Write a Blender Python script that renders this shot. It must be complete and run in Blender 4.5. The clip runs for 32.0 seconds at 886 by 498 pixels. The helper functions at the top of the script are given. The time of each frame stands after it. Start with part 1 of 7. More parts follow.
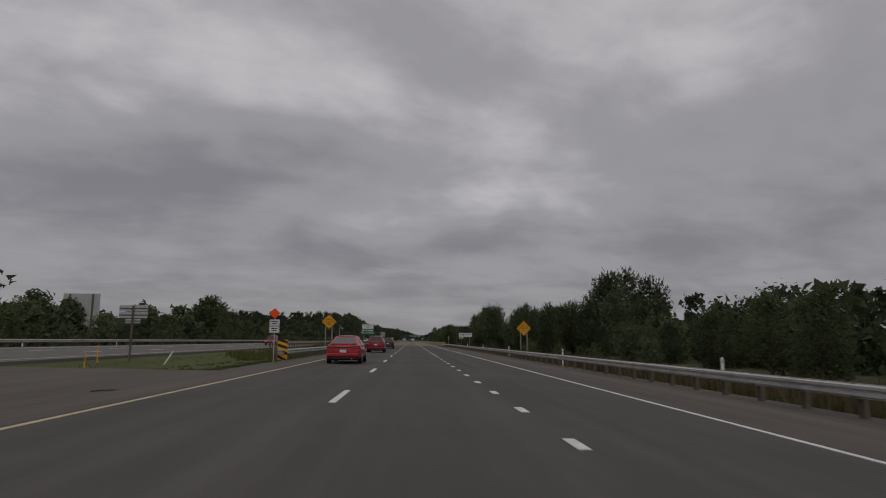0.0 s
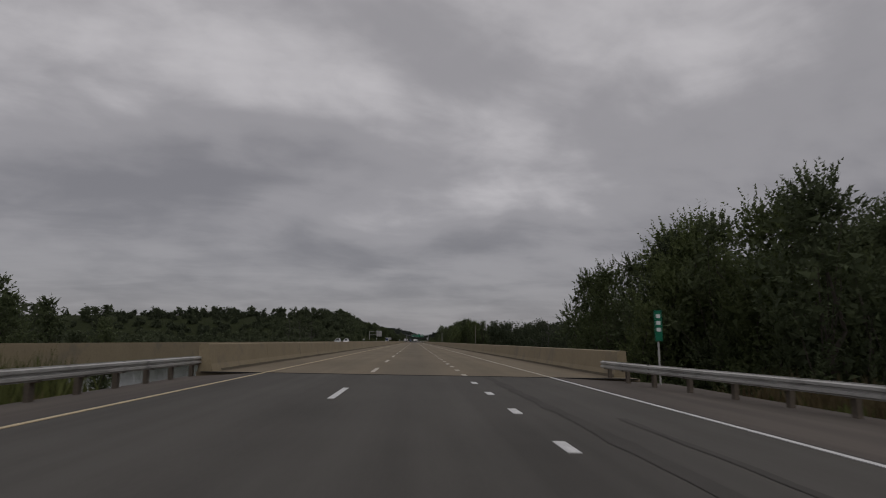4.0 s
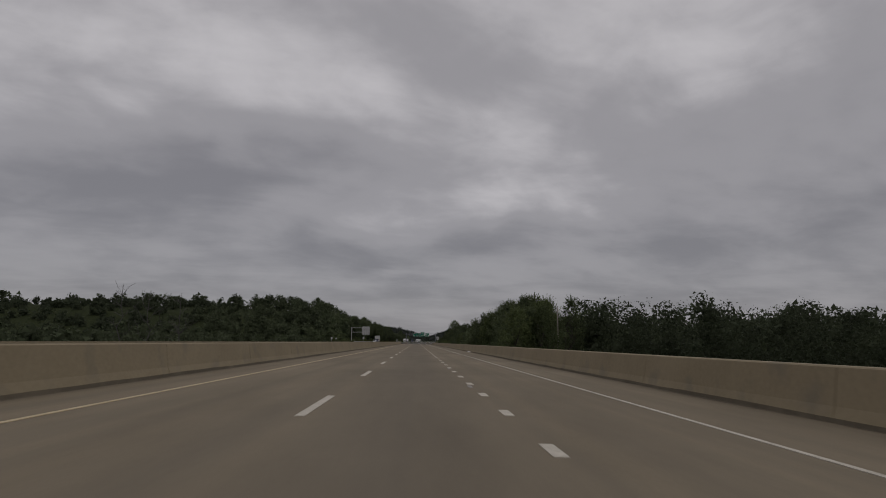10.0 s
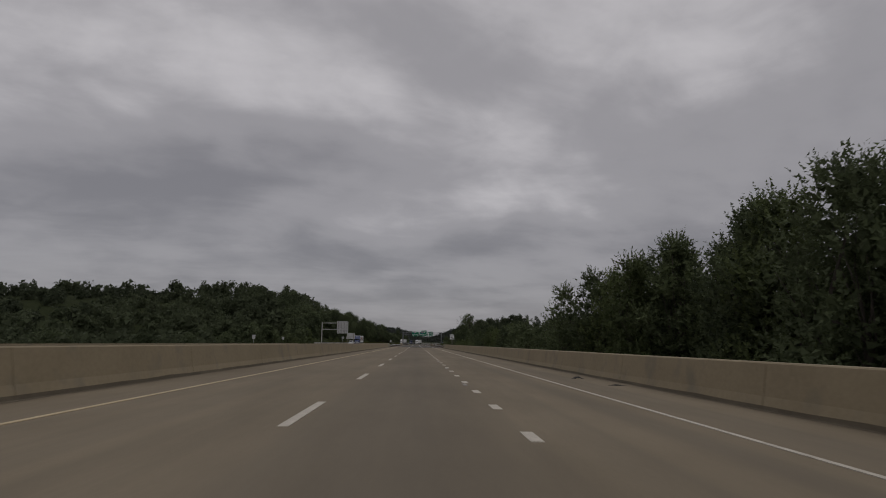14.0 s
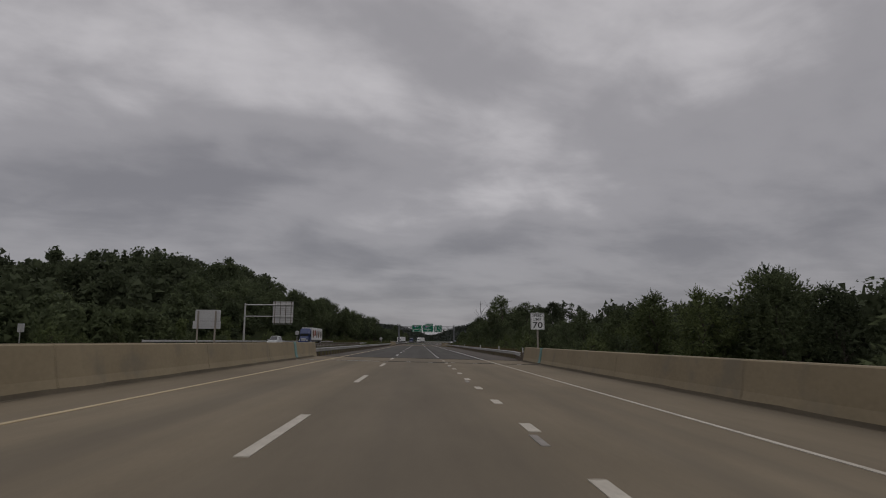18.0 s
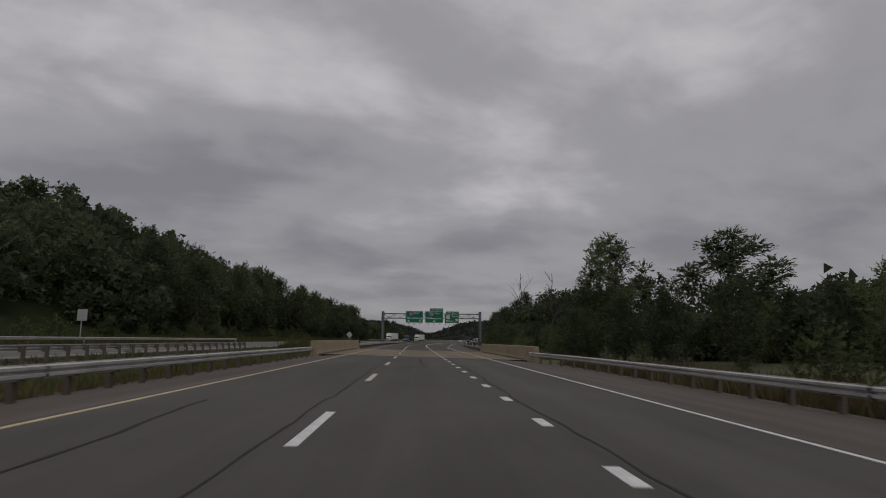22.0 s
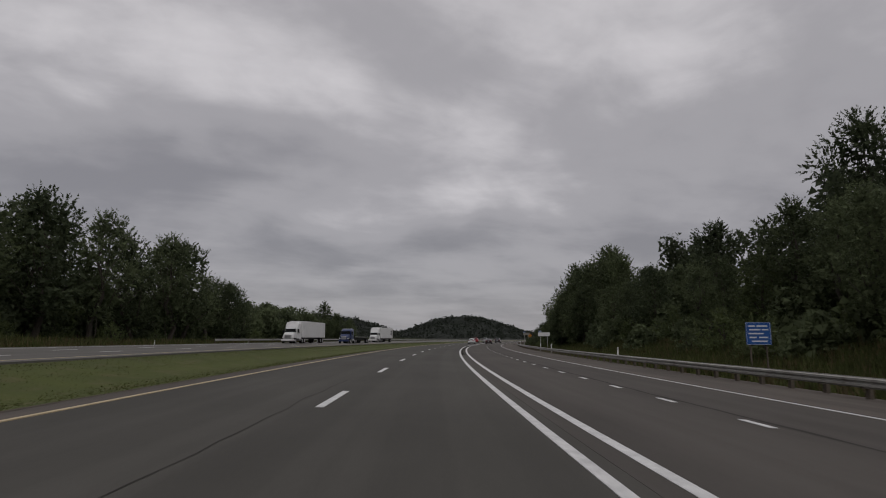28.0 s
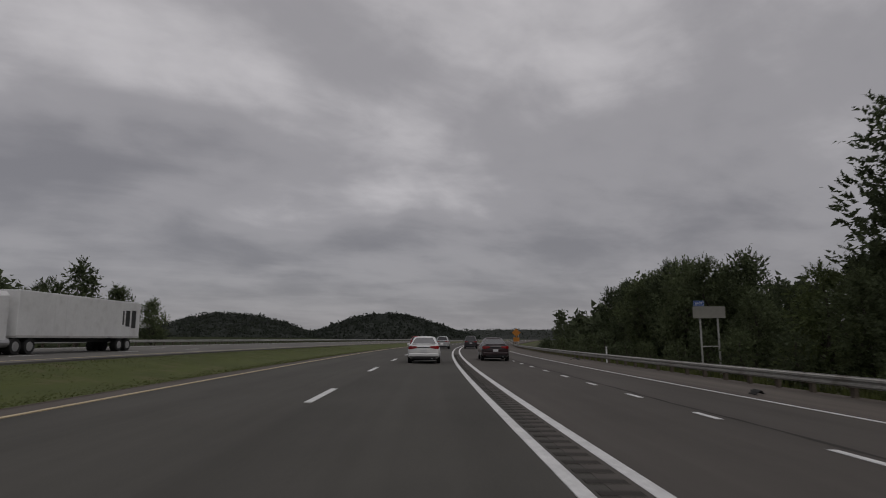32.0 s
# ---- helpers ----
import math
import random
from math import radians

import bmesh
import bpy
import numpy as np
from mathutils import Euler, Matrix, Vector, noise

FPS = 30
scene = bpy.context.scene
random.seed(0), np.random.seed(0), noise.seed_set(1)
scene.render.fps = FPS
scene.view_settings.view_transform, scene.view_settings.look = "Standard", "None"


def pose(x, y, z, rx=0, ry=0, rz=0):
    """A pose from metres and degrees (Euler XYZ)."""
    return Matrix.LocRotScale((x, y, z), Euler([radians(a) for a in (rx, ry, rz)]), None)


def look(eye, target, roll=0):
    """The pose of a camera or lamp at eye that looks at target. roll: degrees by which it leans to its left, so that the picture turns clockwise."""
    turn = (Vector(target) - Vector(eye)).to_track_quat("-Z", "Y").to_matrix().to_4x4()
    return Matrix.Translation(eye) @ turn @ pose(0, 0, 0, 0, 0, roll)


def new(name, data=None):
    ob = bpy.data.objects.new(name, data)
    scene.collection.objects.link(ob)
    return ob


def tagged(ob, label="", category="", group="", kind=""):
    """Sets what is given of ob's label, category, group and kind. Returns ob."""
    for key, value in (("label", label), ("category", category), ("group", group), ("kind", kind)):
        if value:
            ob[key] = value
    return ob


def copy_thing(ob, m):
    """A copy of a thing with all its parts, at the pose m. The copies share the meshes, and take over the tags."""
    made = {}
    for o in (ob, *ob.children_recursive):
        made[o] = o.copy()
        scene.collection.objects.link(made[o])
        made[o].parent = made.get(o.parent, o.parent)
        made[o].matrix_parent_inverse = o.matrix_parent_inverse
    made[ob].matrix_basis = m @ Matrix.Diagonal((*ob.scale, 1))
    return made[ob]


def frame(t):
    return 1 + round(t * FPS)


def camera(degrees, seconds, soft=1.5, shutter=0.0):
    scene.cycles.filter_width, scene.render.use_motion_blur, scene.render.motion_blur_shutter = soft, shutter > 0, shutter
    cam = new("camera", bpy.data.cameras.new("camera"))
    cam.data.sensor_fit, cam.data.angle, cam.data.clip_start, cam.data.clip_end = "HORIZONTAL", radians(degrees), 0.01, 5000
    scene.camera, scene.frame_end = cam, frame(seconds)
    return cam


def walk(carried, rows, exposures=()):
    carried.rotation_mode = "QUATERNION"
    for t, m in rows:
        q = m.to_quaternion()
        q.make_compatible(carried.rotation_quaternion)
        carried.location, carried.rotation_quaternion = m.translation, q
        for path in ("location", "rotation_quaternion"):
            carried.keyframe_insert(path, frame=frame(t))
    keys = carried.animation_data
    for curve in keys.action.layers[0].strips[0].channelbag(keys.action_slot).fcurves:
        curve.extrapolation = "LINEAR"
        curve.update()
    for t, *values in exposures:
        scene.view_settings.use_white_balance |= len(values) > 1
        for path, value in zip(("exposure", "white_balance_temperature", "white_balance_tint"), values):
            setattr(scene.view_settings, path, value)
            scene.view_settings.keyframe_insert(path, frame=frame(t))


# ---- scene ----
cam = camera(73.0, 32.0, soft=1.0, shutter=0.1)

# The road's axis: s metres along the middle lane, d metres to its right.
BEND_START, BEND_R, BEND_EASE, BEND_END = 792.0, 1078.0, 40.0, 1260.0


def bend(s):
    """How sharply the road turns right at s, in radians a metre."""
    if s < BEND_START or s > BEND_END:
        return 0.0
    return min(1.0, (s - BEND_START) / BEND_EASE, (BEND_END - s) / BEND_EASE) / BEND_R


STRETCH = 1.063  # s runs a little short of the metres over the long bridge
AXIS = [(0.0, -300.0, 0.0)]
for _i in range(2400):
    _x, _y, _h = AXIS[-1]
    _h2 = _h + bend(-300 + _i + 0.5)
    AXIS.append((_x + math.sin((_h + _h2) / 2), _y + math.cos((_h + _h2) / 2) * (STRETCH if 210 <= _i - 300 < 590 else 1.0), _h2))


def road(s):
    """The axis at s: x, y and the heading to the right, in radians."""
    u = min(max(s + 300.0, 0.0), len(AXIS) - 1.001)
    i = int(u)
    f = u - i
    a, b = AXIS[i], AXIS[i + 1]
    return tuple(p + (q - p) * f for p, q in zip(a, b))


def at(s, d, z=0.0):
    """A place by the road: s along, d to the right, z up."""
    x, y, h = road(s)
    return Vector((x + d * math.cos(h), y - d * math.sin(h), z))


# The drive: t, s, d, height, pitch, roll, turn to the right of the road
DRIVE = [
    (0.0, 0.0, -0.27, 1.29, 8.70, -0.15, 2.98),
    (0.5, 16.0, -0.25, 1.29, 8.68, -0.18, 2.88),
    (3.0, 98.0, -0.04, 1.29, 8.71, 0.02, 2.73),
    (6.0, 190.5, -0.09, 1.29, 8.78, -0.06, 2.76),
    (9.0, 283.0, 0.21, 1.29, 8.78, -0.35, 2.50),
    (13.0, 406.8, 0.16, 1.29, 8.95, -0.19, 2.52),
    (14.0, 437.8, 0.27, 1.29, 8.93, -0.20, 2.48),
    (17.0, 531.5, 0.34, 1.29, 8.82, -0.23, 2.36),
    (18.0, 562.7, 0.18, 1.29, 8.79, -0.24, 2.31),
    (19.0, 594.2, -0.04, 1.29, 8.76, -0.25, 2.27),
    (20.0, 627.3, -0.20, 1.29, 8.79, -0.45, 2.44),
    (23.0, 725.2, -0.33, 1.29, 8.59, -0.40, 2.75),
    (24.5, 773.6, -0.18, 1.29, 8.54, -0.30, 3.58),
    (26.5, 837.75, 0.34, 1.29, 8.50, -0.10, 2.00),
    (27.0, 853.85, 0.29, 1.29, 8.52, 0.05, 1.35),
    (28.0, 886.1, 0.16, 1.29, 8.55, 0.03, 1.62),
    (29.0, 918.4, 0.17, 1.29, 8.66, -0.02, 1.69),
    (30.0, 951.0, 0.38, 1.29, 8.70, 0.10, 1.72),
    (31.0, 983.1, 0.47, 1.29, 8.63, 0.00, 1.68),
    (32.0, 1015.4, 0.49, 1.29, 8.56, 0.20, 2.00),
]


def drive_at(t):
    """Where the car is at t, by smooth curves through the rows above."""
    k = max(j for j in range(len(DRIVE) - 1) if DRIVE[j][0] <= t)
    out = []
    a, b = DRIVE[k], DRIVE[k + 1]
    before, after = DRIVE[max(k - 1, 0)], DRIVE[min(k + 2, len(DRIVE) - 1)]
    w = b[0] - a[0]
    u = (t - a[0]) / w
    for c in range(1, 7):
        m0 = (b[c] - before[c]) / (b[0] - before[0]) * w
        m1 = (after[c] - a[c]) / (after[0] - a[0]) * w
        out.append((2 * u ** 3 - 3 * u * u + 1) * a[c] + (u ** 3 - 2 * u * u + u) * m0 + (3 * u * u - 2 * u ** 3) * b[c] + (u ** 3 - u * u) * m1)
    return out


def drive_rows():
    rows = []
    for i in range(65):
        s, d, z, pitch, roll, turn = drive_at(i / 2)
        p, h = at(s, d, z), road(s)[2]
        rows.append((i / 2, pose(p.x, p.y, p.z, 90 + pitch, roll, -math.degrees(h) - turn)))
    return rows


walk(cam, drive_rows(), ((0.0, 0.0), (5.0, -0.03), (18.0, -0.01), (19.5, 0.07), (21.0, 0.0), (24.0, 0.03), (26.5, 0.36), (27.3, 0.42), (28.0, 0.22), (29.0, 0.12), (31.0, 0.08), (32.0, -0.02)))

# ---- sky and sun: a low, layered overcast ----
SUN_UP, SUN_SIDE = radians(48), radians(160)
world = bpy.data.worlds.new("overcast_sky")
scene.world = world
world.use_nodes = True


# banks of cloud: bearing, width, height, and how much lighter or darker
CLOUDS = [
    ((-0.493, 0.787, 0.372), 0.32, 0.18, 0.10), ((-0.278, 0.873, 0.402), 0.22, 0.14, 0.06), ((-0.093, 0.92, 0.38), 0.20, 0.16, 0.09),
    ((-0.093, 0.968, 0.234), 0.22, 0.07, 0.09), ((0.239, 0.942, 0.238), 0.32, 0.11, 0.10), ((0.174, 0.933, 0.315), 0.30, 0.14, 0.09),
    ((-0.092, 0.988, 0.124), 0.14, 0.035, 0.08), ((-0.41, 0.875, 0.257), 0.30, 0.10, -0.11), ((-0.528, 0.824, 0.207), 0.26, 0.08, -0.08),
    ((-0.235, 0.934, 0.269), 0.22, 0.08, -0.10), ((0.014, 0.882, 0.47), 0.25, 0.12, -0.05), ((0.113, 0.98, 0.163), 0.32, 0.05, -0.10),
    ((0.30, 0.85, 0.43), 0.35, 0.16, 0.03), ((0.441, 0.887, 0.134), 0.30, 0.06, -0.07), ((-0.355, 0.923, 0.147), 0.34, 0.06, -0.08),
]


def sky_nodes(tree):
    n, l = tree.nodes, tree.links
    n.clear()
    out = n.new("ShaderNodeOutputWorld")
    back = n.new("ShaderNodeBackground")
    blue = n.new("ShaderNodeTexSky")
    blue.sky_type = "NISHITA"
    blue.sun_disc = False
    blue.sun_elevation, blue.sun_rotation = SUN_UP, SUN_SIDE
    dim = n.new("ShaderNodeVectorMath")
    dim.operation = "SCALE"
    dim.inputs["Scale"].default_value = 0.08
    l.new(blue.outputs[0], dim.inputs[0])
    way = n.new("ShaderNodeTexCoord")
    split = n.new("ShaderNodeSeparateXYZ")
    l.new(way.outputs["Generated"], split.inputs[0])

    def calc(op, a, b=None, c=None):
        m = n.new("ShaderNodeMath")
        m.operation = op
        for i, v in enumerate((a, b, c)):
            if v is None:
                continue
            if isinstance(v, (int, float)):
                m.inputs[i].default_value = v
            else:
                l.new(v, m.inputs[i])
        return m.outputs[0]

    # the cloud deck: the way up, met with a flat layer
    lift = calc("ADD", calc("MAXIMUM", split.outputs[2], 0.0), 0.3)
    flat = n.new("ShaderNodeCombineXYZ")
    l.new(calc("DIVIDE", split.outputs[0], lift), flat.inputs[0])
    l.new(calc("DIVIDE", split.outputs[1], lift), flat.inputs[1])

    # the same, met with a lower layer: its lumps crowd together towards the horizon
    lift2 = calc("ADD", calc("MAXIMUM", split.outputs[2], 0.0), 0.09)
    flat2 = n.new("ShaderNodeCombineXYZ")
    l.new(calc("DIVIDE", split.outputs[0], lift2), flat2.inputs[0])
    l.new(calc("DIVIDE", split.outputs[1], lift2), flat2.inputs[1])

    def cloud(scale, detail, rough, stretch, spin, warp=0.6, layer=flat):
        mp = n.new("ShaderNodeMapping")
        mp.vector_type = "TEXTURE"
        mp.inputs["Scale"].default_value = stretch
        mp.inputs["Rotation"].default_value = (0, 0, radians(spin))
        mp.inputs["Location"].default_value = (3.1 * scale, 1.7, 0.4)
        l.new(layer.outputs[0], mp.inputs[0])
        t = n.new("ShaderNodeTexNoise")
        t.inputs["Scale"].default_value = scale
        t.inputs["Detail"].default_value = detail
        t.inputs["Roughness"].default_value = rough
        t.inputs["Distortion"].default_value = warp
        l.new(mp.outputs[0], t.inputs["Vector"])
        return t.outputs["Fac"]

    mid = cloud(2.6, 4, 0.48, (1.45, 1.0, 1), 30, 0.35)
    fine = cloud(6.0, 5, 0.56, (1.15, 1.0, 1), 24, 0.3)
    lumps = cloud(1.15, 6, 0.55, (1.3, 1.0, 1), 12, 0.5, flat2)
    # the banks of cloud: soft heaps with ragged rims, at their bearings
    rag = n.new("ShaderNodeTexNoise")
    rag.inputs["Scale"].default_value, rag.inputs["Detail"].default_value = 3.2, 3.0
    l.new(way.outputs["Generated"], rag.inputs["Vector"])
    off = n.new("ShaderNodeVectorMath")
    off.operation = "MULTIPLY_ADD"
    l.new(rag.outputs["Color"], off.inputs[0])
    off.inputs[1].default_value = (0.24, 0.24, 0.2)
    off.inputs[2].default_value = (-0.12, -0.12, -0.1)
    near = n.new("ShaderNodeVectorMath")
    near.operation = "ADD"
    l.new(way.outputs["Generated"], near.inputs[0])
    l.new(off.outputs[0], near.inputs[1])
    heaps = 0.0
    for v, wide_, high, gain in CLOUDS:
        d = n.new("ShaderNodeVectorMath")
        d.operation = "SUBTRACT"
        l.new(near.outputs[0], d.inputs[0])
        d.inputs[1].default_value = v
        k = n.new("ShaderNodeVectorMath")
        k.operation = "MULTIPLY"
        l.new(d.outputs[0], k.inputs[0])
        k.inputs[1].default_value = (1 / wide_, 1 / wide_, 1 / high)
        far = n.new("ShaderNodeVectorMath")
        far.operation = "LENGTH"
        l.new(k.outputs[0], far.inputs[0])
        fall = n.new("ShaderNodeMapRange")
        fall.interpolation_type = "SMOOTHERSTEP"
        fall.inputs[1].default_value, fall.inputs[2].default_value = 0.0, 1.0
        fall.inputs[3].default_value, fall.inputs[4].default_value = gain, 0.0
        l.new(far.outputs["Value"], fall.inputs[0])
        heaps = calc("ADD", fall.outputs[0], heaps)
    mixed = calc("ADD", heaps, calc("ADD", calc("MULTIPLY_ADD", mid, 0.36, 0.07), calc("MULTIPLY_ADD", fine, 0.17, 0.045)))
    mixed = calc("ADD", mixed, calc("MULTIPLY_ADD", lumps, 0.3, -0.15))
    mixed = calc("ADD", mixed, calc("MULTIPLY_ADD", split.outputs[2], 0.44, -0.018))
    ramp = n.new("ShaderNodeValToRGB")
    ramp.color_ramp.interpolation = "EASE"
    stops = ramp.color_ramp.elements
    stops[0].position, stops[0].color = 0.28, (0.207, 0.2, 0.215, 1)
    stops[1].position, stops[1].color = 0.72, (0.535, 0.515, 0.53, 1)
    s2 = stops.new(0.5)
    s2.color = (0.311, 0.299, 0.314, 1)
    l.new(mixed, ramp.inputs[0])
    # the haze low over the land is even and paler
    low = calc("POWER", calc("SUBTRACT", 1.0, calc("MINIMUM", calc("MAXIMUM", split.outputs[2], 0.0), 1.0)), 16.0)
    haze = n.new("ShaderNodeMix")
    haze.data_type = "RGBA"
    l.new(calc("MULTIPLY", low, 0.45), haze.inputs[0])
    l.new(ramp.outputs[0], haze.inputs[6])
    haze.inputs[7].default_value = (0.285, 0.28, 0.30, 1)
    both = n.new("ShaderNodeMix")
    both.data_type = "RGBA"
    both.inputs[0].default_value = 0.94
    l.new(dim.outputs[0], both.inputs[6])
    l.new(haze.outputs[2], both.inputs[7])
    l.new(both.outputs[2], back.inputs[0])
    back.inputs[1].default_value = 1.0
    l.new(back.outputs[0], out.inputs[0])


sky_nodes(world.node_tree)
sun = new("sun", bpy.data.lights.new("sun", "SUN"))
sun.data.energy, sun.data.angle, sun.data.color = 0.5, radians(40), (1.0, 0.97, 0.93)
sun.matrix_world = look((0, 0, 0), (-math.sin(SUN_SIDE) * math.cos(SUN_UP), -math.cos(SUN_SIDE) * math.cos(SUN_UP), -math.sin(SUN_UP)))

# ---- materials ----
def mat(name, dark, light, rough=0.8, metal=0.0, grain=20.0, blotch=0.5, bump=0.2, spec=0.3, dist=0.01, per_object=0.0, spots=None):
    """A surface of two tones, mixed by fine grain and by large blotches. spots: colour, scale, amount of stains of their own."""
    m = bpy.data.materials.new(name)
    m.use_nodes = True
    n, l = m.node_tree.nodes, m.node_tree.links
    b = n["Principled BSDF"]
    b.inputs["Roughness"].default_value = rough
    b.inputs["Metallic"].default_value = metal
    b.inputs["Specular IOR Level"].default_value = spec
    co = n.new("ShaderNodeTexCoord")
    fine, large = n.new("ShaderNodeTexNoise"), n.new("ShaderNodeTexNoise")
    for t, sc, de in ((fine, grain, 6), (large, blotch, 4)):
        t.inputs["Scale"].default_value = sc
        t.inputs["Detail"].default_value = de
        t.inputs["Roughness"].default_value = 0.6
        l.new(co.outputs["Object"], t.inputs["Vector"])
    half = n.new("ShaderNodeMix")
    half.data_type = "FLOAT"
    half.inputs[0].default_value = 0.55
    l.new(fine.outputs[0], half.inputs[2])
    l.new(large.outputs[0], half.inputs[3])
    value = half.outputs[0]
    if per_object:
        info = n.new("ShaderNodeObjectInfo")
        add = n.new("ShaderNodeMath")
        add.operation = "MULTIPLY_ADD"
        l.new(info.outputs["Random"], add.inputs[0])
        add.inputs[1].default_value = per_object
        l.new(value, add.inputs[2])
        sub = n.new("ShaderNodeMath")
        sub.operation = "SUBTRACT"
        l.new(add.outputs[0], sub.inputs[0])
        sub.inputs[1].default_value = per_object / 2
        value = sub.outputs[0]
    ramp = n.new("ShaderNodeValToRGB")
    e = ramp.color_ramp.elements
    e[0].position, e[0].color = 0.3, (*dark, 1)
    e[1].position, e[1].color = 0.7, (*light, 1)
    l.new(value, ramp.inputs[0])
    colour = ramp.outputs[0]
    if spots:
        st = n.new("ShaderNodeTexNoise")
        st.inputs["Scale"].default_value = spots[1]
        st.inputs["Detail"].default_value = 5
        l.new(co.outputs["Object"], st.inputs["Vector"])
        cut = n.new("ShaderNodeMapRange")
        cut.inputs[1].default_value, cut.inputs[2].default_value = 0.54, 0.7
        cut.inputs[3].default_value, cut.inputs[4].default_value = 0.0, spots[2]
        l.new(st.outputs[0], cut.inputs[0])
        mx = n.new("ShaderNodeMix")
        mx.data_type = "RGBA"
        l.new(cut.outputs[0], mx.inputs[0])
        l.new(colour, mx.inputs[6])
        mx.inputs[7].default_value = (*spots[0], 1)
        colour = mx.outputs[2]
    l.new(colour, b.inputs["Base Color"])
    if bump:
        bp = n.new("ShaderNodeBump")
        bp.inputs["Strength"].default_value, bp.inputs["Distance"].default_value = bump, dist
        l.new(fine.outputs[0], bp.inputs["Height"])
        l.new(bp.outputs[0], b.inputs["Normal"])
    return m


def road_mat(name, dark, light, worn, wear, lane=None):
    """A carriageway: aggregate grain, patches, and lighter or darker wheel paths that run along it (the mesh's u goes across in metres)."""
    m = mat(name, dark, light, rough=0.9, grain=30, blotch=0.12, bump=0.35, spec=0.25, dist=0.004)
    n, l = m.node_tree.nodes, m.node_tree.links
    b = n["Principled BSDF"]
    old = b.inputs["Base Color"].links[0].from_socket
    uv = n.new("ShaderNodeUVMap")
    mp = n.new("ShaderNodeMapping")
    mp.inputs["Scale"].default_value = (1.1, 0.006, 1)
    l.new(uv.outputs[0], mp.inputs[0])
    t = n.new("ShaderNodeTexNoise")
    t.inputs["Scale"].default_value = 1.0
    t.inputs["Detail"].default_value = 4
    l.new(mp.outputs[0], t.inputs["Vector"])
    cut = n.new("ShaderNodeMapRange")
    cut.inputs[1].default_value, cut.inputs[2].default_value = 0.42, 0.66
    cut.inputs[4].default_value = wear
    l.new(t.outputs[0], cut.inputs[0])
    mx = n.new("ShaderNodeMix")
    mx.data_type = "RGBA"
    l.new(cut.outputs[0], mx.inputs[0])
    l.new(old, mx.inputs[6])
    mx.inputs[7].default_value = (*worn, 1)
    colour = mx.outputs[2]
    if lane:
        # oil and rubber darken the middle lane, with ragged sides
        cut2 = n.new("ShaderNodeSeparateXYZ")
        l.new(uv.outputs[0], cut2.inputs[0])
        gap = n.new("ShaderNodeMath")
        gap.operation = "ABSOLUTE"
        l.new(cut2.outputs[0], gap.inputs[0])
        add = n.new("ShaderNodeMath")
        add.operation = "MULTIPLY_ADD"
        l.new(t.outputs[0], add.inputs[0])
        add.inputs[1].default_value = 2.6
        l.new(gap.outputs[0], add.inputs[2])
        edge = n.new("ShaderNodeMapRange")
        edge.interpolation_type = "SMOOTHSTEP"
        edge.inputs[1].default_value, edge.inputs[2].default_value = 1.5, 3.6
        edge.inputs[3].default_value, edge.inputs[4].default_value = 0.55, 0.0
        l.new(add.outputs[0], edge.inputs[0])
        third = n.new("ShaderNodeMix")
        third.data_type = "RGBA"
        l.new(edge.outputs[0], third.inputs[0])
        l.new(colour, third.inputs[6])
        third.inputs[7].default_value = (*lane, 1)
        colour = third.outputs[2]
    # broad stains, stretched along the road
    wide_ = n.new("ShaderNodeMapping")
    wide_.inputs["Scale"].default_value = (0.45, 0.09, 1)
    l.new(uv.outputs[0], wide_.inputs[0])
    stain = n.new("ShaderNodeTexNoise")
    stain.inputs["Scale"].default_value, stain.inputs["Detail"].default_value, stain.inputs["Roughness"].default_value = 1.0, 6, 0.65
    l.new(wide_.outputs[0], stain.inputs["Vector"])
    soft = n.new("ShaderNodeMapRange")
    soft.inputs[1].default_value, soft.inputs[2].default_value = 0.3, 0.7
    soft.inputs[3].default_value, soft.inputs[4].default_value = 0.84, 1.14
    l.new(stain.outputs[0], soft.inputs[0])
    tone = n.new("ShaderNodeHueSaturation")
    l.new(soft.outputs[0], tone.inputs["Value"])
    l.new(colour, tone.inputs["Color"])
    l.new(tone.outputs[0], b.inputs["Base Color"])
    return m


ASPHALT = road_mat("asphalt", (0.053, 0.0495, 0.0445), (0.084, 0.0785, 0.071), (0.098, 0.0925, 0.084), 0.5)
PALE_ASPHALT = road_mat("pale_old_asphalt", (0.088, 0.084, 0.077), (0.13, 0.125, 0.115), (0.15, 0.144, 0.133), 0.5)
EXIT_ASPHALT = road_mat("older_brown_asphalt", (0.0545, 0.0485, 0.0435), (0.08, 0.072, 0.0645), (0.0935, 0.084, 0.0755), 0.5)
EAST_ASPHALT = road_mat("newer_dark_asphalt", (0.047, 0.0445, 0.039), (0.074, 0.07, 0.062), (0.088, 0.0835, 0.074), 0.5)
SHOULDER = road_mat("shoulder_asphalt", (0.062, 0.053, 0.046), (0.102, 0.088, 0.077), (0.119, 0.102, 0.0885), 0.6)
CONCRETE = road_mat("deck_concrete", (0.148, 0.121, 0.083), (0.217, 0.179, 0.124), (0.138, 0.117, 0.086), 0.7, lane=(0.124, 0.106, 0.081))
BARRIER = mat("barrier_concrete", (0.207, 0.169, 0.107), (0.3, 0.247, 0.161), grain=9, blotch=0.35, bump=0.3, spots=((0.17, 0.15, 0.115), 0.8, 0.6))
# grit by the parapets, toned darker to draw the shadow line too
GUTTER_SHADE = mat("gutter_dirt_and_shade", (0.085, 0.071, 0.05), (0.14, 0.117, 0.083), rough=0.95, grain=12, blotch=0.5, bump=0.6, dist=0.02, spots=((0.16, 0.134, 0.096), 0.7, 0.6))
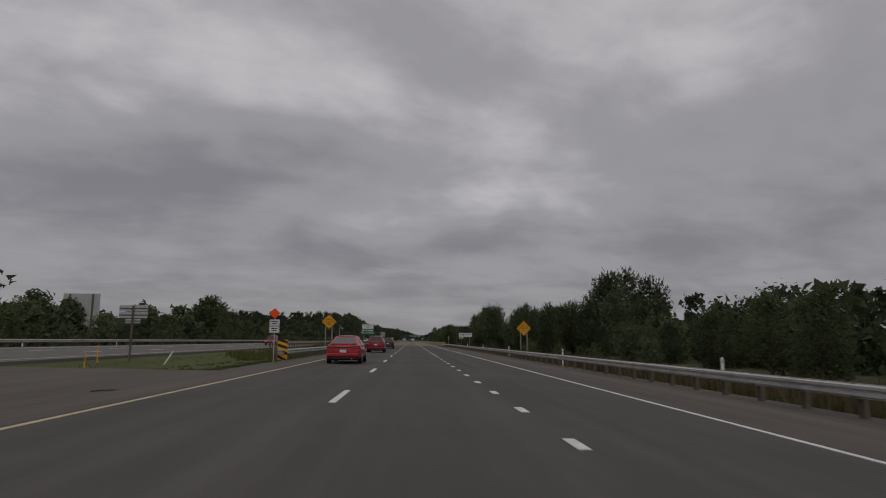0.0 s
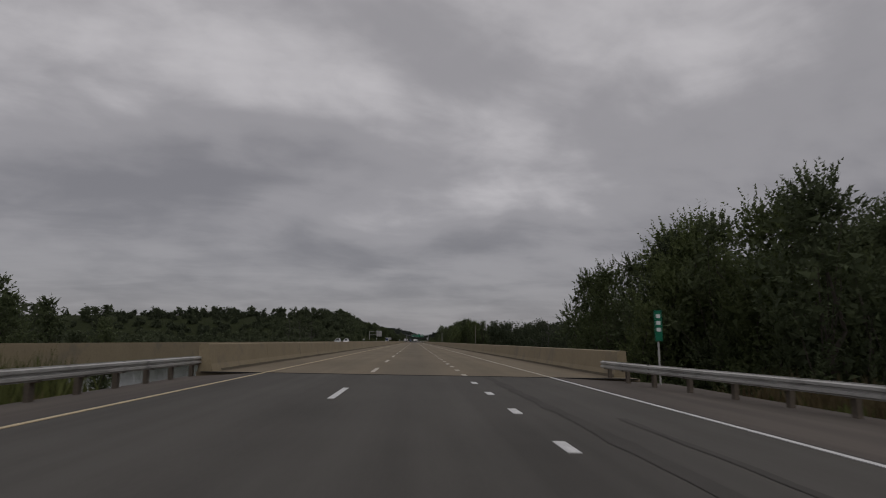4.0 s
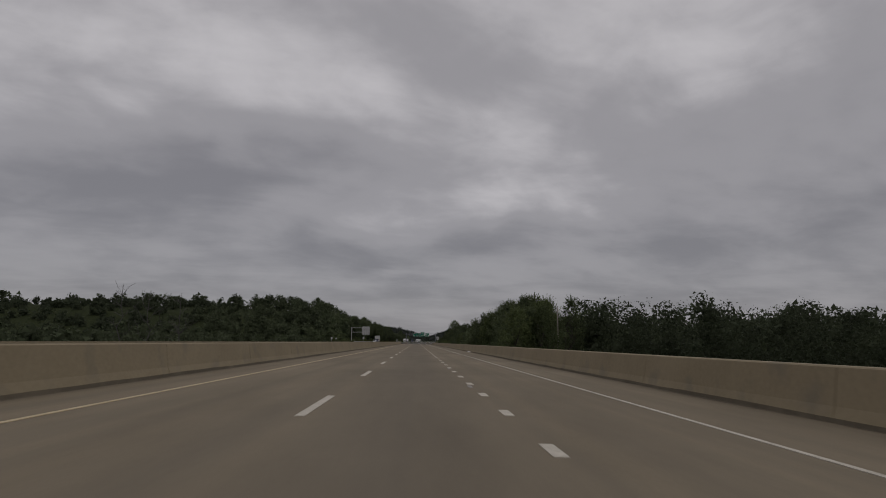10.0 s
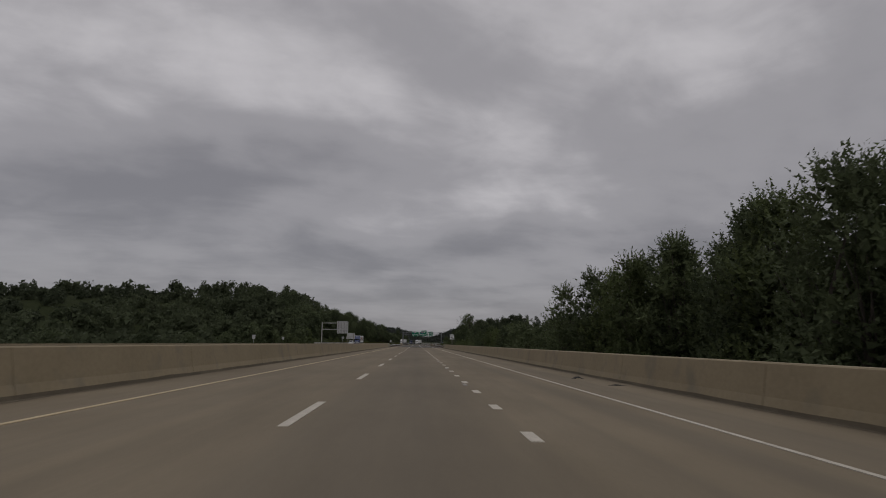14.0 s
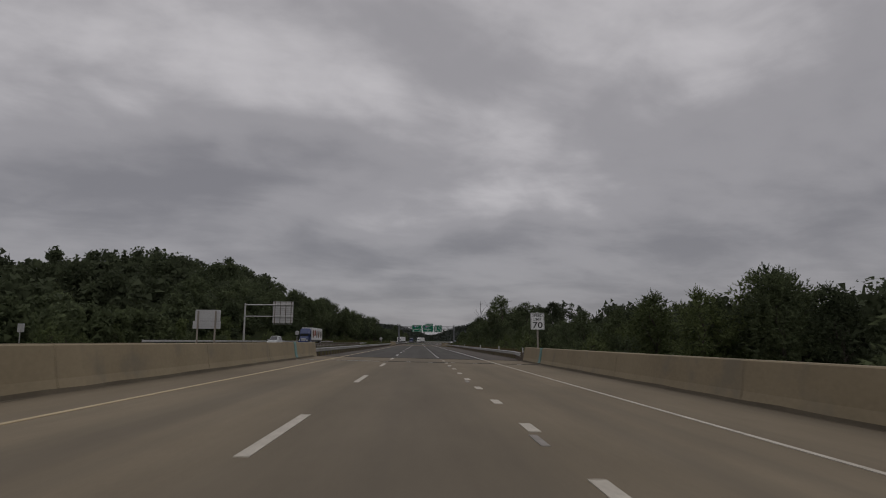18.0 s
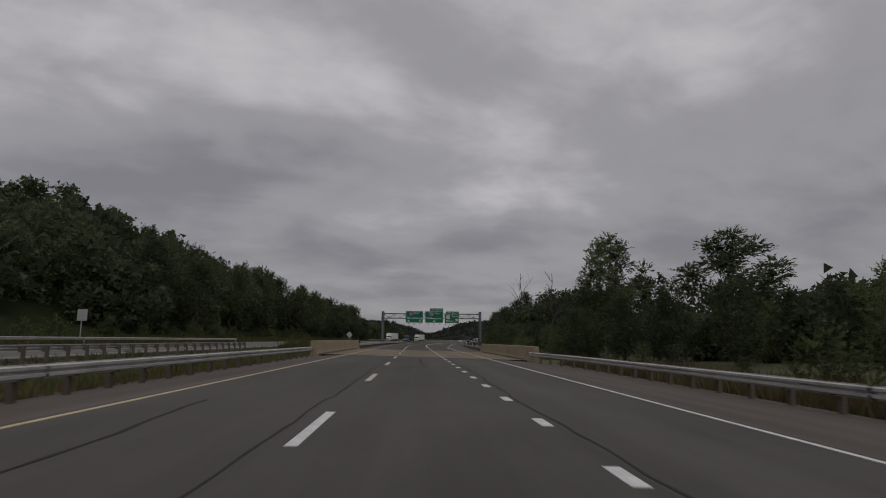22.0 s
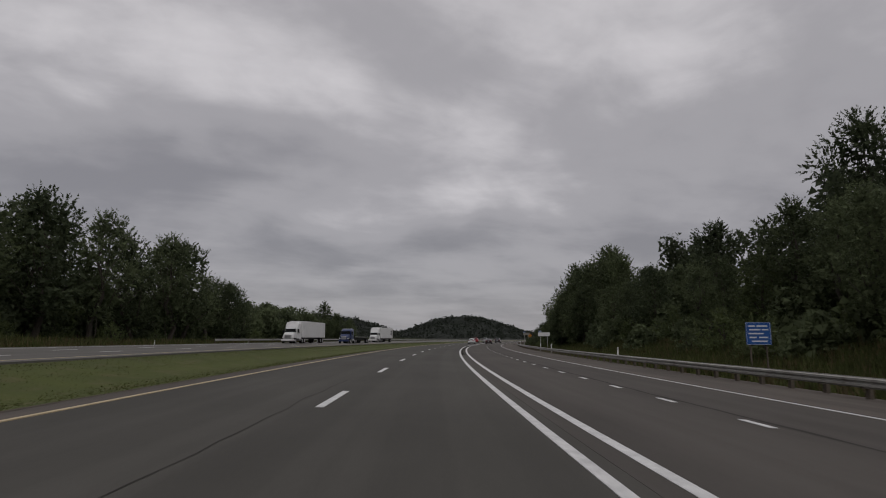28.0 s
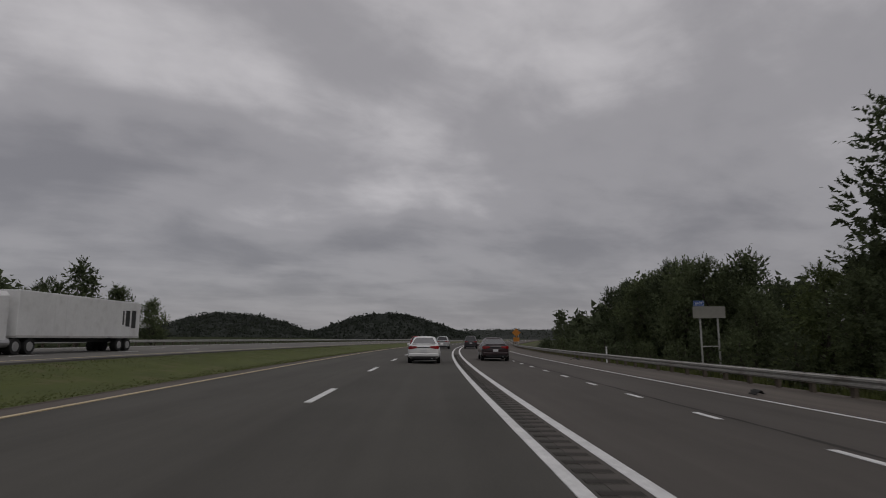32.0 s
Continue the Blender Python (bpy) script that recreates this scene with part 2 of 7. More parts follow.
RUMBLE = mat("rumble_asphalt", (0.036, 0.033, 0.03), (0.052, 0.048, 0.043), rough=0.95, spec=0.15)
STREAK = mat("tyre_darkened_asphalt", (0.05, 0.047, 0.0425), (0.076, 0.071, 0.065), rough=0.9, grain=24, blotch=0.6, spec=0.2)
OLD_SEAL = mat("weathered_sealant", (0.034, 0.032, 0.03), (0.06, 0.056, 0.051), rough=0.95, spec=0.1)
DECK_CRACK = mat("fine_dusty_crack", (0.075, 0.068, 0.06), (0.1, 0.09, 0.08), rough=0.95, spec=0.1)
SEALANT = mat("crack_sealant", (0.02, 0.02, 0.02), (0.032, 0.031, 0.03), rough=0.95, spec=0.1)
WHITE_PAINT = mat("road_paint_white", (0.42, 0.42, 0.42), (0.74, 0.74, 0.73), grain=14, blotch=2.5, rough=0.6)
DECK_PAINT = mat("dusty_cream_paint", (0.33, 0.3, 0.25), (0.6, 0.56, 0.48), grain=14, blotch=2.5, rough=0.7, spots=((0.2, 0.175, 0.135), 5.0, 0.5))
WORN_PAINT = mat("worn_paint", (0.17, 0.155, 0.135), (0.32, 0.3, 0.28), grain=10, blotch=3, rough=0.8)
YELLOW_PAINT = mat("road_paint_yellow", (0.36, 0.28, 0.165), (0.56, 0.46, 0.29), grain=14, blotch=2.0, rough=0.6)
STEEL = mat("galvanised_steel", (0.33, 0.325, 0.31), (0.52, 0.515, 0.5), rough=0.5, metal=0.3, grain=14, blotch=0.8, bump=0.05, spots=((0.2, 0.19, 0.18), 1.2, 0.5))
GALVANISED = mat("weathered_galvanised", (0.2, 0.2, 0.2), (0.32, 0.315, 0.31), rough=0.6, metal=0.3, grain=10)
RAIL_DULL = mat("dull_rail", (0.22, 0.216, 0.2), (0.39, 0.383, 0.36), rough=0.6, metal=0.2, grain=10, blotch=0.7, bump=0.05, spots=((0.1, 0.08, 0.062), 1.2, 0.5))
POST_STEEL = mat("post_steel", (0.08, 0.066, 0.052), (0.155, 0.13, 0.104), rough=0.8, metal=0.15, grain=12)
GANTRY = mat("gantry_steel", (0.11, 0.115, 0.12), (0.19, 0.195, 0.205), rough=0.55, metal=0.35, grain=10, blotch=0.8)
SIGN_BACK = mat("sign_aluminium", (0.34, 0.34, 0.34), (0.50, 0.50, 0.50), rough=0.55, metal=0.25, grain=8, bump=0.05)
GREEN = mat("sign_green", (0.004, 0.115, 0.062), (0.006, 0.15, 0.082), rough=0.5, grain=5, bump=0.02)
SIGN_WHITE = mat("sign_white", (0.58, 0.58, 0.58), (0.72, 0.72, 0.72), rough=0.5, grain=6, bump=0.02)
SIGN_BLACK = mat("sign_black", (0.012, 0.012, 0.012), (0.03, 0.03, 0.03), rough=0.5)
SIGN_YELLOW = mat("sign_yellow", (0.62, 0.27, 0.01), (0.74, 0.35, 0.015), rough=0.5, grain=6, bump=0.02)
SIGN_ORANGE = mat("sign_orange", (0.80, 0.07, 0.015), (0.95, 0.11, 0.025), rough=0.5, grain=6, bump=0.02)
DULL_ORANGE = mat("faded_orange", (0.34, 0.13, 0.02), (0.46, 0.19, 0.03), rough=0.6, grain=6, bump=0.02)
SIGN_BLUE = mat("sign_blue", (0.015, 0.07, 0.26), (0.022, 0.1, 0.34), rough=0.5, grain=6, bump=0.02)
SIGN_RED = mat("sign_red", (0.45, 0.02, 0.02), (0.6, 0.04, 0.03), rough=0.5, grain=6, bump=0.02)
WOOD_POST = mat("weathered_post", (0.16, 0.14, 0.115), (0.30, 0.27, 0.23), rough=0.85, grain=25)
BARK = mat("bark", (0.035, 0.029, 0.023), (0.085, 0.073, 0.06), rough=0.9, grain=8, bump=0.5, dist=0.03)
DEAD_BARK = mat("dead_bark", (0.05, 0.047, 0.044), (0.095, 0.09, 0.084), rough=0.9, grain=8)
SOIL = mat("verge_ground", (0.038, 0.04, 0.018), (0.072, 0.078, 0.032), rough=0.95, grain=6, blotch=0.08, bump=0.6, dist=0.1, spots=((0.105, 0.08, 0.046), 0.25, 0.7))
SOIL_EDGE = mat("edge_soil", (0.05, 0.041, 0.03), (0.085, 0.07, 0.052), rough=0.95, grain=14, blotch=0.8, bump=0.5, dist=0.03)
LAWN = mat("mown_grass_ground", (0.042, 0.054, 0.010), (0.074, 0.087, 0.016), rough=0.95, grain=9, blotch=0.25, bump=0.5, dist=0.05, spots=((0.1, 0.084, 0.04), 0.6, 0.6))
WATER = mat("river_water", (0.03, 0.035, 0.028), (0.05, 0.052, 0.042), rough=0.12, grain=1.5, bump=0.15, spec=0.5)


def leaf_mat(name, dark, light, v0=0.75, v1=1.3):
    m = mat(name, dark, light, rough=0.75, grain=0.9, blotch=0.14, bump=0.0, spec=0.15, per_object=0.3)
    n, l = m.node_tree.nodes, m.node_tree.links
    b = n["Principled BSDF"]
    old = b.inputs["Base Color"].links[0].from_socket
    geo = n.new("ShaderNodeNewGeometry")
    hue = n.new("ShaderNodeHueSaturation")
    mr = n.new("ShaderNodeMapRange")
    mr.inputs[3].default_value, mr.inputs[4].default_value = v0, v1
    l.new(geo.outputs["Random Per Island"], mr.inputs[0])
    l.new(mr.outputs[0], hue.inputs["Value"])
    l.new(old, hue.inputs["Color"])
    l.new(hue.outputs[0], b.inputs["Base Color"])
    # leaves let some of the light through
    thin = n.new("ShaderNodeBsdfTranslucent")
    l.new(hue.outputs[0], thin.inputs["Color"])
    mix = n.new("ShaderNodeMixShader")
    mix.inputs[0].default_value = 0.45
    l.new(b.outputs[0], mix.inputs[1])
    l.new(thin.outputs[0], mix.inputs[2])
    l.new(mix.outputs[0], n["Material Output"].inputs["Surface"])
    return m


LEAF = leaf_mat("foliage", (0.056, 0.071, 0.039), (0.126, 0.151, 0.077))
LEAF_DARK = leaf_mat("foliage_deep", (0.051, 0.064, 0.035), (0.112, 0.136, 0.065))
LEAF_LIGHT = leaf_mat("foliage_bright", (0.062, 0.078, 0.034), (0.134, 0.162, 0.068))
LEAF_FAR = leaf_mat("foliage_far", (0.042, 0.052, 0.031), (0.084, 0.101, 0.056), 0.8, 1.2)
# far foliage again, greyed and evened: distance haze painted into the leaf colour
LEAF_HAZED = leaf_mat("foliage_hill_hazed", (0.03, 0.037, 0.028), (0.05, 0.058, 0.043), 0.88, 1.12)
GRASS = leaf_mat("grass_blades", (0.05, 0.06, 0.02), (0.108, 0.12, 0.042))
DRY_GRASS = leaf_mat("dry_grass", (0.085, 0.065, 0.035), (0.18, 0.15, 0.075))
# woodland floor, its near-black tone painting in the shade beneath the trees
SHADED_FLOOR = mat("shaded_woodland_floor", (0.012, 0.017, 0.007), (0.036, 0.043, 0.018), rough=1.0, spec=0.05, grain=2.5, blotch=0.3, bump=0.6, dist=0.4)
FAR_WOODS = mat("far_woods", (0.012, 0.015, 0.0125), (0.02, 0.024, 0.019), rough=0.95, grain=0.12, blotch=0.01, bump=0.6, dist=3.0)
TYRE = mat("tyre_rubber", (0.012, 0.012, 0.012), (0.025, 0.025, 0.025), rough=0.85)
GLASS = mat("car_glass", (0.012, 0.014, 0.016), (0.02, 0.022, 0.024), rough=0.08, spec=0.7, bump=0)
CHROME = mat("wheel_metal", (0.32, 0.32, 0.33), (0.5, 0.5, 0.5), rough=0.35, metal=0.8)
PLASTIC = mat("black_plastic", (0.012, 0.012, 0.013), (0.024, 0.024, 0.026), rough=0.6)
LAMP_RED = mat("tail_lamp", (0.17, 0.006, 0.008), (0.26, 0.01, 0.011), rough=0.2, spec=0.6, bump=0)
LAMP_CLEAR = mat("head_lamp", (0.6, 0.6, 0.6), (0.8, 0.8, 0.8), rough=0.15, spec=0.6, bump=0)
PLATE = mat("number_plate", (0.5, 0.5, 0.52), (0.65, 0.65, 0.66), rough=0.5)


def paint(name, c):
    return mat(name, tuple(v * 0.9 for v in c), c, rough=0.28, grain=3, blotch=0.6, bump=0.0, spec=0.6)


RED_PAINT = paint("red_car_paint", (0.33, 0.012, 0.02))
DARK_RED_PAINT = paint("dark_red_car_paint", (0.22, 0.012, 0.016))
WHITE_CAR = paint("white_car_paint", (0.66, 0.66, 0.66))
BLACK_CAR = paint("dark_car_paint", (0.03, 0.028, 0.03))
MAROON = paint("maroon_car_paint", (0.026, 0.014, 0.016))
BLUE_PAINT = paint("blue_truck_paint", (0.016, 0.032, 0.11))
SILVER = paint("silver_car_paint", (0.34, 0.35, 0.35))
TRAILER = mat("trailer_white", (0.55, 0.55, 0.55), (0.68, 0.68, 0.68), rough=0.5, grain=3, bump=0.02, spots=((0.42, 0.41, 0.4), 0.8, 0.4))

# ---- builders ----
def link_mesh(name, verts, faces, material, parent=None, uvs=None, smooth=False, label=""):
    me = bpy.data.meshes.new(name)
    me.from_pydata([tuple(v) for v in verts], [], faces)
    if material:
        for m in (material if isinstance(material, (list, tuple)) else (material,)):
            me.materials.append(m)
    if uvs is not None:
        layer = me.uv_layers.new(name="UVMap")
        loops = np.empty(len(me.loops), dtype=np.int32)
        me.loops.foreach_get("vertex_index", loops)
        layer.data.foreach_set("uv", np.asarray(uvs, dtype=np.float32)[loops].ravel())
    if smooth:
        me.polygons.foreach_set("use_smooth", [True] * len(me.polygons))
    me.update()
    ob = new(name, me)
    if parent:
        ob.parent = parent
    if label:
        ob["label"] = label
    return ob


def part(name, bm, material, parent, label="", smooth=False):
    """Links a bmesh as one mesh object under a thing or under a part."""
    me = bpy.data.meshes.new(name)
    bm.to_mesh(me)
    bm.free()
    me.materials.append(material)
    if smooth:
        me.polygons.foreach_set("use_smooth", [True] * len(me.polygons))
    ob = new(name, me)
    ob.parent = parent
    if label:
        ob["label"] = label
    return ob


def share(name, source, parent, m):
    """Another piece on the mesh of one already made."""
    ob = new(name, source.data)
    ob.parent = parent
    ob.matrix_basis = m
    return ob


def thing(name, m=None, label="", category="", group="", kind=""):
    ob = new(name)
    ob.empty_display_size = 0.3
    if m is not None:
        ob.matrix_basis = m
    return tagged(ob, label, category, group, kind)


def box(x0, x1, y0, y1, z0, z1, bevel=0.0, bm=None):
    bm = bm or bmesh.new()
    r = bmesh.ops.create_cube(bm, size=1)
    for v in r["verts"]:
        v.co = Vector((x0 + (v.co.x + 0.5) * (x1 - x0), y0 + (v.co.y + 0.5) * (y1 - y0), z0 + (v.co.z + 0.5) * (z1 - z0)))
    if bevel:
        es = list({e for v in r["verts"] for e in v.link_edges})
        bmesh.ops.bevel(bm, geom=es, offset=bevel, segments=1, affect="EDGES")
    return bm


def rod(a, b, r0, r1=None, sides=8, bm=None):
    """A round bar from a to b."""
    bm = bm or bmesh.new()
    a, b = Vector(a), Vector(b)
    r1 = r0 if r1 is None else r1
    turn = (b - a).to_track_quat("Z", "Y").to_matrix().to_4x4()
    bmesh.ops.create_cone(bm, cap_ends=True, segments=sides, radius1=r0, radius2=r1, depth=(b - a).length,
                          matrix=Matrix.Translation((a + b) / 2) @ turn)
    return bm


def slab(points, y0, y1, bm=None):
    """A flat shape drawn in x and z, from y0 to y1."""
    bm = bm or bmesh.new()
    front = [bm.verts.new((x, y0, z)) for x, z in points]
    back = [bm.verts.new((x, y1, z)) for x, z in points]
    n = len(points)
    bm.faces.new(front)
    bm.faces.new(back[::-1])
    for i in range(n):
        bm.faces.new((front[(i + 1) % n], front[i], back[i], back[(i + 1) % n]))
    bmesh.ops.recalc_face_normals(bm, faces=bm.faces)
    return bm


def round_rect(w, h, r, cx=0.0, cz=0.0, n=4):
    pts = []
    for k, (sx, sz) in enumerate(((1, 1), (-1, 1), (-1, -1), (1, -1))):
        for i in range(n + 1):
            a = math.pi / 2 * (k + i / n)
            pts.append((cx + sx * (w / 2 - r) + r * math.cos(a), cz + sz * (h / 2 - r) + r * math.sin(a)))
    return pts


def sweep(name, profile, s0, s1, material, step=4.0, parent=None, closed=True, smooth=False, shift=None, label="", skew=(0.0, 0.0)):
    """A profile of (d, z) drawn along the road from s0 to s1; shift(s) moves it sideways (and up, if it gives a pair); skew turns its two ends."""
    n = max(1, int(math.ceil((s1 - s0) / step)))
    verts, uvs, faces = [], [], []
    for i in range(n + 1):
        s = s0 + (s1 - s0) * i / n
        for j, (d, z) in enumerate(profile(s) if callable(profile) else profile):
            o = shift(s) if shift else 0.0
            dz = 0.0
            if isinstance(o, tuple):
                o, dz = o
            verts.append(at(s + (d + o) * (skew[0] if i == 0 else skew[1] if i == n else 0.0), d + o, z + dz))
            uvs.append((d, s))
        k = len(verts) // (i + 1)
    for i in range(n):
        for j in range(k if closed else k - 1):
            a, b = i * k + j, i * k + (j + 1) % k
            faces.append((a, b, b + k, a + k))
    if closed:
        faces += [tuple(range(k))[::-1], tuple(range(n * k, n * k + k))]
    return link_mesh(name, verts, faces, material, parent, uvs, smooth, label)


def ease(x, a, b):
    u = min(1.0, max(0.0, (x - a) / (b - a)))
    return u * u * (3 - 2 * u)


def spot(s, d, z=0.0, turn=0.0):
    """A pose at a place by the road that faces along it (x to its right, y ahead)."""
    p, h = at(s, d, z), road(s)[2]
    return pose(p.x, p.y, p.z, 0, 0, -math.degrees(h) - turn)


# ---- the plan ----
YELLOW, DASH_LEFT, DASH_RIGHT, EDGE = -5.67, -1.87, 1.88, 5.22
BRIDGE_0, BRIDGE_1 = 152.5, 606.5
SHORT_0, SHORT_1 = 739.0, 769.7
SKEW = -0.15  # the small bridge lies a little askew to the road
RAIL_END = 880.5
ROAD_END = 1900.0


def wide(s):
    """How far the carriageway widens on its right for the two exit lanes."""
    return 3.2 * ease(s, 788, 866)


def surface(d):
    """The height of the carriageway: it falls to the right, and the shoulders fall away."""
    if d < -5.9:
        return 0.118 - 0.05 * (-5.9 - d)
    return -0.02 * d


def left_edge(s):
    return -8.6 + 1.4 * ease(s, 877, 890)


def right_edge(s):
    return 9.9 + wide(s) - 0.2 * ease(s, 800, 860)


def right_z(s, d):
    e = 5.4 + wide(s)
    return -0.02 * d if d < e else -0.02 * e - 0.055 * (d - e)


# ---- ground ----
def ground_z(s, d):
    valley = ease(s, BRIDGE_0 - 6, BRIDGE_0 + 14) * (1 - ease(s, BRIDGE_1 - 14, BRIDGE_1 + 6))
    le, re = left_edge(s), right_edge(s)
    if d > re:
        e = d - re
        z = right_z(s, re) - 0.12 - 0.10 * min(e, 5.0)
        rise = ease(s, 842, 899) * (1 - ease(s, 1008, 1080))
        z += rise * 4.6 * ease(e, 2.5, 22.0) + rise * 5 * ease(e, 18, 60)
        z += ease(s, 640, 747) * 2.5 * ease(e, 10, 60)
        z += 7 * ease(e, 90, 300)
    elif d < le:
        e = le - d
        z = -0.18 - 0.5 * ease(e, 1.0, 5.5) * (1 - ease(e, 8.0, 12.0))
        hill = ease(s, 622, 765) * (1 - ease(s, 890, 1000))
        z += hill * (28.0 * ease(e, 27, 95) * (0.5 + 0.5 * ease(s, 690, 850)) + 4 * ease(e, 95, 220))
        z += (1 - hill) * 5 * ease(e, 150, 400)
        z += 0.3 * ease(e, 9.0, 12.0)
        if -34.5 < d < -20.0:
            z = -0.55
    else:
        z = -0.75
    lump = 0.35 * noise.noise((s * 0.05, d * 0.05, 0.0)) + 0.08 * noise.noise((s * 0.3, d * 0.3, 3.0))
    if d > re + 1.5 or d < -36:
        z += lump * min(1.0, max(d - re - 1.5, -36 - d) / 4)
    bed = -8.4 - 1.1 * ease(s, 225, 240) * (1 - ease(s, 422, 434))
    return z * (1 - valley) + bed * valley


D_LINES = [-900, -600, -420, -300, -230, -180, -150, -125, -105, -88, -74, -62, -52, -45, -40, -36, -34.6, -34.2, -27, -20.3, -19.9, -17,
           -14, -12, -10, -9, -8.62, -8.3, -7.02, -6.7, 0, 8, 10.38, 10.7, 11.5, 12.5, 14.38, 14.7, 16, 17.5, 19.5, 22, 25, 29, 34, 40, 47, 56, 68,
           85, 105, 130, 170, 230, 320, 450, 640]


def build_ground():
    ss = [-300, -200, -140, -100] + list(range(-80, 1320, 4)) + list(range(1320, 2081, 20))
    verts = [at(s, d, ground_z(s, d)) for s in ss for d in D_LINES]
    k = len(D_LINES)
    faces, mats = [], []
    for i in range(len(ss) - 1):
        for j in range(k - 1):
            faces.append((i * k + j, i * k + j + 1, (i + 1) * k + j + 1, (i + 1) * k + j))
            lawn = -21 < D_LINES[j] < -6 and (ss[i] > 870 or ss[i] < 147)
            lawn = lawn or (10 < D_LINES[j] < 16)
            # wooded ground takes the darker floor, so gaps between trees look shaded
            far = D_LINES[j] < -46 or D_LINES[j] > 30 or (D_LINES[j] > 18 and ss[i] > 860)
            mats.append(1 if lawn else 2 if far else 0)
    ob = link_mesh("ground", verts, faces, [SOIL, LAWN, SHADED_FLOOR], smooth=True)
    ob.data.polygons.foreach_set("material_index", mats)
    tagged(ob, "grassy verges and wooded ground beside the highway", "ground", kind="structure")


build_ground()
river = link_mesh("water", [at(s, d, -8.6) for s in (212, 446) for d in (-900, 640)], [(0, 1, 3, 2)], WATER)
tagged(river, "grey-green river under the highway bridge", "river", kind="structure")

# ---- carriageways ----
def carriageway(name, s0, s1, material, label, skew=(0.0, 0.0)):
    ob = sweep(name, lambda s: [(-5.9, 0.118), (0, 0.0), (5.4 + wide(s), -0.02 * (5.4 + wide(s))), (5.4 + wide(s), -0.7), (-5.9, -0.7)],
               s0, s1, material, step=5.0, skew=skew)
    tagged(ob, label, "road", kind="structure")
    a = sweep("shoulder_left", lambda s: [(left_edge(s), surface(left_edge(s))), (-5.903, 0.116), (-5.903, -0.7), (left_edge(s), -0.7)],
              s0, s1, SHOULDER, step=5.0, skew=skew)
    b = sweep("shoulder_right", lambda s: [(5.403 + wide(s), right_z(s, 5.403 + wide(s)) - 0.002), (right_edge(s), right_z(s, right_edge(s))),
                                           (right_edge(s), -0.9), (5.403 + wide(s), -0.9)], s0, s1, SHOULDER, step=5.0, skew=skew)
    for o in (a, b):
        tagged(o, "worn brownish asphalt shoulder of the highway", "road shoulder", kind="structure")
    return ob


roads = {}
roads["west"] = carriageway("road", -300, BRIDGE_0, ASPHALT, "dark grey asphalt carriageway with worn wheel paths")
roads["mid"] = carriageway("road", BRIDGE_1 + 1.5, SHORT_0, ASPHALT, "dark asphalt carriageway with sealed cracks between two bridges", (0.0, SKEW))
roads["east"] = carriageway("road", SHORT_1, ROAD_END, EAST_ASPHALT, "dark asphalt carriageway that bends to the right by an exit", (SKEW, 0.0))


def deck(s0, s1, skew=(0.0, 0.0)):
    ob = sweep("bridge_deck", [(-8.2, 0.164), (0, 0.0), (8.7, -0.174), (8.7, -0.9), (-8.2, -0.9)], s0, s1, CONCRETE, step=6.0, skew=skew)
    return tagged(ob, "pale brown concrete bridge deck with faint tyre tracks", "bridge deck", kind="structure")


roads["bridge"] = deck(BRIDGE_0, BRIDGE_1 + 1.5)
roads["short"] = deck(SHORT_0, SHORT_1, (SKEW, SKEW))

exit_lane = sweep("exit_lane", lambda s: [(2.16, -0.0392), (5.4 + wide(s), -0.02 * (5.4 + wide(s)) + 0.004), (5.4 + wide(s), -0.3), (2.16, -0.3)],
                  809, ROAD_END, EXIT_ASPHALT, step=5.0)
tagged(exit_lane, "brownish older asphalt of the two exit lanes", "road", kind="structure")

# the carriageway of the other direction, past the median
def opp_z(d):
    return 0.2 + 0.45 * (-20.4 - d) / 13.6


OPPOSITE = []
for s0, s1, m in ((-300, BRIDGE_0, PALE_ASPHALT), (BRIDGE_0, BRIDGE_1, CONCRETE), (BRIDGE_1, ROAD_END, PALE_ASPHALT)):
    o = sweep("road_opposite", [(-34.0, 0.65), (-20.4, 0.2), (-20.4, -0.8), (-34.0, -0.8)], s0, s1, m, step=6.0)
    OPPOSITE.append(tagged(o, "pale grey carriageway of the opposite direction beyond the median", "road", kind="structure"))
    for d, fill in ((-21.5, YELLOW_PAINT), (-32.4, WHITE_PAINT)):
        sweep("edge_line", [(d - 0.06, opp_z(d - 0.06) + 0.01), (d + 0.06, opp_z(d + 0.06) + 0.01), (d + 0.06, opp_z(d) - 0.01), (d - 0.06, opp_z(d) - 0.01)], s0, s1, fill, step=6.0, parent=o)
# the paved crossing in the median before the river
o = sweep("median_crossing", [(-20.4, 0.19), (-8.6, -0.02), (-8.6, -0.6), (-20.4, -0.6)], -120, 27, SHOULDER, step=6.0)
tagged(o, "wide paved gore between the two carriageways", "road", kind="structure")

# ---- painted lines ----
def line(name, d0, d1, s0, s1, material, parent, extra=None):
    def prof(s):
        o = extra(s) if extra else 0.0
        z0, z1 = right_z(s, d0 + o), right_z(s, d1 + o)
        if d0 < -5.9:
            z0, z1 = surface(d0), surface(d1)
        return [(d0 + o, z0 + 0.010), (d1 + o, z1 + 0.010), (d1 + o, z1 - 0.01), (d0 + o, z0 - 0.01)]
    return sweep(name, prof, s0, s1, material, step=5.0, parent=parent)


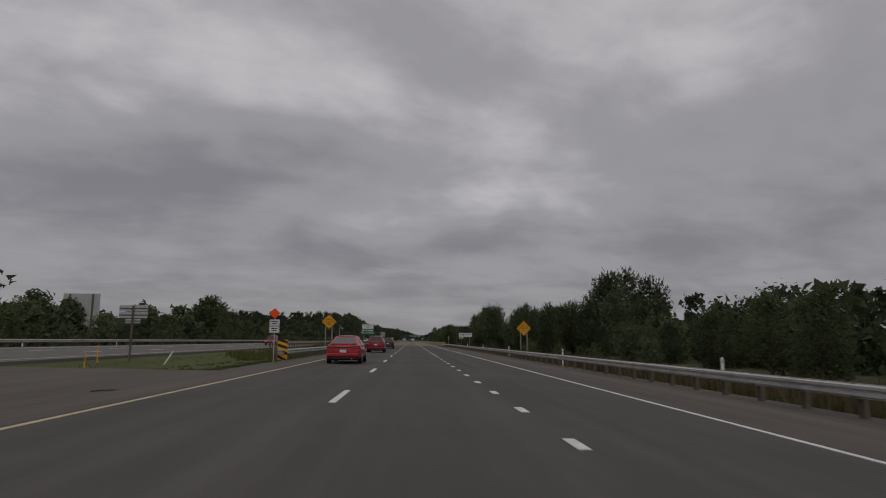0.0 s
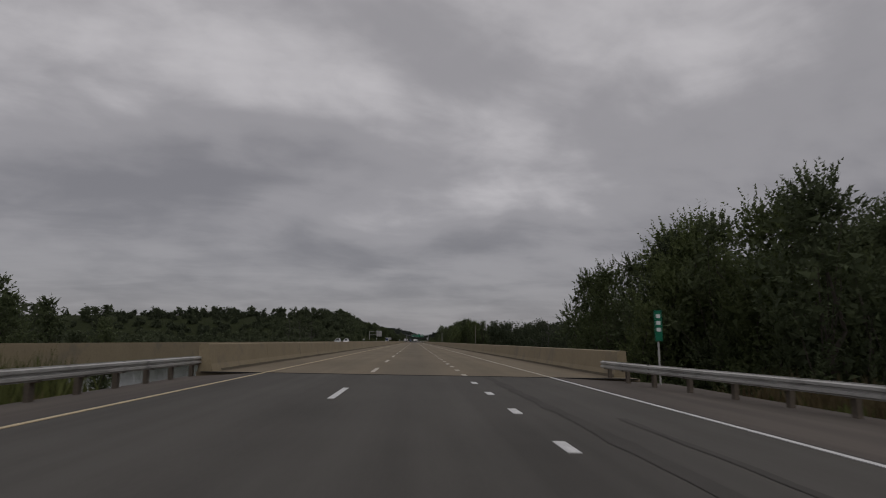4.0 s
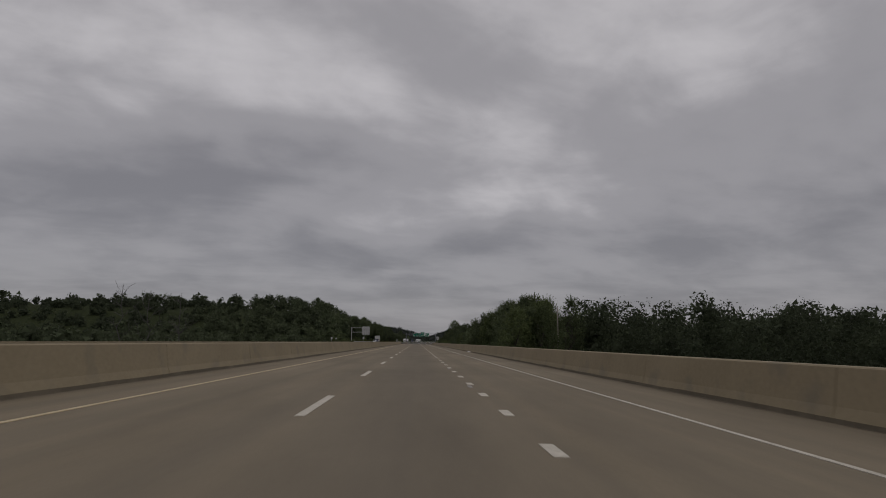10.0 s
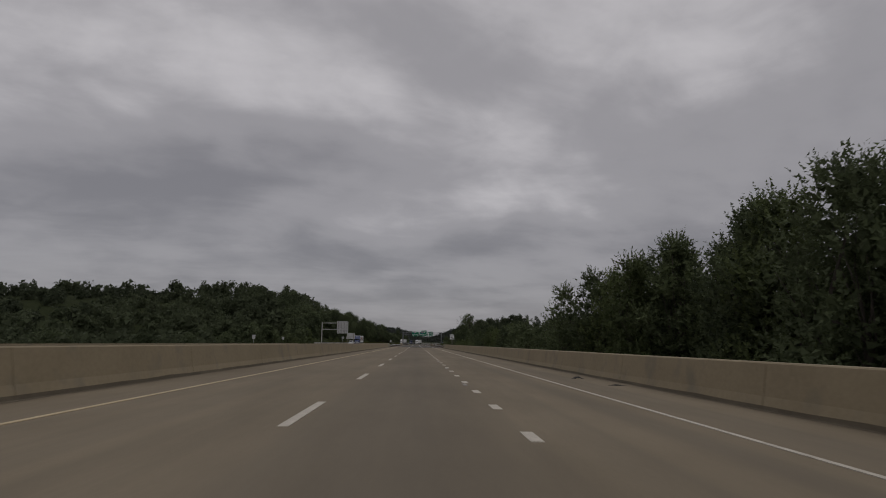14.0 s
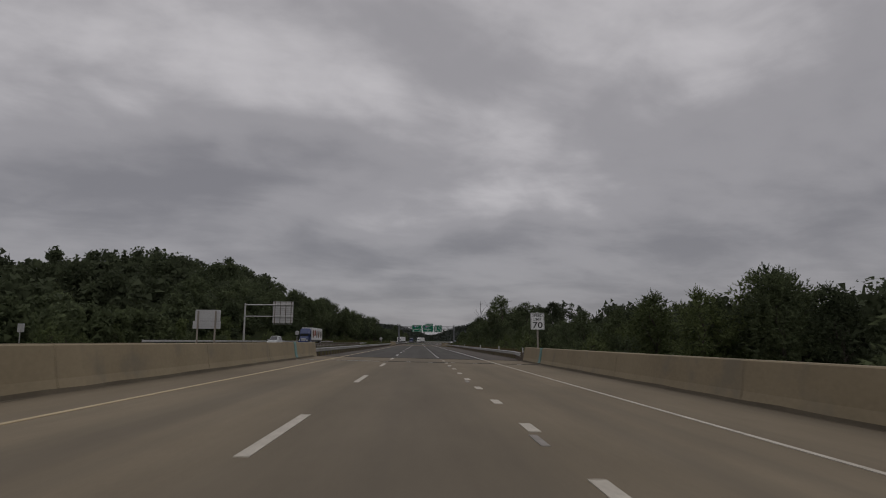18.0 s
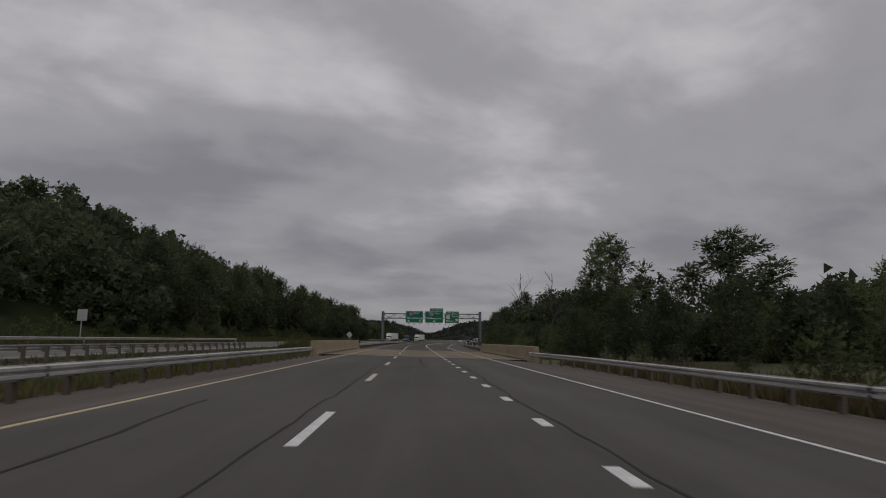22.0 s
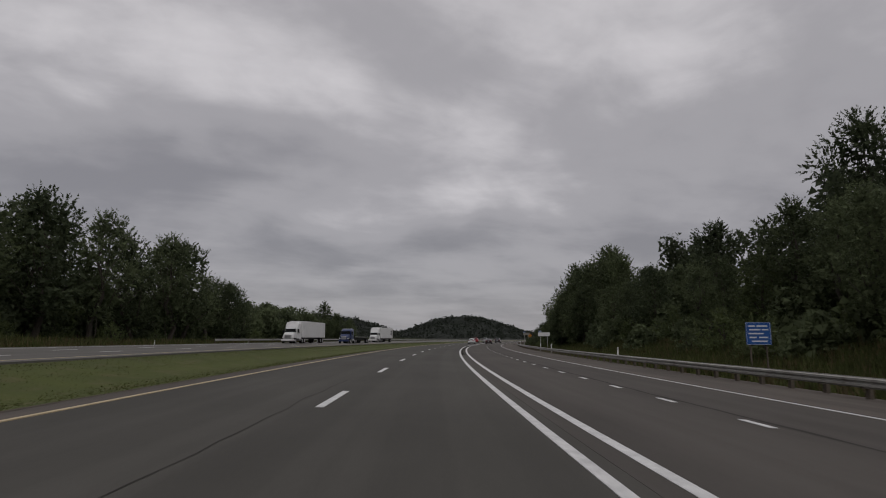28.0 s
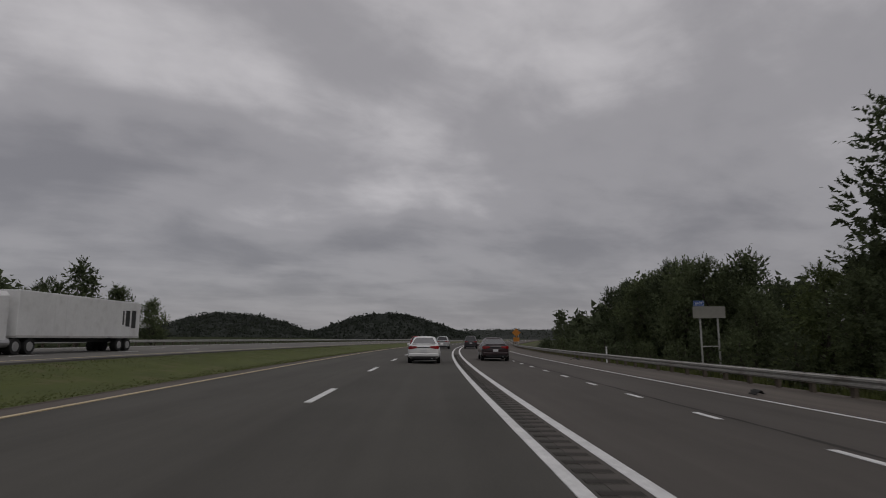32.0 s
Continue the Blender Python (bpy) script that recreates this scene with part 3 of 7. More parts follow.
for key, s0, s1 in (("west", -300, BRIDGE_0), ("bridge", BRIDGE_0, BRIDGE_1 + 1.5), ("mid", BRIDGE_1 + 1.5, SHORT_0),
                    ("short", SHORT_0, SHORT_1), ("east", SHORT_1, ROAD_END)):
    line("yellow_edge_line", YELLOW - 0.055, YELLOW + 0.055, s0, s1, YELLOW_PAINT, roads[key], extra=lambda s: -0.32 * ease(s, 780, 850))
    line("white_edge_line", EDGE - 0.052, EDGE + 0.052, s0, s1, DECK_PAINT if key in ("bridge", "short") else WHITE_PAINT, roads[key], extra=wide)
line("gore_line", 1.74, 1.99, 808, 850, WHITE_PAINT, roads["east"])
line("gore_line", 1.79, 1.95, 850, ROAD_END, WHITE_PAINT, roads["east"])
line("gore_line", -0.085, 0.085, 850, ROAD_END, WHITE_PAINT, roads["east"], extra=lambda s: 2.06 + 0.13 * ease(s, 850, 859) + 0.36 * ease(s, 858, 868))


def dash_mesh(length, width):
    bm = box(-width / 2, width / 2, -length / 2, length / 2, -0.01, 0.010)
    me = bpy.data.meshes.new("lane_dash")
    bm.to_mesh(me)
    bm.free()
    me.materials.append(WHITE_PAINT)
    return me


LONG, SHORT = dash_mesh(3.4, 0.16), dash_mesh(0.9, 0.19)
LONG_WEST, SHORT_WEST = dash_mesh(3.05, 0.15), dash_mesh(0.82, 0.17)
LONG_DECK = dash_mesh(3.8, 0.17)
SHORT_WIDE = dash_mesh(1.0, 0.13)
GHOST = dash_mesh(0.9, 0.12)
LONG_DECK.materials[0] = DECK_PAINT
SHORT_DECK = dash_mesh(0.9, 0.19)
SHORT_DECK.materials[0] = DECK_PAINT
GHOST.materials[0] = WORN_PAINT


def along(y):
    """The s that lies y metres from the start."""
    return y if y < 210 else 210 + (y - 210) / STRETCH if y < 210 + 380 * STRETCH else y - 380 * (STRETCH - 1)


def bridge_dashes(me, d, gap, phase, y0=0, y1=999):
    for k in range(-80, 160):
        s = along(phase + gap * k)
        if BRIDGE_0 < s < BRIDGE_1 + 1.5 and y0 < phase + gap * k < y1:
            o = new("lane_dash", me)
            o.parent = roads["bridge"]
            o.matrix_basis = spot(s, d, -0.02 * d) @ pose(0, 0, 0, 0, 1.146, 0)


def dashes(me, d, s0, s1, gap, phase, extra=None):
    s = phase + gap * math.ceil((s0 - phase) / gap)
    while s < s1:
        key = "west" if s < BRIDGE_0 else "bridge" if s < BRIDGE_1 + 1.5 else "mid" if s < SHORT_0 else "short" if s < SHORT_1 else "east"
        o = new("lane_dash", me)
        o.parent = roads[key]
        dd = d + (extra(s) if extra else 0.0)
        o.matrix_basis = spot(s, dd, -0.02 * dd) @ pose(0, 0, 0, 0, 1.146, 0)
        s += gap


PERIOD, DOTS = 11.84, 4.3
dashes(LONG_WEST, DASH_LEFT, -30, BRIDGE_0, PERIOD, 14.1)
for y0, y1, count in ((156.1, 203.5, 4), (203.5, 239.1, 3), (239.1, 263.2, 2), (263.2, 297.9, 3), (297.9, 332.9, 3), (332.9, 368.7, 3), (368.7, 392.2, 2), (392.2, 427.4, 3),
                      (427.4, 463.5, 3), (463.5, 558.55, 8), (558.55, 593.7, 3), (593.7, 617.9, 2), (617.9, 629.6, 1), (629.6, 641.0, 1)):
    bridge_dashes(LONG_DECK, DASH_LEFT + 0.13, (y1 - y0) / count, y0, y0 - 0.01, y1 - 0.01)
dashes(LONG, DASH_LEFT + 0.1, BRIDGE_1 + 1.5, 712, 12.05, 641.5)
dashes(LONG_DECK, DASH_LEFT + 0.1, 712, 745, 11.65, 736.65)
dashes(LONG_DECK, DASH_LEFT + 0.1, 745, SHORT_1, 12.4, 749.3)
dashes(LONG, DASH_LEFT, SHORT_1, 812, PERIOD / 2.15, 780.4)
dashes(LONG, DASH_LEFT, 812, 1300, PERIOD, 851.9)
dashes(SHORT_WEST, DASH_RIGHT, -12, BRIDGE_0, 3.91, 7.97)
for y0, y1, count in ((153.2, 200.0, 12), (200.0, 231.4, 8), (231.4, 263.6, 8), (263.6, 295.9, 8), (295.9, 328.13, 8), (328.13, 359.9, 8), (359.9, 395.96, 9), (395.96, 461.0, 16), (461.0, 558.1, 24), (558.1, 631.0, 18)):
    bridge_dashes(SHORT_DECK, DASH_RIGHT + 0.05, (y1 - y0) / count, y0, y0 - 0.01, y1 - 0.01)
    # the ghosts of older dashes beside them
    bridge_dashes(GHOST, DASH_RIGHT - 0.05, (y1 - y0) / count * 3, y0 - 1.25, y0, y1)
dashes(SHORT, DASH_RIGHT - 0.1, BRIDGE_1 + 1.5, 808, 3.96, 635.4)
dashes(SHORT_WIDE, 5.63, 845, 1225, PERIOD / 3, 896.3)

for s0, s1, key in ((0, 150, 0), (860, 1100, 2)):
    for d in (-25.1, -28.75):
        for k in range(int((s1 - s0) / 12.1)):
            o = new("lane_dash", LONG_WEST)
            o.parent = OPPOSITE[key]
            o.matrix_basis = spot(s0 + 12.1 * k, d, opp_z(d)) @ pose(0, 0, 0, 0, 1.895, 0)

# ---- bridge parapets ----
def parapet(name, side, s0, s1, label):
    """A sloped-face concrete safety wall; side -1 stands at the left."""
    base = 0.15 if side < 0 else -0.165
    inner = 7.58 if side < 0 else 8.0
    root = thing(name, label=label, category="barrier", group="bridge parapets")
    prof = [(0.0, 0.0), (0.02, 0.08), (0.09, 0.3), (0.2, 1.02), (0.23, 1.05), (0.52, 1.05), (0.55, 1.02), (0.58, -0.5), (0.0, -0.5)]
    pts = [(side * (inner + a), base + b) for a, b in prof]
    pts = pts if side > 0 else pts[::-1]
    # cast in long lengths with open joints between them
    s = s0
    while s < s1 - 1:
        e = min(s + 9.0, s1)
        sweep("panel", pts, s + 0.012, e - 0.012, BARRIER, step=9.0, parent=root)
        s = e
    return root


for side in (-1, 1):
    parapet("parapet", side, BRIDGE_0 + (1 if side > 0 else 0), BRIDGE_1 + (1.5 if side < 0 else 0.0), "long weathered tan concrete bridge parapet with joints")
    parapet("parapet", side, 736.0 if side > 0 else 738.2, 770.7 if side > 0 else 772.1, "short tan concrete parapet of a small bridge")
parapet_far = thing("parapet", label="pale concrete parapet of the opposite bridge", category="barrier", group="bridge parapets")
for d in (-19.6, -34.6):
    sweep("panel", [(d, -0.3), (d + 0.4, -0.3), (d + 0.3, 1.12), (d + 0.1, 1.12)], BRIDGE_0, BRIDGE_1, BARRIER, step=12, parent=parapet_far)

# ---- guardrails ----
W_BEAM = [(0.0, 0.0), (0.0, 0.02), (0.08, 0.05), (0.08, 0.11), (0.015, 0.14), (0.015, 0.172), (0.08, 0.2), (0.08, 0.26), (0.0, 0.29), (0.0, 0.312)]


def guardrail(s0, s1, d, zf, label, face=1, gap=1.9, shift=None, top=0.74, steel=None):
    """A steel W-beam on posts; face +1 turns its waves to the right."""
    root = thing("guardrail", label=label, category="guardrail", group="guardrails")
    outer = [(face * a, b) for a, b in W_BEAM]
    inner = [(face * (a - 0.012), b) for a, b in W_BEAM[::-1]]
    pts = outer + inner
    if face < 0:
        pts = pts[::-1]
    sh = (lambda s: (d + (shift(s) if shift else 0.0), zf(s, d + (shift(s) if shift else 0.0)) + top - 0.312))
    s = s0
    while s < s1 - 0.5:
        e = min(s + 3.5 * 4, s1)
        sweep("rail", pts, s - 0.1, e, steel or STEEL, step=3.5, parent=root, shift=sh)
        s = e
    first = None
    s = s0 + 0.4
    while s < s1:
        dd = d + (shift(s) if shift else 0.0)
        z = zf(s, dd)
        m = spot(s, dd, z)
        if first is None:
            bm = box(-0.06, 0.06, -0.09, 0.09, -0.5, top - 0.02)
            for v in bm.verts:
                v.co.x -= face * 0.2
            box(-0.14 if face > 0 else 0.0, 0.0 if face > 0 else 0.14, -0.07, 0.07, top - 0.34, top - 0.01, bm=bm)
            me = bpy.data.meshes.new("post")
            bm.to_mesh(me)
            bm.free()
            me.materials.append(POST_STEEL)
            first = me
        o = new("post", first)
        o.parent = root
        o.matrix_basis = m
        s += gap
    return root


def z_left(s, d):
    return surface(d)


def z_right(s, d):
    return right_z(s, d)


guardrail(36, BRIDGE_0 + 1, -8.1, z_left, "weathered galvanised guardrail along the median side", face=1)
guardrail(-60, BRIDGE_0 + 1, 9.15, z_right, "weathered galvanised guardrail along the outer shoulder", face=-1, shift=lambda s: -1.6 * ease(s, BRIDGE_0 - 12, BRIDGE_0))
guardrail(BRIDGE_1 + 1.2, 738.6, -8.0, z_left, "dull galvanised guardrail between two bridge parapets", face=1)
guardrail(BRIDGE_1 + 0.8, 737.0, 9.4, z_right, "dull galvanised guardrail on the outer shoulder", face=-1,
          shift=lambda s: -1.4 * (1 - ease(s, BRIDGE_1, BRIDGE_1 + 14)) - 1.4 * ease(s, SHORT_0 - 14, SHORT_0))
guardrail(771.6, RAIL_END, -8.1, z_left, "galvanised guardrail beside the median that ends at the grass", face=1)
guardrail(769.8, 1225, 7.9, lambda s, d: right_z(s, d) - 0.13 * ease(s, 800, 860), "long dull weathered guardrail along the exit lanes", face=-1, gap=1.9, steel=RAIL_DULL,
          shift=lambda s: wide(s) + 1.4 * ease(s, SHORT_1 + 4, SHORT_1 + 14) * (1 - ease(s, 800, 850)) + 0.4 + 0.8 * ease(s, 800, 860))


def z_opp(s, d):
    return 0.15 if d > -30 else 0.6


guardrail(82, BRIDGE_0, -19.4, z_opp, "far guardrail on the median side of the opposite road", face=-1, gap=1.9)
guardrail(BRIDGE_1, 762, -19.4, z_opp, "far guardrail on the median side of the opposite road", face=-1, gap=1.9)
guardrail(-60, BRIDGE_0, -35.2, z_opp, "far guardrail beyond the opposite road", face=1, gap=2.2)
guardrail(640, 812, -35.2, z_opp, "far guardrail at the foot of the wooded hill", face=1, gap=2.2)
guardrail(975, 1330, -35.2, z_opp, "far guardrail beyond the opposite road", face=1, gap=2.2)

# ---- trees ----
RNG = np.random.default_rng(7)


def leaves_mesh(name, centres, normals, sizes, material, rng, sprays=2):
    """Many small leaf sprays: pointed triangles, a few round each centre, turned mostly outwards and drooping or rising."""
    centres = np.repeat(centres, sprays, axis=0) + rng.normal(0, 0.45, (len(centres) * sprays, 3)) * np.repeat(sizes, sprays)[:, None]
    normals, sizes = np.repeat(normals, sprays, axis=0), np.repeat(sizes, sprays) * rng.uniform(0.55, 1.05, len(sizes) * sprays)
    n = len(centres)
    out = normals / (np.linalg.norm(normals, axis=1)[:, None] + 1e-9)
    face = out + rng.normal(0, 0.55, (n, 3))
    face /= np.linalg.norm(face, axis=1)[:, None] + 1e-9
    tip = np.cross(face, rng.normal(0, 1, (n, 3)) + out * 0.6)
    tip = tip / (np.linalg.norm(tip, axis=1)[:, None] + 1e-9) + out * 0.5 + np.array([0, 0, 0.25])
    tip /= np.linalg.norm(tip, axis=1)[:, None] + 1e-9
    side = np.cross(tip, face)
    side /= np.linalg.norm(side, axis=1)[:, None] + 1e-9
    s = sizes[:, None]
    w = rng.uniform(0.4, 0.65, (n, 1))
    v = np.stack([centres - tip * s * 0.45 - side * s * w, centres - tip * s * rng.uniform(0.1, 0.5, (n, 1)) + side * s * w,
                  centres + tip * s * rng.uniform(0.5, 0.75, (n, 1))], axis=1).reshape(-1, 3)
    me = bpy.data.meshes.new(name)
    me.vertices.add(3 * n)
    me.vertices.foreach_set("co", v.astype(np.float32).ravel())
    me.loops.add(3 * n)
    me.loops.foreach_set("vertex_index", np.arange(3 * n, dtype=np.int32))
    me.polygons.add(n)
    me.polygons.foreach_set("loop_start", np.arange(0, 3 * n, 3, dtype=np.int32))
    me.materials.append(material)
    me.update(calc_edges=True)
    return me


def shoots_mesh(name, lobes, radii, count, per, leaf, rise, fill, material, rng):
    """A crown of leafy shoots: each a short twig's worth of narrow leaves that sprout outwards and up, over a loose filling of larger leaves."""
    share_ = radii ** 2 / (radii ** 2).sum()
    pick = rng.choice(len(radii), count, p=share_)
    way = rng.normal(0, 1, (count, 3))
    way[:, 2] += 0.3
    way /= np.linalg.norm(way, axis=1)[:, None]
    rad = rng.uniform(0.6, 1.0, count) ** 0.6
    foot = lobes[pick] + way * (radii[pick] * rad)[:, None] * np.array([1, 1, 0.85])
    axis = way * 0.8 + rng.normal(0, 0.25, (count, 3)) + np.array([0, 0, rise])
    axis /= np.linalg.norm(axis, axis=1)[:, None]
    long_ = leaf * rng.uniform(1.4, 2.8, count) * np.where(way[:, 2] > 0.3, 1.0 + 0.7 * rise, 1.0)
    f = np.tile((np.arange(per) + 0.5) / per, count)
    axis, foot, long_, out = (np.repeat(v, per, axis=0) for v in (axis, foot, long_, way))
    n = count * per
    at_ = foot + axis * (long_ * f)[:, None]
    side = np.cross(axis, rng.normal(0, 1, (n, 3)))
    side /= np.linalg.norm(side, axis=1)[:, None] + 1e-9
    tip = axis * rng.uniform(0.5, 1.0, (n, 1)) + side * rng.uniform(0.35, 0.9, (n, 1))
    size = leaf * rng.uniform(0.65, 1.1, n) * (1.2 - 0.5 * f)
    # the filling inside
    pick = rng.choice(len(radii), fill, p=share_)
    way = rng.normal(0, 1, (fill, 3))
    way /= np.linalg.norm(way, axis=1)[:, None]
    inner = lobes[pick] + way * (radii[pick] * rng.uniform(0.15, 0.7, fill))[:, None]
    at_, tip, out = np.concatenate([at_, inner]), np.concatenate([tip, rng.normal(0, 1, (fill, 3))]), np.concatenate([out, way])
    tip /= np.linalg.norm(tip, axis=1)[:, None]
    size = np.concatenate([size, leaf * rng.uniform(1.3, 2.0, fill)])[:, None]
    n += fill
    # the blades mostly lie open to the outside and the sky
    flank = np.cross(tip, out + rng.normal(0, 0.45, (n, 3)) + np.array([0, 0, 0.5]))
    flank /= np.linalg.norm(flank, axis=1)[:, None] + 1e-9
    w = rng.uniform(0.28, 0.45, (n, 1)) * size
    v = np.stack([at_ - flank * w, at_ + flank * w * rng.uniform(0.6, 1.0, (n, 1)), at_ + tip * size], axis=1).reshape(-1, 3)
    me = bpy.data.meshes.new(name)
    me.vertices.add(3 * n)
    me.vertices.foreach_set("co", v.astype(np.float32).ravel())
    me.loops.add(3 * n)
    me.loops.foreach_set("vertex_index", np.arange(3 * n, dtype=np.int32))
    me.polygons.add(n)
    me.polygons.foreach_set("loop_start", np.arange(0, 3 * n, 3, dtype=np.int32))
    me.materials.append(material)
    me.update(calc_edges=True)
    return me


def wood(bm, a, b, r0, r1, rng, bends=3, sides=6, crook=0.05):
    """A crooked tapered limb from a to b."""
    a, b = np.array(a, float), np.array(b, float)
    L = np.linalg.norm(b - a)
    pts = [a + (b - a) * i / bends + (rng.normal(0, crook * L, 3) if 0 < i < bends else 0) for i in range(bends + 1)]
    rings = []
    for i, p in enumerate(pts):
        q = pts[min(i + 1, bends)] - pts[max(i - 1, 0)]
        q = Vector(q).normalized()
        e1 = q.orthogonal().normalized()
        e2 = q.cross(e1)
        r = r0 + (r1 - r0) * i / bends
        rings.append([bm.verts.new(Vector(p) + r * (math.cos(2 * math.pi * k / sides) * e1 + math.sin(2 * math.pi * k / sides) * e2)) for k in range(sides)])
    for p, q in zip(rings, rings[1:]):
        for k in range(sides):
            bm.faces.new((p[k], p[(k + 1) % sides], q[(k + 1) % sides], q[k]))
    bm.faces.new(rings[-1])
    return pts


def make_tree(h, w, seed, material, label, leaves=2400, low=0.18, lobes=22, leaf=0.55, open_=0.0, name="tree", category="tree", bark=None, rise=0.25):
    """A broad-leaved tree h high and w wide: trunk, limbs, and a crown of many leaf clusters gathered in lobes."""
    rng = np.random.default_rng(seed)
    root = thing(name, label=label, category=category)
    bm = bmesh.new()
    lean = rng.normal(0, 0.03 * h, 2)
    top = (lean[0], lean[1], h * 0.8)
    trunk = wood(bm, (0, 0, -0.6), top, 0.022 * h + 0.03, 0.05, rng, 5, 7)
    cs, rs = [], []
    for i in range(lobes):
        f = low + (1 - low) * (i + rng.uniform(0, 1)) / lobes
        spread = w / 2 * (math.sin(math.pi * min(1, 0.12 + 0.86 * (f - low) / (1 - low))) ** 0.7) * rng.uniform(0.45, 1.05)
        a = i * 2.4 + rng.uniform(-0.5, 0.5)
        r = w * rng.uniform(0.11, 0.2) * (1 - 0.25 * f)
        c = np.array([math.cos(a) * max(0, spread - r * 0.6) + lean[0] * f, math.sin(a) * max(0, spread - r * 0.6) + lean[1] * f, f * h - r * 0.6])
        c[2] = max(c[2], r * 0.5)
        cs.append(c)
        rs.append(r)
        if i % 2 == 0 and f > 0.12:
            k = min(4, int(f * 0.7 * 5))
            wood(bm, trunk[k], c, 0.009 * h * (1.1 - f) + 0.02, 0.015, rng, 2, 5)
    part("trunk", bm, bark or BARK, root, smooth=True)
    cs, rs = np.array(cs), np.array(rs)
    me = shoots_mesh("crown", cs, rs * (1 - 0.5 * open_), int(leaves * 0.36), 6, leaf, rise, int(leaves * 0.3), material, rng)
    o = new("crown", me)
    o.parent = root
    return root


W = [
    make_tree(11, 8.0, 1, LEAF, "dark green broad-leaved tree in the roadside woods", 2400, lobes=30, leaf=0.36),
    make_tree(13, 9.0, 2, LEAF_DARK, "dense deep green tree in the roadside woods", 2700, lobes=36, leaf=0.38),
    make_tree(12, 7.0, 3, LEAF, "slender dark green tree in the roadside woods", 2300, low=0.22, lobes=30, leaf=0.34, rise=0.5),
    make_tree(14, 10.0, 4, LEAF_DARK, "tall spreading tree with a ragged crown", 2900, lobes=40, leaf=0.39),
    make_tree(10, 8.5, 5, LEAF_LIGHT, "rounded mid-green tree at the edge of the woods", 2400, low=0.1, lobes=30, leaf=0.35),
    make_tree(12, 7.5, 6, LEAF, "upright tree with airy feathery branches", 1800, low=0.28, lobes=24, open_=0.2, leaf=0.34, rise=0.5),
]
FAR_W = [
    make_tree(11, 8.0, 41, LEAF, "smaller tree at the end of the woods", 1800, lobes=28, leaf=0.46),
    make_tree(13, 9.0, 42, LEAF_DARK, "deep green tree at the end of the woods", 2000, leaf=0.48, lobes=30),
    make_tree(14, 9.5, 44, LEAF_DARK, "tall ragged tree standing out at the end of the woods", 2000, lobes=32, leaf=0.48, open_=0.1),
]
B = [
    make_tree(4.0, 4.6, 11, LEAF, "dense green shrub beside the highway", 520, low=0.02, lobes=18, leaf=0.3, name="shrub", category="shrub"),
    make_tree(3.2, 4.4, 12, LEAF_LIGHT, "leafy bright green shrub on the verge", 540, low=0.02, lobes=17, leaf=0.27, name="shrub", category="shrub", rise=0.5),
    make_tree(5.5, 5.0, 13, LEAF_DARK, "dark overgrown shrub under the trees", 560, low=0.02, lobes=19, leaf=0.33, name="shrub", category="shrub"),
]
TALL = [
    make_tree(20, 10.5, 21, LEAF, "tall full tree rooted on the low river bank", 4200, low=0.1, lobes=50, leaf=0.37, rise=0.7),
    make_tree(21, 9.0, 22, LEAF_DARK, "tall dark tree rooted on the low river bank", 4100, low=0.12, lobes=48, leaf=0.37, rise=0.6),
    make_tree(19, 9.5, 23, LEAF_LIGHT, "tall feathery tree rooted on the low river bank", 4300, low=0.12, lobes=50, leaf=0.35, rise=0.9),
]
AIRY = make_tree(18.5, 10.0, 31, LEAF, "tall open tree that stands above the woods", 3900, low=0.4, lobes=24, leaf=0.34, open_=0.2)
FAR_TALL = [
    make_tree(20, 10.5, 51, LEAF, "tall tree among others on the far river bank", 1700, low=0.1, lobes=36, leaf=0.6),
    make_tree(20, 9.5, 52, LEAF_DARK, "tall dark tree among others on the far river bank", 1700, low=0.1, lobes=36, leaf=0.6),
]
HEIGHT = {o: h for o, h in zip(W + FAR_W + B + TALL + [AIRY] + FAR_TALL, (11, 13, 12, 14, 10, 12, 11, 13, 14, 4.0, 3.2, 5.5, 20, 21, 19, 18.5, 20, 20))}
PLACED = {}


def plant(kind, s, d, height, base=None, turn=None, width=1.0):
    """Sets a tree of its kind at a place, scaled to a height; the first one is the original itself."""
    src = kind
    h0 = HEIGHT[src]
    k = height / h0
    z = ground_z(s, d) if base is None else base
    m = spot(s, d, z - 0.1, RNG.uniform(0, 360) if turn is None else turn)
    if src.name not in PLACED:
        PLACED[src.name] = 1
        ob = src
        ob.matrix_basis = m
    else:
        ob = copy_thing(src, m)
    ob.scale = (k * width, k * width, k)
    ob["group"] = "roadside woods"
    return ob


def woods(s0, s1, d0, d1, count, h0, h1, kinds=W, base=None, width=1.0):
    for i in range(count):
        s = s0 + (s1 - s0) * (i + RNG.uniform(0, 1)) / count
        d = RNG.uniform(d0, d1)
        plant(kinds[int(RNG.integers(len(kinds)))], s, d, RNG.uniform(h0, h1), base(s, d) if base else None, width=width)


# right of the road, before the river
RIVER = lambda s, d: -8.8
woods(14, 46, 22, 31, 9, 4.4, 6.2)
woods(46, 84, 22, 31, 9, 3.2, 4.6)
woods(86, 152, 22, 38, 16, 7.5, 10)
plant(W[5], 100.5, 37.3, 14.5)
plant(W[3], 104, 34, 14.2)
plant(W[0], 96, 38.5, 12.5)
plant(W[5], 117.5, 36.5, 13.8)
plant(W[3], 130, 31, 9.6)
plant(W[1], 138, 29.5, 9.2)
plant(W[4], 141, -46.5, 10.4, width=1.25)
plant(W[0], 143.5, -50, 9, width=1.2)
woods(158, 202, 19, 34, 15, 16.6, 18.8, TALL, RIVER)
woods(158, 180, 26, 46, 10, 17.4, 18.8, TALL, RIVER)
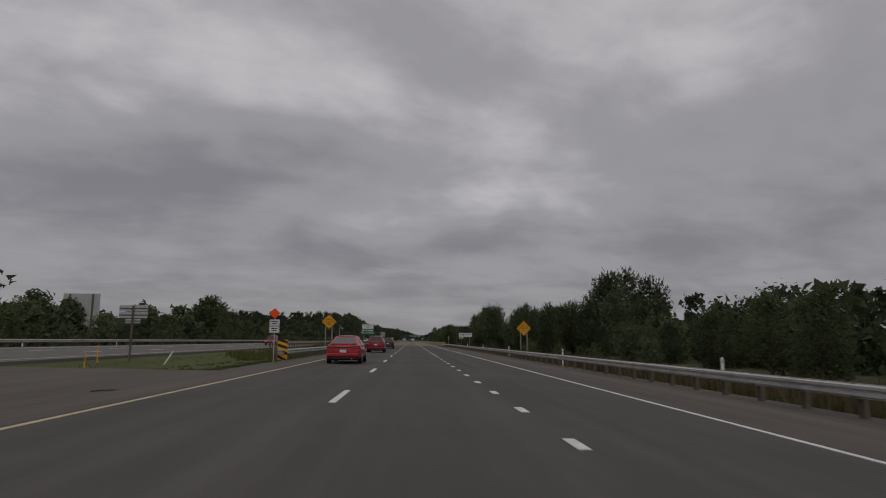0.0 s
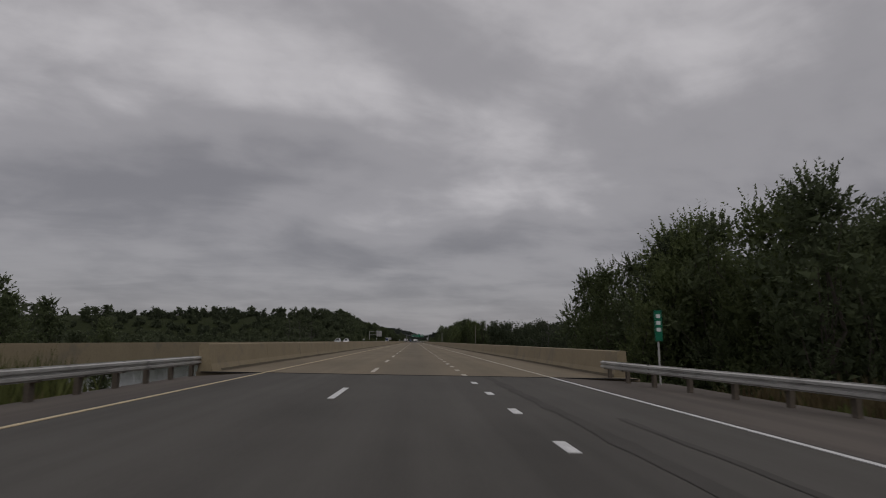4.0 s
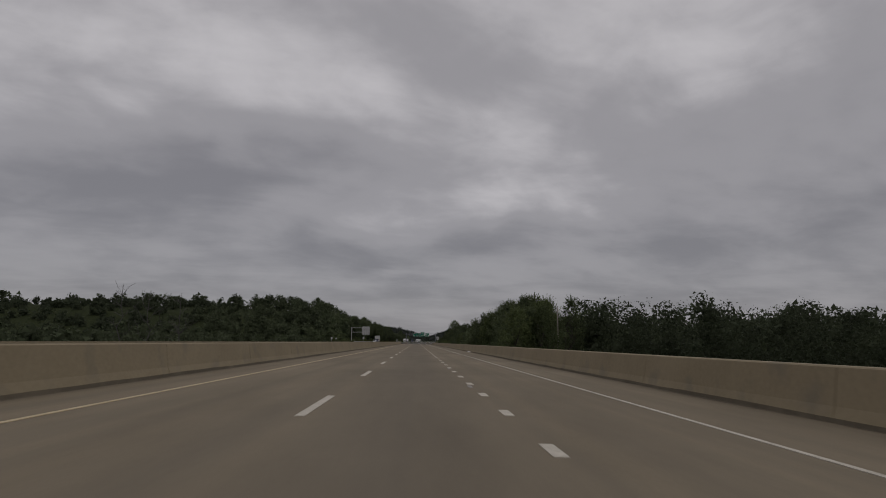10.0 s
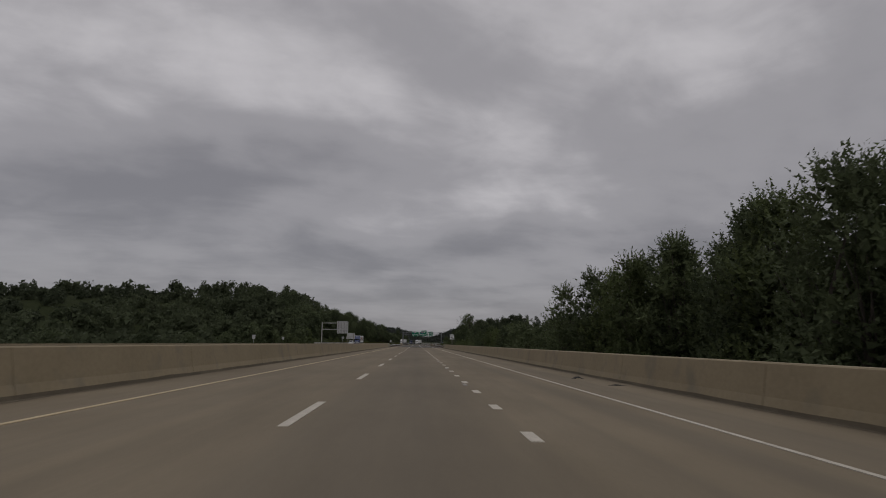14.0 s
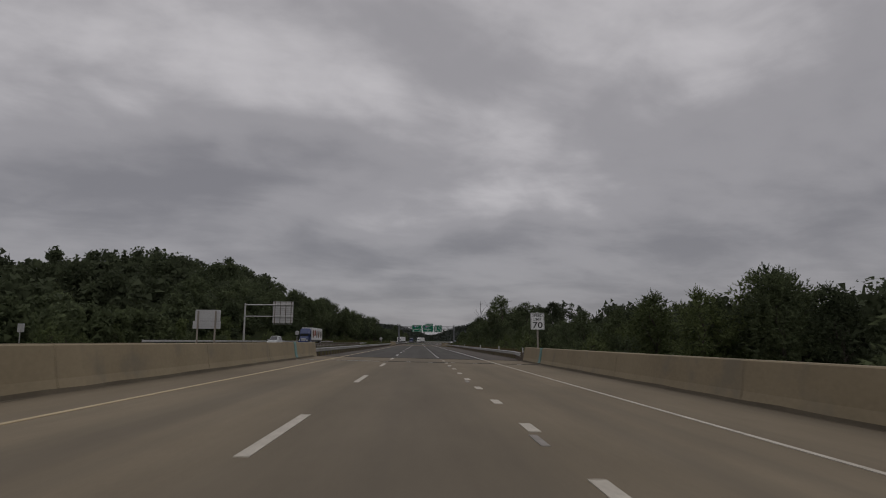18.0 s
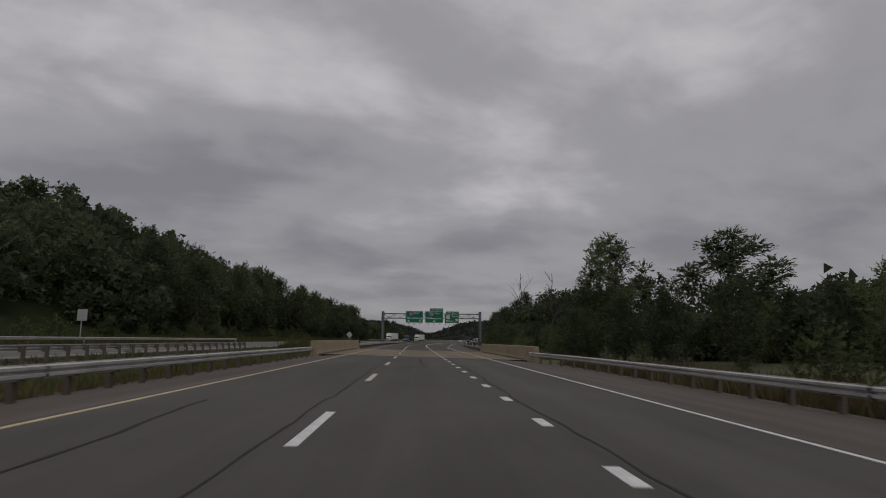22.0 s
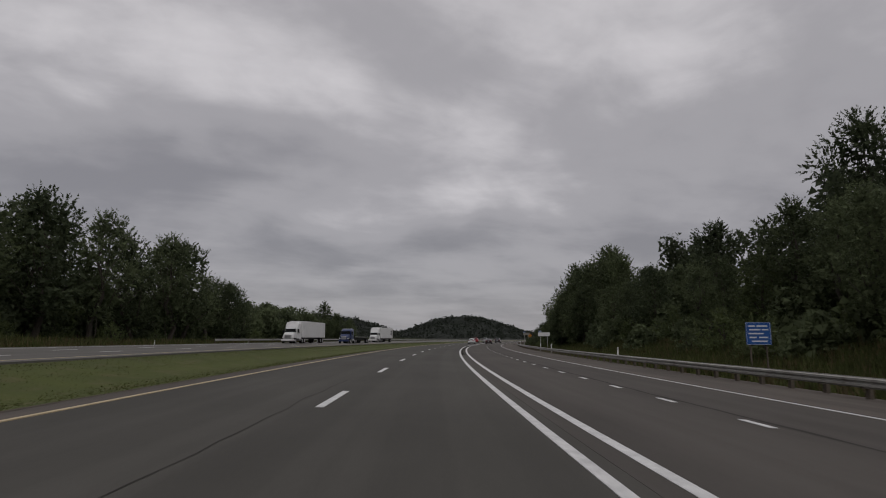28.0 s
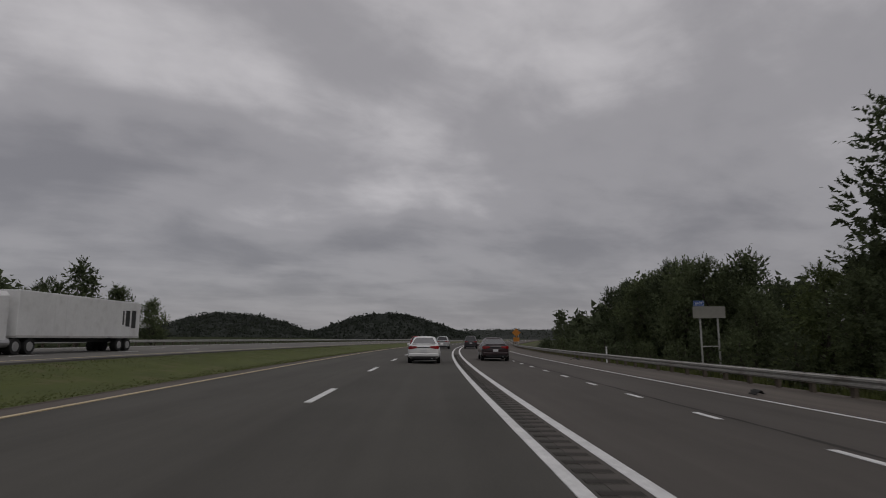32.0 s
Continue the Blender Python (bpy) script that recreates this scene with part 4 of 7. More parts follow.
woods(158, 182, 17.5, 24, 7, 18.6, 20.2, TALL, RIVER)
woods(0, 150, 18, 23, 16, 1.6, 3.2, B)
woods(14, 70, 20, 30, 9, 3.0, 4.6, B)
# the far bank of the river, seen over the parapet
woods(436, 456, 20, 31, 10, 16.6, 18.2, TALL, RIVER, 1.2)
woods(455, 482, 24, 42, 14, 20.3, 22.3, TALL, RIVER, 1.1)
woods(480, 514, 27, 40, 12, 20, 22, TALL, RIVER, 1.1)
woods(498, 518, 21, 26.5, 6, 17.5, 20, TALL, RIVER, 1.15)
woods(516, 552, 23, 36, 9, 11.5, 13.5, FAR_TALL, RIVER, 1.3)
woods(552, 588, 23, 36, 9, 12.8, 14.6, FAR_TALL, RIVER, 1.3)
woods(605, 613, 27.5, 32, 5, 8.2, 9.2)
# between the bridges and on to the gantry
woods(608, 738, 23.5, 33, 24, 5.2, 7.4)
woods(608, 738, 16, 21, 24, 1.6, 3.2, B)
woods(740, 800, 20, 34, 14, 5.8, 7.8)
woods(772, 862, 16.3, 20.5, 20, 1.6, 3.0, [B[1], B[0]])
woods(806, 862, 19, 32, 17, 5.2, 6.8, [W[4], W[0], W[1]])
woods(862, 925, 25, 30, 6, 8, 10.5)
woods(925, 1010, 24, 30, 11, 6.5, 9)
woods(984, 1012, 19.5, 24, 6, 8.5, 10.5, [W[1], W[3], W[0]])
plant(W[3], 937, 37, 16.2, width=0.85)
plant(W[1], 934, 28.5, 10)
woods(862, 1010, 20.5, 27, 46, 1.5, 3.2, [B[1], B[1], B[0]])
woods(1012, 1024, 21, 28, 4, 10, 12)
woods(1028, 1046, 23, 30, 6, 6.8, 8.2)
woods(1002, 1018, 17.8, 22, 5, 6.5, 9, [W[1], W[0], W[2]])
woods(1018, 1046, 17.8, 21, 7, 4.4, 6, [W[1], W[0], W[4]])
plant(W[3], 1042.5, 24.8, 13.6, width=1.05)
plant(W[1], 1040, 22, 9.5)
plant(W[3], 1024.5, 30, 14.8, width=0.75)
plant(W[5], 1028, 30, 10.5, width=0.8)
plant(W[1], 1019.5, 28, 13, width=0.8)
woods(1046, 1064, 21, 28, 6, 5.2, 6.6, [W[1], W[0], W[3], W[2]])
woods(1062, 1104, 21, 28, 13, 8.6, 10.2, [W[1], W[0], W[3], W[2]])
for s, d, h in ((1003, 16.2, 1.7), (1006, 17.2, 2.1), (1008.5, 16, 1.5), (1012, 16.8, 1.9), (998, 17.5, 1.6)):
    plant(B[1], s, d, h)
RIGHT_STANDS = [(1080, 1124, 28, 36, 9, 9.5, 12, 121), (862, 925, 28, 38, 10, 8, 11, 122), (925, 1010, 28, 38, 14, 6.5, 9, 123)]
woods(1014, 1120, 15, 19, 30, 1.6, 3.0, [B[2], B[2], B[0]])
# left
FAR_STANDS = []
FAR_STANDS.append((20, 150, -70, -44, 18, 5.5, 9, 101))
woods(40, 150, -44, -38, 12, 2.5, 4.5, B)
for s, d, h in ((188, -62, 20.5), (192, -66, 20), (197, -62, 19), (208, -64, 19), (220, -60, 16.5), (226, -66, 20), (233, -62, 17), (240, -56, 14)):
    plant(FAR_TALL[1], s, d, h if s > 200 else h + 2.4, -8.5)
woods(446, 604, -62, -40, 16, 10.5, 12.3, FAR_TALL, RIVER, 1.2)
FAR_STANDS.append((606, 690, -52, -42, 11, 4.5, 6.5, 102))
FAR_STANDS.append((606, 690, -66, -52, 12, 5.5, 7.5, 103))
FAR_STANDS.append((606, 700, -84, -43, 34, 3, 5, 112))
FAR_STANDS.append((645, 705, -88, -54, 16, 6, 8, 111))
FAR_STANDS.append((700, 812, -57, -47, 13, 9.5, 12.5, 104))
woods(808, 904, -57, -46, 18, 14.8, 18.4, [W[5], W[3], W[1], W[0]])
FAR_STANDS.append((690, 1000, -75, -48, 62, 3.5, 5.5, 109))
FAR_STANDS.append((770, 870, -95, -56, 30, 12, 15, 110))
FAR_STANDS.append((700, 905, -66, -54, 20, 12, 15.5, 105))
woods(610, 690, -42, -37, 9, 1.5, 2.8, B)
woods(690, 1010, -47, -43, 36, 1.8, 3.4, [B[1], B[1], B[0]])
woods(900, 1014, -62, -51, 14, 9, 12.5, [W[1], W[3], W[0]])
woods(900, 992, -51, -45, 15, 15.5, 18.4, [W[3], W[1], W[0], W[3], W[5]])
woods(992, 1010, -50, -45, 4, 11.5, 13.5, [W[5], W[3]])
FAR_STANDS.append((1014, 1064, -74, -58, 16, 9.5, 12, 106))
FAR_STANDS.append((1024, 1106, -72, -60, 26, 10, 12.5, 113))
plant(B[1], 1031, 14.8, 1.7)
plant(B[1], 1034.5, 15.4, 1.3)
FAR_STANDS.append((1060, 1118, -84, -66, 14, 10.5, 13, 107))
FAR_STANDS.append((1064, 1094, -76, -60, 10, 8.5, 10.5, 108))
for k, s, d, h in ((2, 1124.5, -70.5, 15.8), (1, 1132, -67.5, 12), (0, 1139, -64.5, 9.8), (2, 1136, -88, 13.5)):
    plant(FAR_W[k], s, d, h)
# the tall open tree past the second bridge, and the stand round it
plant(AIRY, 788, 31.0, 19.2, width=1.25)
plant(AIRY, 759.2, 35.7, 14.6, width=1.75)
plant(W[3], 793, 28.5, 11.2)
plant(W[3], 985, 27, 12.5)
plant(W[1], 1001, 24, 12.5)
plant(W[3], 1010, 26, 14)
plant(W[3], 1004.5, 23.5, 14.8, width=0.85)
plant(W[1], 954, 31, 11)
for k, s, d, h in ((3, 994, 28, 15), (1, 1004, 29.5, 15.5), (3, 988, 25.5, 13.2), (0, 1010, 27, 13), (2, 998, 25, 13.5), (3, 889, 29.5, 12)):
    plant(W[k], s, d, h)


def dead_tree(s, d, h, seed, base=None, stout=1.0):
    rng = np.random.default_rng(seed)
    root = thing("dead_tree", spot(s, d, (ground_z(s, d) if base is None else base) - 0.1), "bare grey dead tree with broken limbs above the woods", "dead tree", "dead trees")
    bm = bmesh.new()
    trunk = wood(bm, (0, 0, -0.4), (0.1, 0.1, h), 0.26 * stout, 0.06 * stout, rng, 9, 7, 0.012)
    part("trunk", bm, DEAD_BARK, root, smooth=True)
    for i in range(11):
        k = int(rng.integers(4, 9))
        a = i * 2.1 + rng.uniform(-0.7, 0.7)
        L = h * rng.uniform(0.08, 0.2) * (1.2 if k < 7 else 0.7)
        p = np.array(trunk[k])
        q = p + np.array([math.cos(a) * L, math.sin(a) * L, L * rng.uniform(0.2, 1.5)])
        bm = bmesh.new()
        mids = wood(bm, p, q, 0.085 * stout, 0.035 * stout, rng, 3, 5)
        for j in range(3):
            wood(bm, mids[1 + j % 2], np.array(mids[1 + j % 2]) + rng.normal(0, L * 0.3, 3) + (0, 0, L * 0.3), 0.035 * stout, 0.012, rng, 2, 4)
        part("limb", bm, DEAD_BARK, root)


dead_tree(841.7, 33, 18.8, 5)
dead_tree(889.5, 31, 20.5, 6)
dead_tree(812, 33.5, 11.6, 8)
dead_tree(213, 18.7, 12.2, 9, -8.8, 0.45)
for s, d, h, k in ((447, -68, 23, 21), (450, -63, 22, 22), (453, -57, 21.5, 23)):
    dead_tree(s, d, h, k, -8.8, 0.7)


def thicket(name, s0, s1, d0, d1, count, h0, h1, material, label, seed, leaves=700, leaf=0.85, base=None, width=0.75):
    """Woods too deep to tell their trees apart: crowns of leaf clusters, joined into one."""
    rng = np.random.default_rng(seed)
    leaves, leaf = int(leaves * 0.75), leaf * 1.08
    cs, ns, zs = [], [], []
    for i in range(count):
        s, d = rng.uniform(s0, s1), rng.uniform(d0, d1)
        h = rng.uniform(h0, h1)
        w = h * width * rng.uniform(0.8, 1.2)
        z = ground_z(s, d) if base is None else base
        p = np.array(at(s, d, z))
        k = 12
        f = rng.uniform(0.12, 1.0, k)
        sp = w / 2 * np.sin(np.pi * np.clip(0.15 + 0.8 * f, 0, 1)) ** 0.6 * rng.uniform(0.3, 0.9, k)
        a = rng.uniform(0, 6.28, k)
        r = w * rng.uniform(0.16, 0.26, k)
        c = p + np.stack([np.cos(a) * sp, np.sin(a) * sp, f * h - r * 0.7], axis=1)
        pick = rng.integers(0, k, leaves)
        way = rng.normal(0, 1, (leaves, 3))
        way[:, 2] = way[:, 2] + 0.3
        way /= np.linalg.norm(way, axis=1)[:, None]
        rad = rng.uniform(0.45, 1.1, leaves)
        cs.append(c[pick] + way * (r[pick] * rad)[:, None])
        ns.append(way)
        zs.append(leaf * rng.uniform(0.7, 1.3, leaves) * np.where(rad < 0.85, 1.5, 0.8))
    me = leaves_mesh(name, np.concatenate(cs), np.concatenate(ns), np.concatenate(zs), material, rng, 1)
    ob = new(name, me)
    return tagged(ob, label, "woods", "woods behind", "stuff")


thicket("woods", 798, 930, -160, -60, 76, 10.5, 13.5, LEAF_FAR, "dark woods covering the hillside", 1, 560, 1.0)
thicket("woods", 715, 800, -100, -60, 28, 9.6, 12, LEAF_FAR, "dark woods on the hillside", 29, 560, 1.0)
thicket("woods", 715, 800, -160, -98, 34, 4.6, 6.2, LEAF_FAR, "low woods on the back of the hill", 30, 380, 0.9, width=1.1)
thicket("woods", 620, 718, -160, -60, 52, 8.4, 11, LEAF_FAR, "dark woods on the lower hillside", 27, 560, 1.0)
thicket("woods", 838, 940, -340, -155, 46, 9, 12, LEAF_FAR, "woods on the upper slope of the hill", 11, 230, 1.6)
thicket("woods", 600, 840, -340, -155, 230, 4.2, 5.8, LEAF_FAR, "low woods on the upper slope of the hill", 33, 200, 1.2, width=1.2)
thicket("woods", 600, 1010, -680, -335, 60, 10, 13, LEAF_FAR, "woods on the top of the hill", 31, 220, 2.4)
thicket("woods", 20, 205, -800, -415, 42, 10, 14, LEAF_FAR, "farthest woods past the opposite road", 32, 220, 2.4)
thicket("woods", 600, 1000, 88, 330, 150, 11, 15, LEAF_FAR, "woods reaching far off behind the river", 12, 230, 1.6)
thicket("woods", 20, 150, -420, -150, 70, 10, 14, LEAF_FAR, "far woods behind the opposite road", 13, 420, 1.0)
thicket("woods", 20, 150, 90, 300, 50, 9, 12, LEAF_FAR, "far woods behind the verge", 14, 420, 1.0)
thicket("woods", 20, 156, -150, -66, 45, 8, 12, LEAF_FAR, "low dark woods past the opposite road", 2, 600, 0.8)
thicket("woods", 440, 620, -150, -60, 64, 11.8, 13.6, LEAF_FAR, "lower woods on the river bank", 15, 450, 1.0, -8.8)
thicket("woods", 440, 620, -330, -150, 84, 14.2, 16.4, LEAF_FAR, "woods along the far river bank", 3, 500, 1.1, -8.8)
thicket("woods", 442, 512, 46, 130, 42, 19, 22.5, LEAF_FAR, "woods on the far river bank", 21, 1500, 0.58, -8.5)
thicket("woods", 505, 620, 36, 120, 60, 14.5, 17.5, LEAF_FAR, "lower woods on the far river bank", 17, 2200, 0.46, -8.8)
thicket("woods", 446, 620, 110, 330, 95, 19, 24, LEAF_FAR, "woods along the far river bank", 4, 500, 1.1, -8.8)
thicket("woods", 608, 800, 31, 42, 40, 3.8, 5.6, LEAF_FAR, "undergrowth behind the roadside trees", 23, 1100, 0.4, width=1.0)
thicket("woods", 606, 702, 40, 92, 32, 7.8, 9.4, LEAF_FAR, "deep woods behind the roadside trees", 5, 1150, 0.58)
thicket("woods", 700, 790, 40, 92, 30, 6.2, 7.8, LEAF_FAR, "lower deep woods behind the roadside trees", 34, 1150, 0.55, width=0.9)
thicket("woods", 788, 862, 36, 92, 26, 5.6, 7.2, LEAF_FAR, "lower woods behind the roadside trees", 28, 1150, 0.5, width=1.0)
thicket("woods", 860, 1030, 36, 95, 50, 11, 15, LEAF_FAR, "deep woods above the bank", 6, 1150, 0.58)
thicket("woods", 1030, 1130, 38, 80, 30, 8, 10, LEAF_FAR, "lower woods above the bank", 24, 1150, 0.58)
thicket("undergrowth", 868, 985, 20, 36, 46, 2.0, 4.2, LEAF, "close green undergrowth on the bank", 25, 800, 0.3, width=1.1)
thicket("undergrowth", 892, 1000, -66, -46, 46, 2.2, 4.6, LEAF_FAR, "low bushes on the slope under the trees", 26, 420, 0.5, width=1.2)
thicket("woods", 930, 1070, -140, -66, 60, 8, 11, LEAF_FAR, "woods beyond the opposite road", 7, 450, 1.0)
thicket("woods", 10, 155, 34, 90, 45, 8, 11, LEAF_FAR, "deep woods behind the roadside trees", 8, 1050, 0.58)
thicket("woods", 1040, 1128, -140, -80, 34, 10, 12.5, LEAF_FAR, "woods beyond the opposite road", 16, 450, 1.0)
thicket("woods", 1180, 1330, 26, 90, 50, 9, 12, LEAF_FAR, "woods along the exit road", 9, 450, 1.0)


thicket("woods", 190, 262, -110, -64, 20, 15, 19, LEAF_FAR, "dark trees on the near river bank", 18, 700, 0.8, -8.5)
thicket("woods", 1098, 1142, -102, -68, 16, 9, 12.5, LEAF_FAR, "dark trees at the end of the woods", 19, 700, 0.8)
thicket("woods", 10, 150, 26, 40, 34, 4, 7, LEAF_DARK, "undergrowth between the roadside trees", 20, 500, 0.6)
thicket("woods", 438, 600, -78, -40, 58, 10.6, 12.4, LEAF_FAR, "bushy growth on the river bank", 22, 900, 0.58, -8.5)
for s0, s1, d0, d1, n, h0, h1, seed in FAR_STANDS + RIGHT_STANDS:
    close = seed > 120
    thicket("woods", s0, s1, d0, d1, n, h0, h1, LEAF_LIGHT if seed == 109 else LEAF if seed % 2 or 103 < seed < 112 else LEAF_DARK, "low olive growth on the slope" if seed == 109 else "close-grown dark trees in the woods", seed, 2800 if close else 2000 if s1 < 710 else 1500, 0.38 if close else 0.44 if s1 < 710 else 0.55, width=0.7)

# ---- far wooded hills ----
def canopy(name, x0, x1, y0, y1, height, seed, label, cell=8.0, crowns=8000):
    """Wooded land so far off that its trees run together: a rough canopy over height(x, y)."""
    rng = np.random.default_rng(seed)
    nx, ny = int((x1 - x0) / cell), int((y1 - y0) / cell)
    verts, faces = [], []
    for i in range(ny + 1):
        for j in range(nx + 1):
            x, y = x0 + (x1 - x0) * j / nx, y0 + (y1 - y0) * i / ny
            z = height(x, y)
            if z > 0.5:
                z += min(1.0, z / 8) * (2.5 * noise.noise((x * 0.06, y * 0.06, seed)) + rng.uniform(-2.2, 2.2))
            verts.append((x + rng.uniform(-3, 3), y + rng.uniform(-3, 3), z - 2.0))
    for i in range(ny):
        for j in range(nx):
            a = i * (nx + 1) + j
            faces.append((a, a + 1, a + nx + 2, a + nx + 1))
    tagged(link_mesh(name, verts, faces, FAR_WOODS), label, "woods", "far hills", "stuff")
    # the crowns that stand out of the canopy, with distance haze in their colour
    n = crowns
    x, y = rng.uniform(x0, x1, n * 3), rng.uniform(y0, y1, n * 3)
    c = np.array([(a, b, height(a, b)) for a, b in zip(x, y)])
    c = c[c[:, 2] > 3][:n]
    c[:, 2] += rng.uniform(-3.0, 0.3, len(c))
    me = leaves_mesh(name, c, rng.normal(0, 0.6, (len(c), 3)) + np.array([0, -0.5, 0.6]), rng.uniform(2.0, 4.2, len(c)), LEAF_HAZED, rng)
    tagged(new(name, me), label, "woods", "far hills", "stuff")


def knoll(cx, cy, rx, ry, top):
    def height(x, y):
        r = math.hypot((x - cx) / rx, (y - cy) / ry)
        rough_ = 1 + 0.22 * noise.noise((x * 0.016, y * 0.012, top)) + 0.1 * noise.noise((x * 0.05, y * 0.04, 2 * top))
        return top * rough_ * (0.5 + 0.5 * math.cos(math.pi * min(1.0, r))) ** 0.8 if r < 1 else 0.0
    return height


def low_land(x, y):
    edge = min(1.0, (y - 2000) / 200, (2700 - y) / 200, (x + 1100) / 200, (1300 - x) / 200)
    return max(0.0, edge) * (17 + 9 * noise.noise((x * 0.0045, y * 0.0045, 4.0)) + 8 * ease(x, 250, 700) + 10 * (1 - ease(x, -700, -200)))


canopy("far_woods", -285, 95, 1840, 2200, knoll(-94, 2010, 185, 190, 40), 1, "rounded dark wooded hill far ahead of the road")
canopy("far_woods", -30, 320, 1830, 2200, knoll(146, 2010, 170, 190, 42), 2, "higher rounded wooded hill far ahead of the road")
canopy("far_woods", -1100, 1300, 2000, 2700, low_land, 3, "low distant wooded ridge under the overcast sky", 16.0, 14000)

# ---- signs ----
def letters(txt, size, x, z, y, material, parent, name="lettering", width=None, spacing=1.0):
    """Raised letters that face the traffic (towards -y), centred on x with their middle at z."""
    cu = bpy.data.curves.new("text", "FONT")
    cu.body, cu.size, cu.align_x, cu.align_y = txt, size, "CENTER", "CENTER"
    cu.extrude, cu.offset, cu.space_character, cu.resolution_u = 0.004, size * 0.012, spacing, 3
    tmp = bpy.data.objects.new("text", cu)
    scene.collection.objects.link(tmp)
    me = bpy.data.meshes.new_from_object(tmp.evaluated_get(bpy.context.evaluated_depsgraph_get()))
    bpy.data.objects.remove(tmp)
    bpy.data.curves.remove(cu)
    me.name = name
    me.materials.clear()
    me.materials.append(material)
    ob = new(name, me)
    ob.parent = parent
    k = 1.0
    if width:
        xs = [v.co.x for v in me.vertices]
        k = width / max(0.01, max(xs) - min(xs))
    ob.matrix_basis = pose(x, y, z, 90, 0, 0) @ Matrix.Diagonal((k, 1, 1, 1))
    return ob


def bars(rows, parent, material, y, name="lettering_bar"):
    """Writing too small to read: plain bars of its size."""
    for x0, x1, z, h in rows:
        part(name, box(x0, x1, y - 0.004, y, z - h / 2, z + h / 2), material, parent)


def panel(root, w, h, cx, cz, face, rim=None, y=0.0, r=0.08, name="panel", margin=0.03, border=0.035):
    """A flat sign plate with a coloured border line; its face looks to -y."""
    p = part(name, slab(round_rect(w, h, r, cx, cz), y, y + 0.03), face, root)
    if rim:
        o, i = round_rect(w - 2 * margin, h - 2 * margin, r, cx, cz), round_rect(w - 2 * margin - 2 * border, h - 2 * margin - 2 * border, max(0.01, r - border), cx, cz)
        bm = bmesh.new()
        a = [bm.verts.new((x, y - 0.004, z)) for x, z in o]
        b = [bm.verts.new((x, y - 0.004, z)) for x, z in i]
        for k in range(len(a)):
            bm.faces.new((a[k], a[(k + 1) % len(a)], b[(k + 1) % len(a)], b[k]))
        bmesh.ops.solidify(bm, geom=bm.faces[:], thickness=0.003)
        part("border", bm, rim, p)
    return p


def sign_post(root, x, z0, z1, y=0.09, material=None, w=0.05):
    part("post", box(x - w, x + w, y - 0.03, y + 0.03, z0, z1, 0.008), material or STEEL, root)


def diamond_sign(s, d, zc, half, label, face, lines, ground):
    root = thing("warning_sign", spot(s, d, 0), label, "road sign", "warning signs")
    pts = [(0, half), (-half, 0), (0, -half), (half, 0)]
    p = part("panel", slab([(x, zc + z) for x, z in pts], 0, 0.03), face, root)
    bm = bmesh.new()
    a = [bm.verts.new((x * 0.95, -0.005, zc + z * 0.95)) for x, z in pts]
    b = [bm.verts.new((x * 0.89, -0.005, zc + z * 0.89)) for x, z in pts]
    for k in range(4):
        bm.faces.new((a[k], a[(k + 1) % 4], b[(k + 1) % 4], b[k]))
    bmesh.ops.solidify(bm, geom=bm.faces[:], thickness=0.003)
    part("border", bm, SIGN_BLACK, p)
    for txt, z, w in lines:
        letters(txt, half * 0.24, 0, zc + z * half, -0.004, SIGN_BLACK, p, width=w * half)
    for x in (-half * 0.42, half * 0.42):
        sign_post(root, x, ground, zc - half * 0.5, material=WOOD_POST, w=0.07)
    return root


ICY = [("BRIDGE", 0.3, 0.75), ("ICES BEFORE", 0.0, 1.25), ("ROAD", -0.3, 0.6)]
diamond_sign(67.7, 12.4, 2.7, 0.86, "yellow diamond warning sign about bridge ice on two posts", SIGN_YELLOW, ICY, -1.2)
diamond_sign(68.0, -9.5, 3.35, 0.86, "tall yellow diamond warning sign about bridge ice behind the guardrail", SIGN_YELLOW, ICY, -0.7)

# orange flagged work sign with two white plates, and the striped marker at the rail's end
work = thing("work_sign", spot(38.5, -8.9, 0), "small orange diamond over two white plates on a post", "road sign")
part("panel", slab([(0, 3.3), (-0.34, 2.96), (0, 2.62), (0.34, 2.96)], 0, 0.02), SIGN_ORANGE, work)
for z in (2.38, 1.95):
    p = panel(work, 0.62, 0.4, 0, z, SIGN_WHITE, SIGN_BLACK, r=0.03, border=0.015)
    bars([(-0.2, 0.2, z + 0.07, 0.06), (-0.15, 0.15, z - 0.06, 0.06)], p, SIGN_BLACK, -0.004)
sign_post(work, 0, -0.4, 3.2, w=0.03)
marker = thing("object_marker", spot(37.6, -8.15, 0), "black and yellow striped hazard marker before the rail's end", "hazard marker")
mp_ = part("panel", slab(round_rect(0.62, 1.2, 0.03, 0, 0.72), 0, 0.02), SIGN_YELLOW, marker)
for k in range(4):
    z = 0.12 + 0.34 * k
    part("stripe", slab([(-0.3, z + 0.3), (-0.3, z + 0.13), (0.3, z - 0.2 + 0.13), (0.3, z + 0.1)] if k else [(-0.3, z + 0.3), (-0.3, z + 0.13), (-0.05, z), (0.3, z)], -0.005, -0.001), SIGN_BLACK, mp_)
sign_post(marker, 0, -0.4, 1.2, w=0.04)

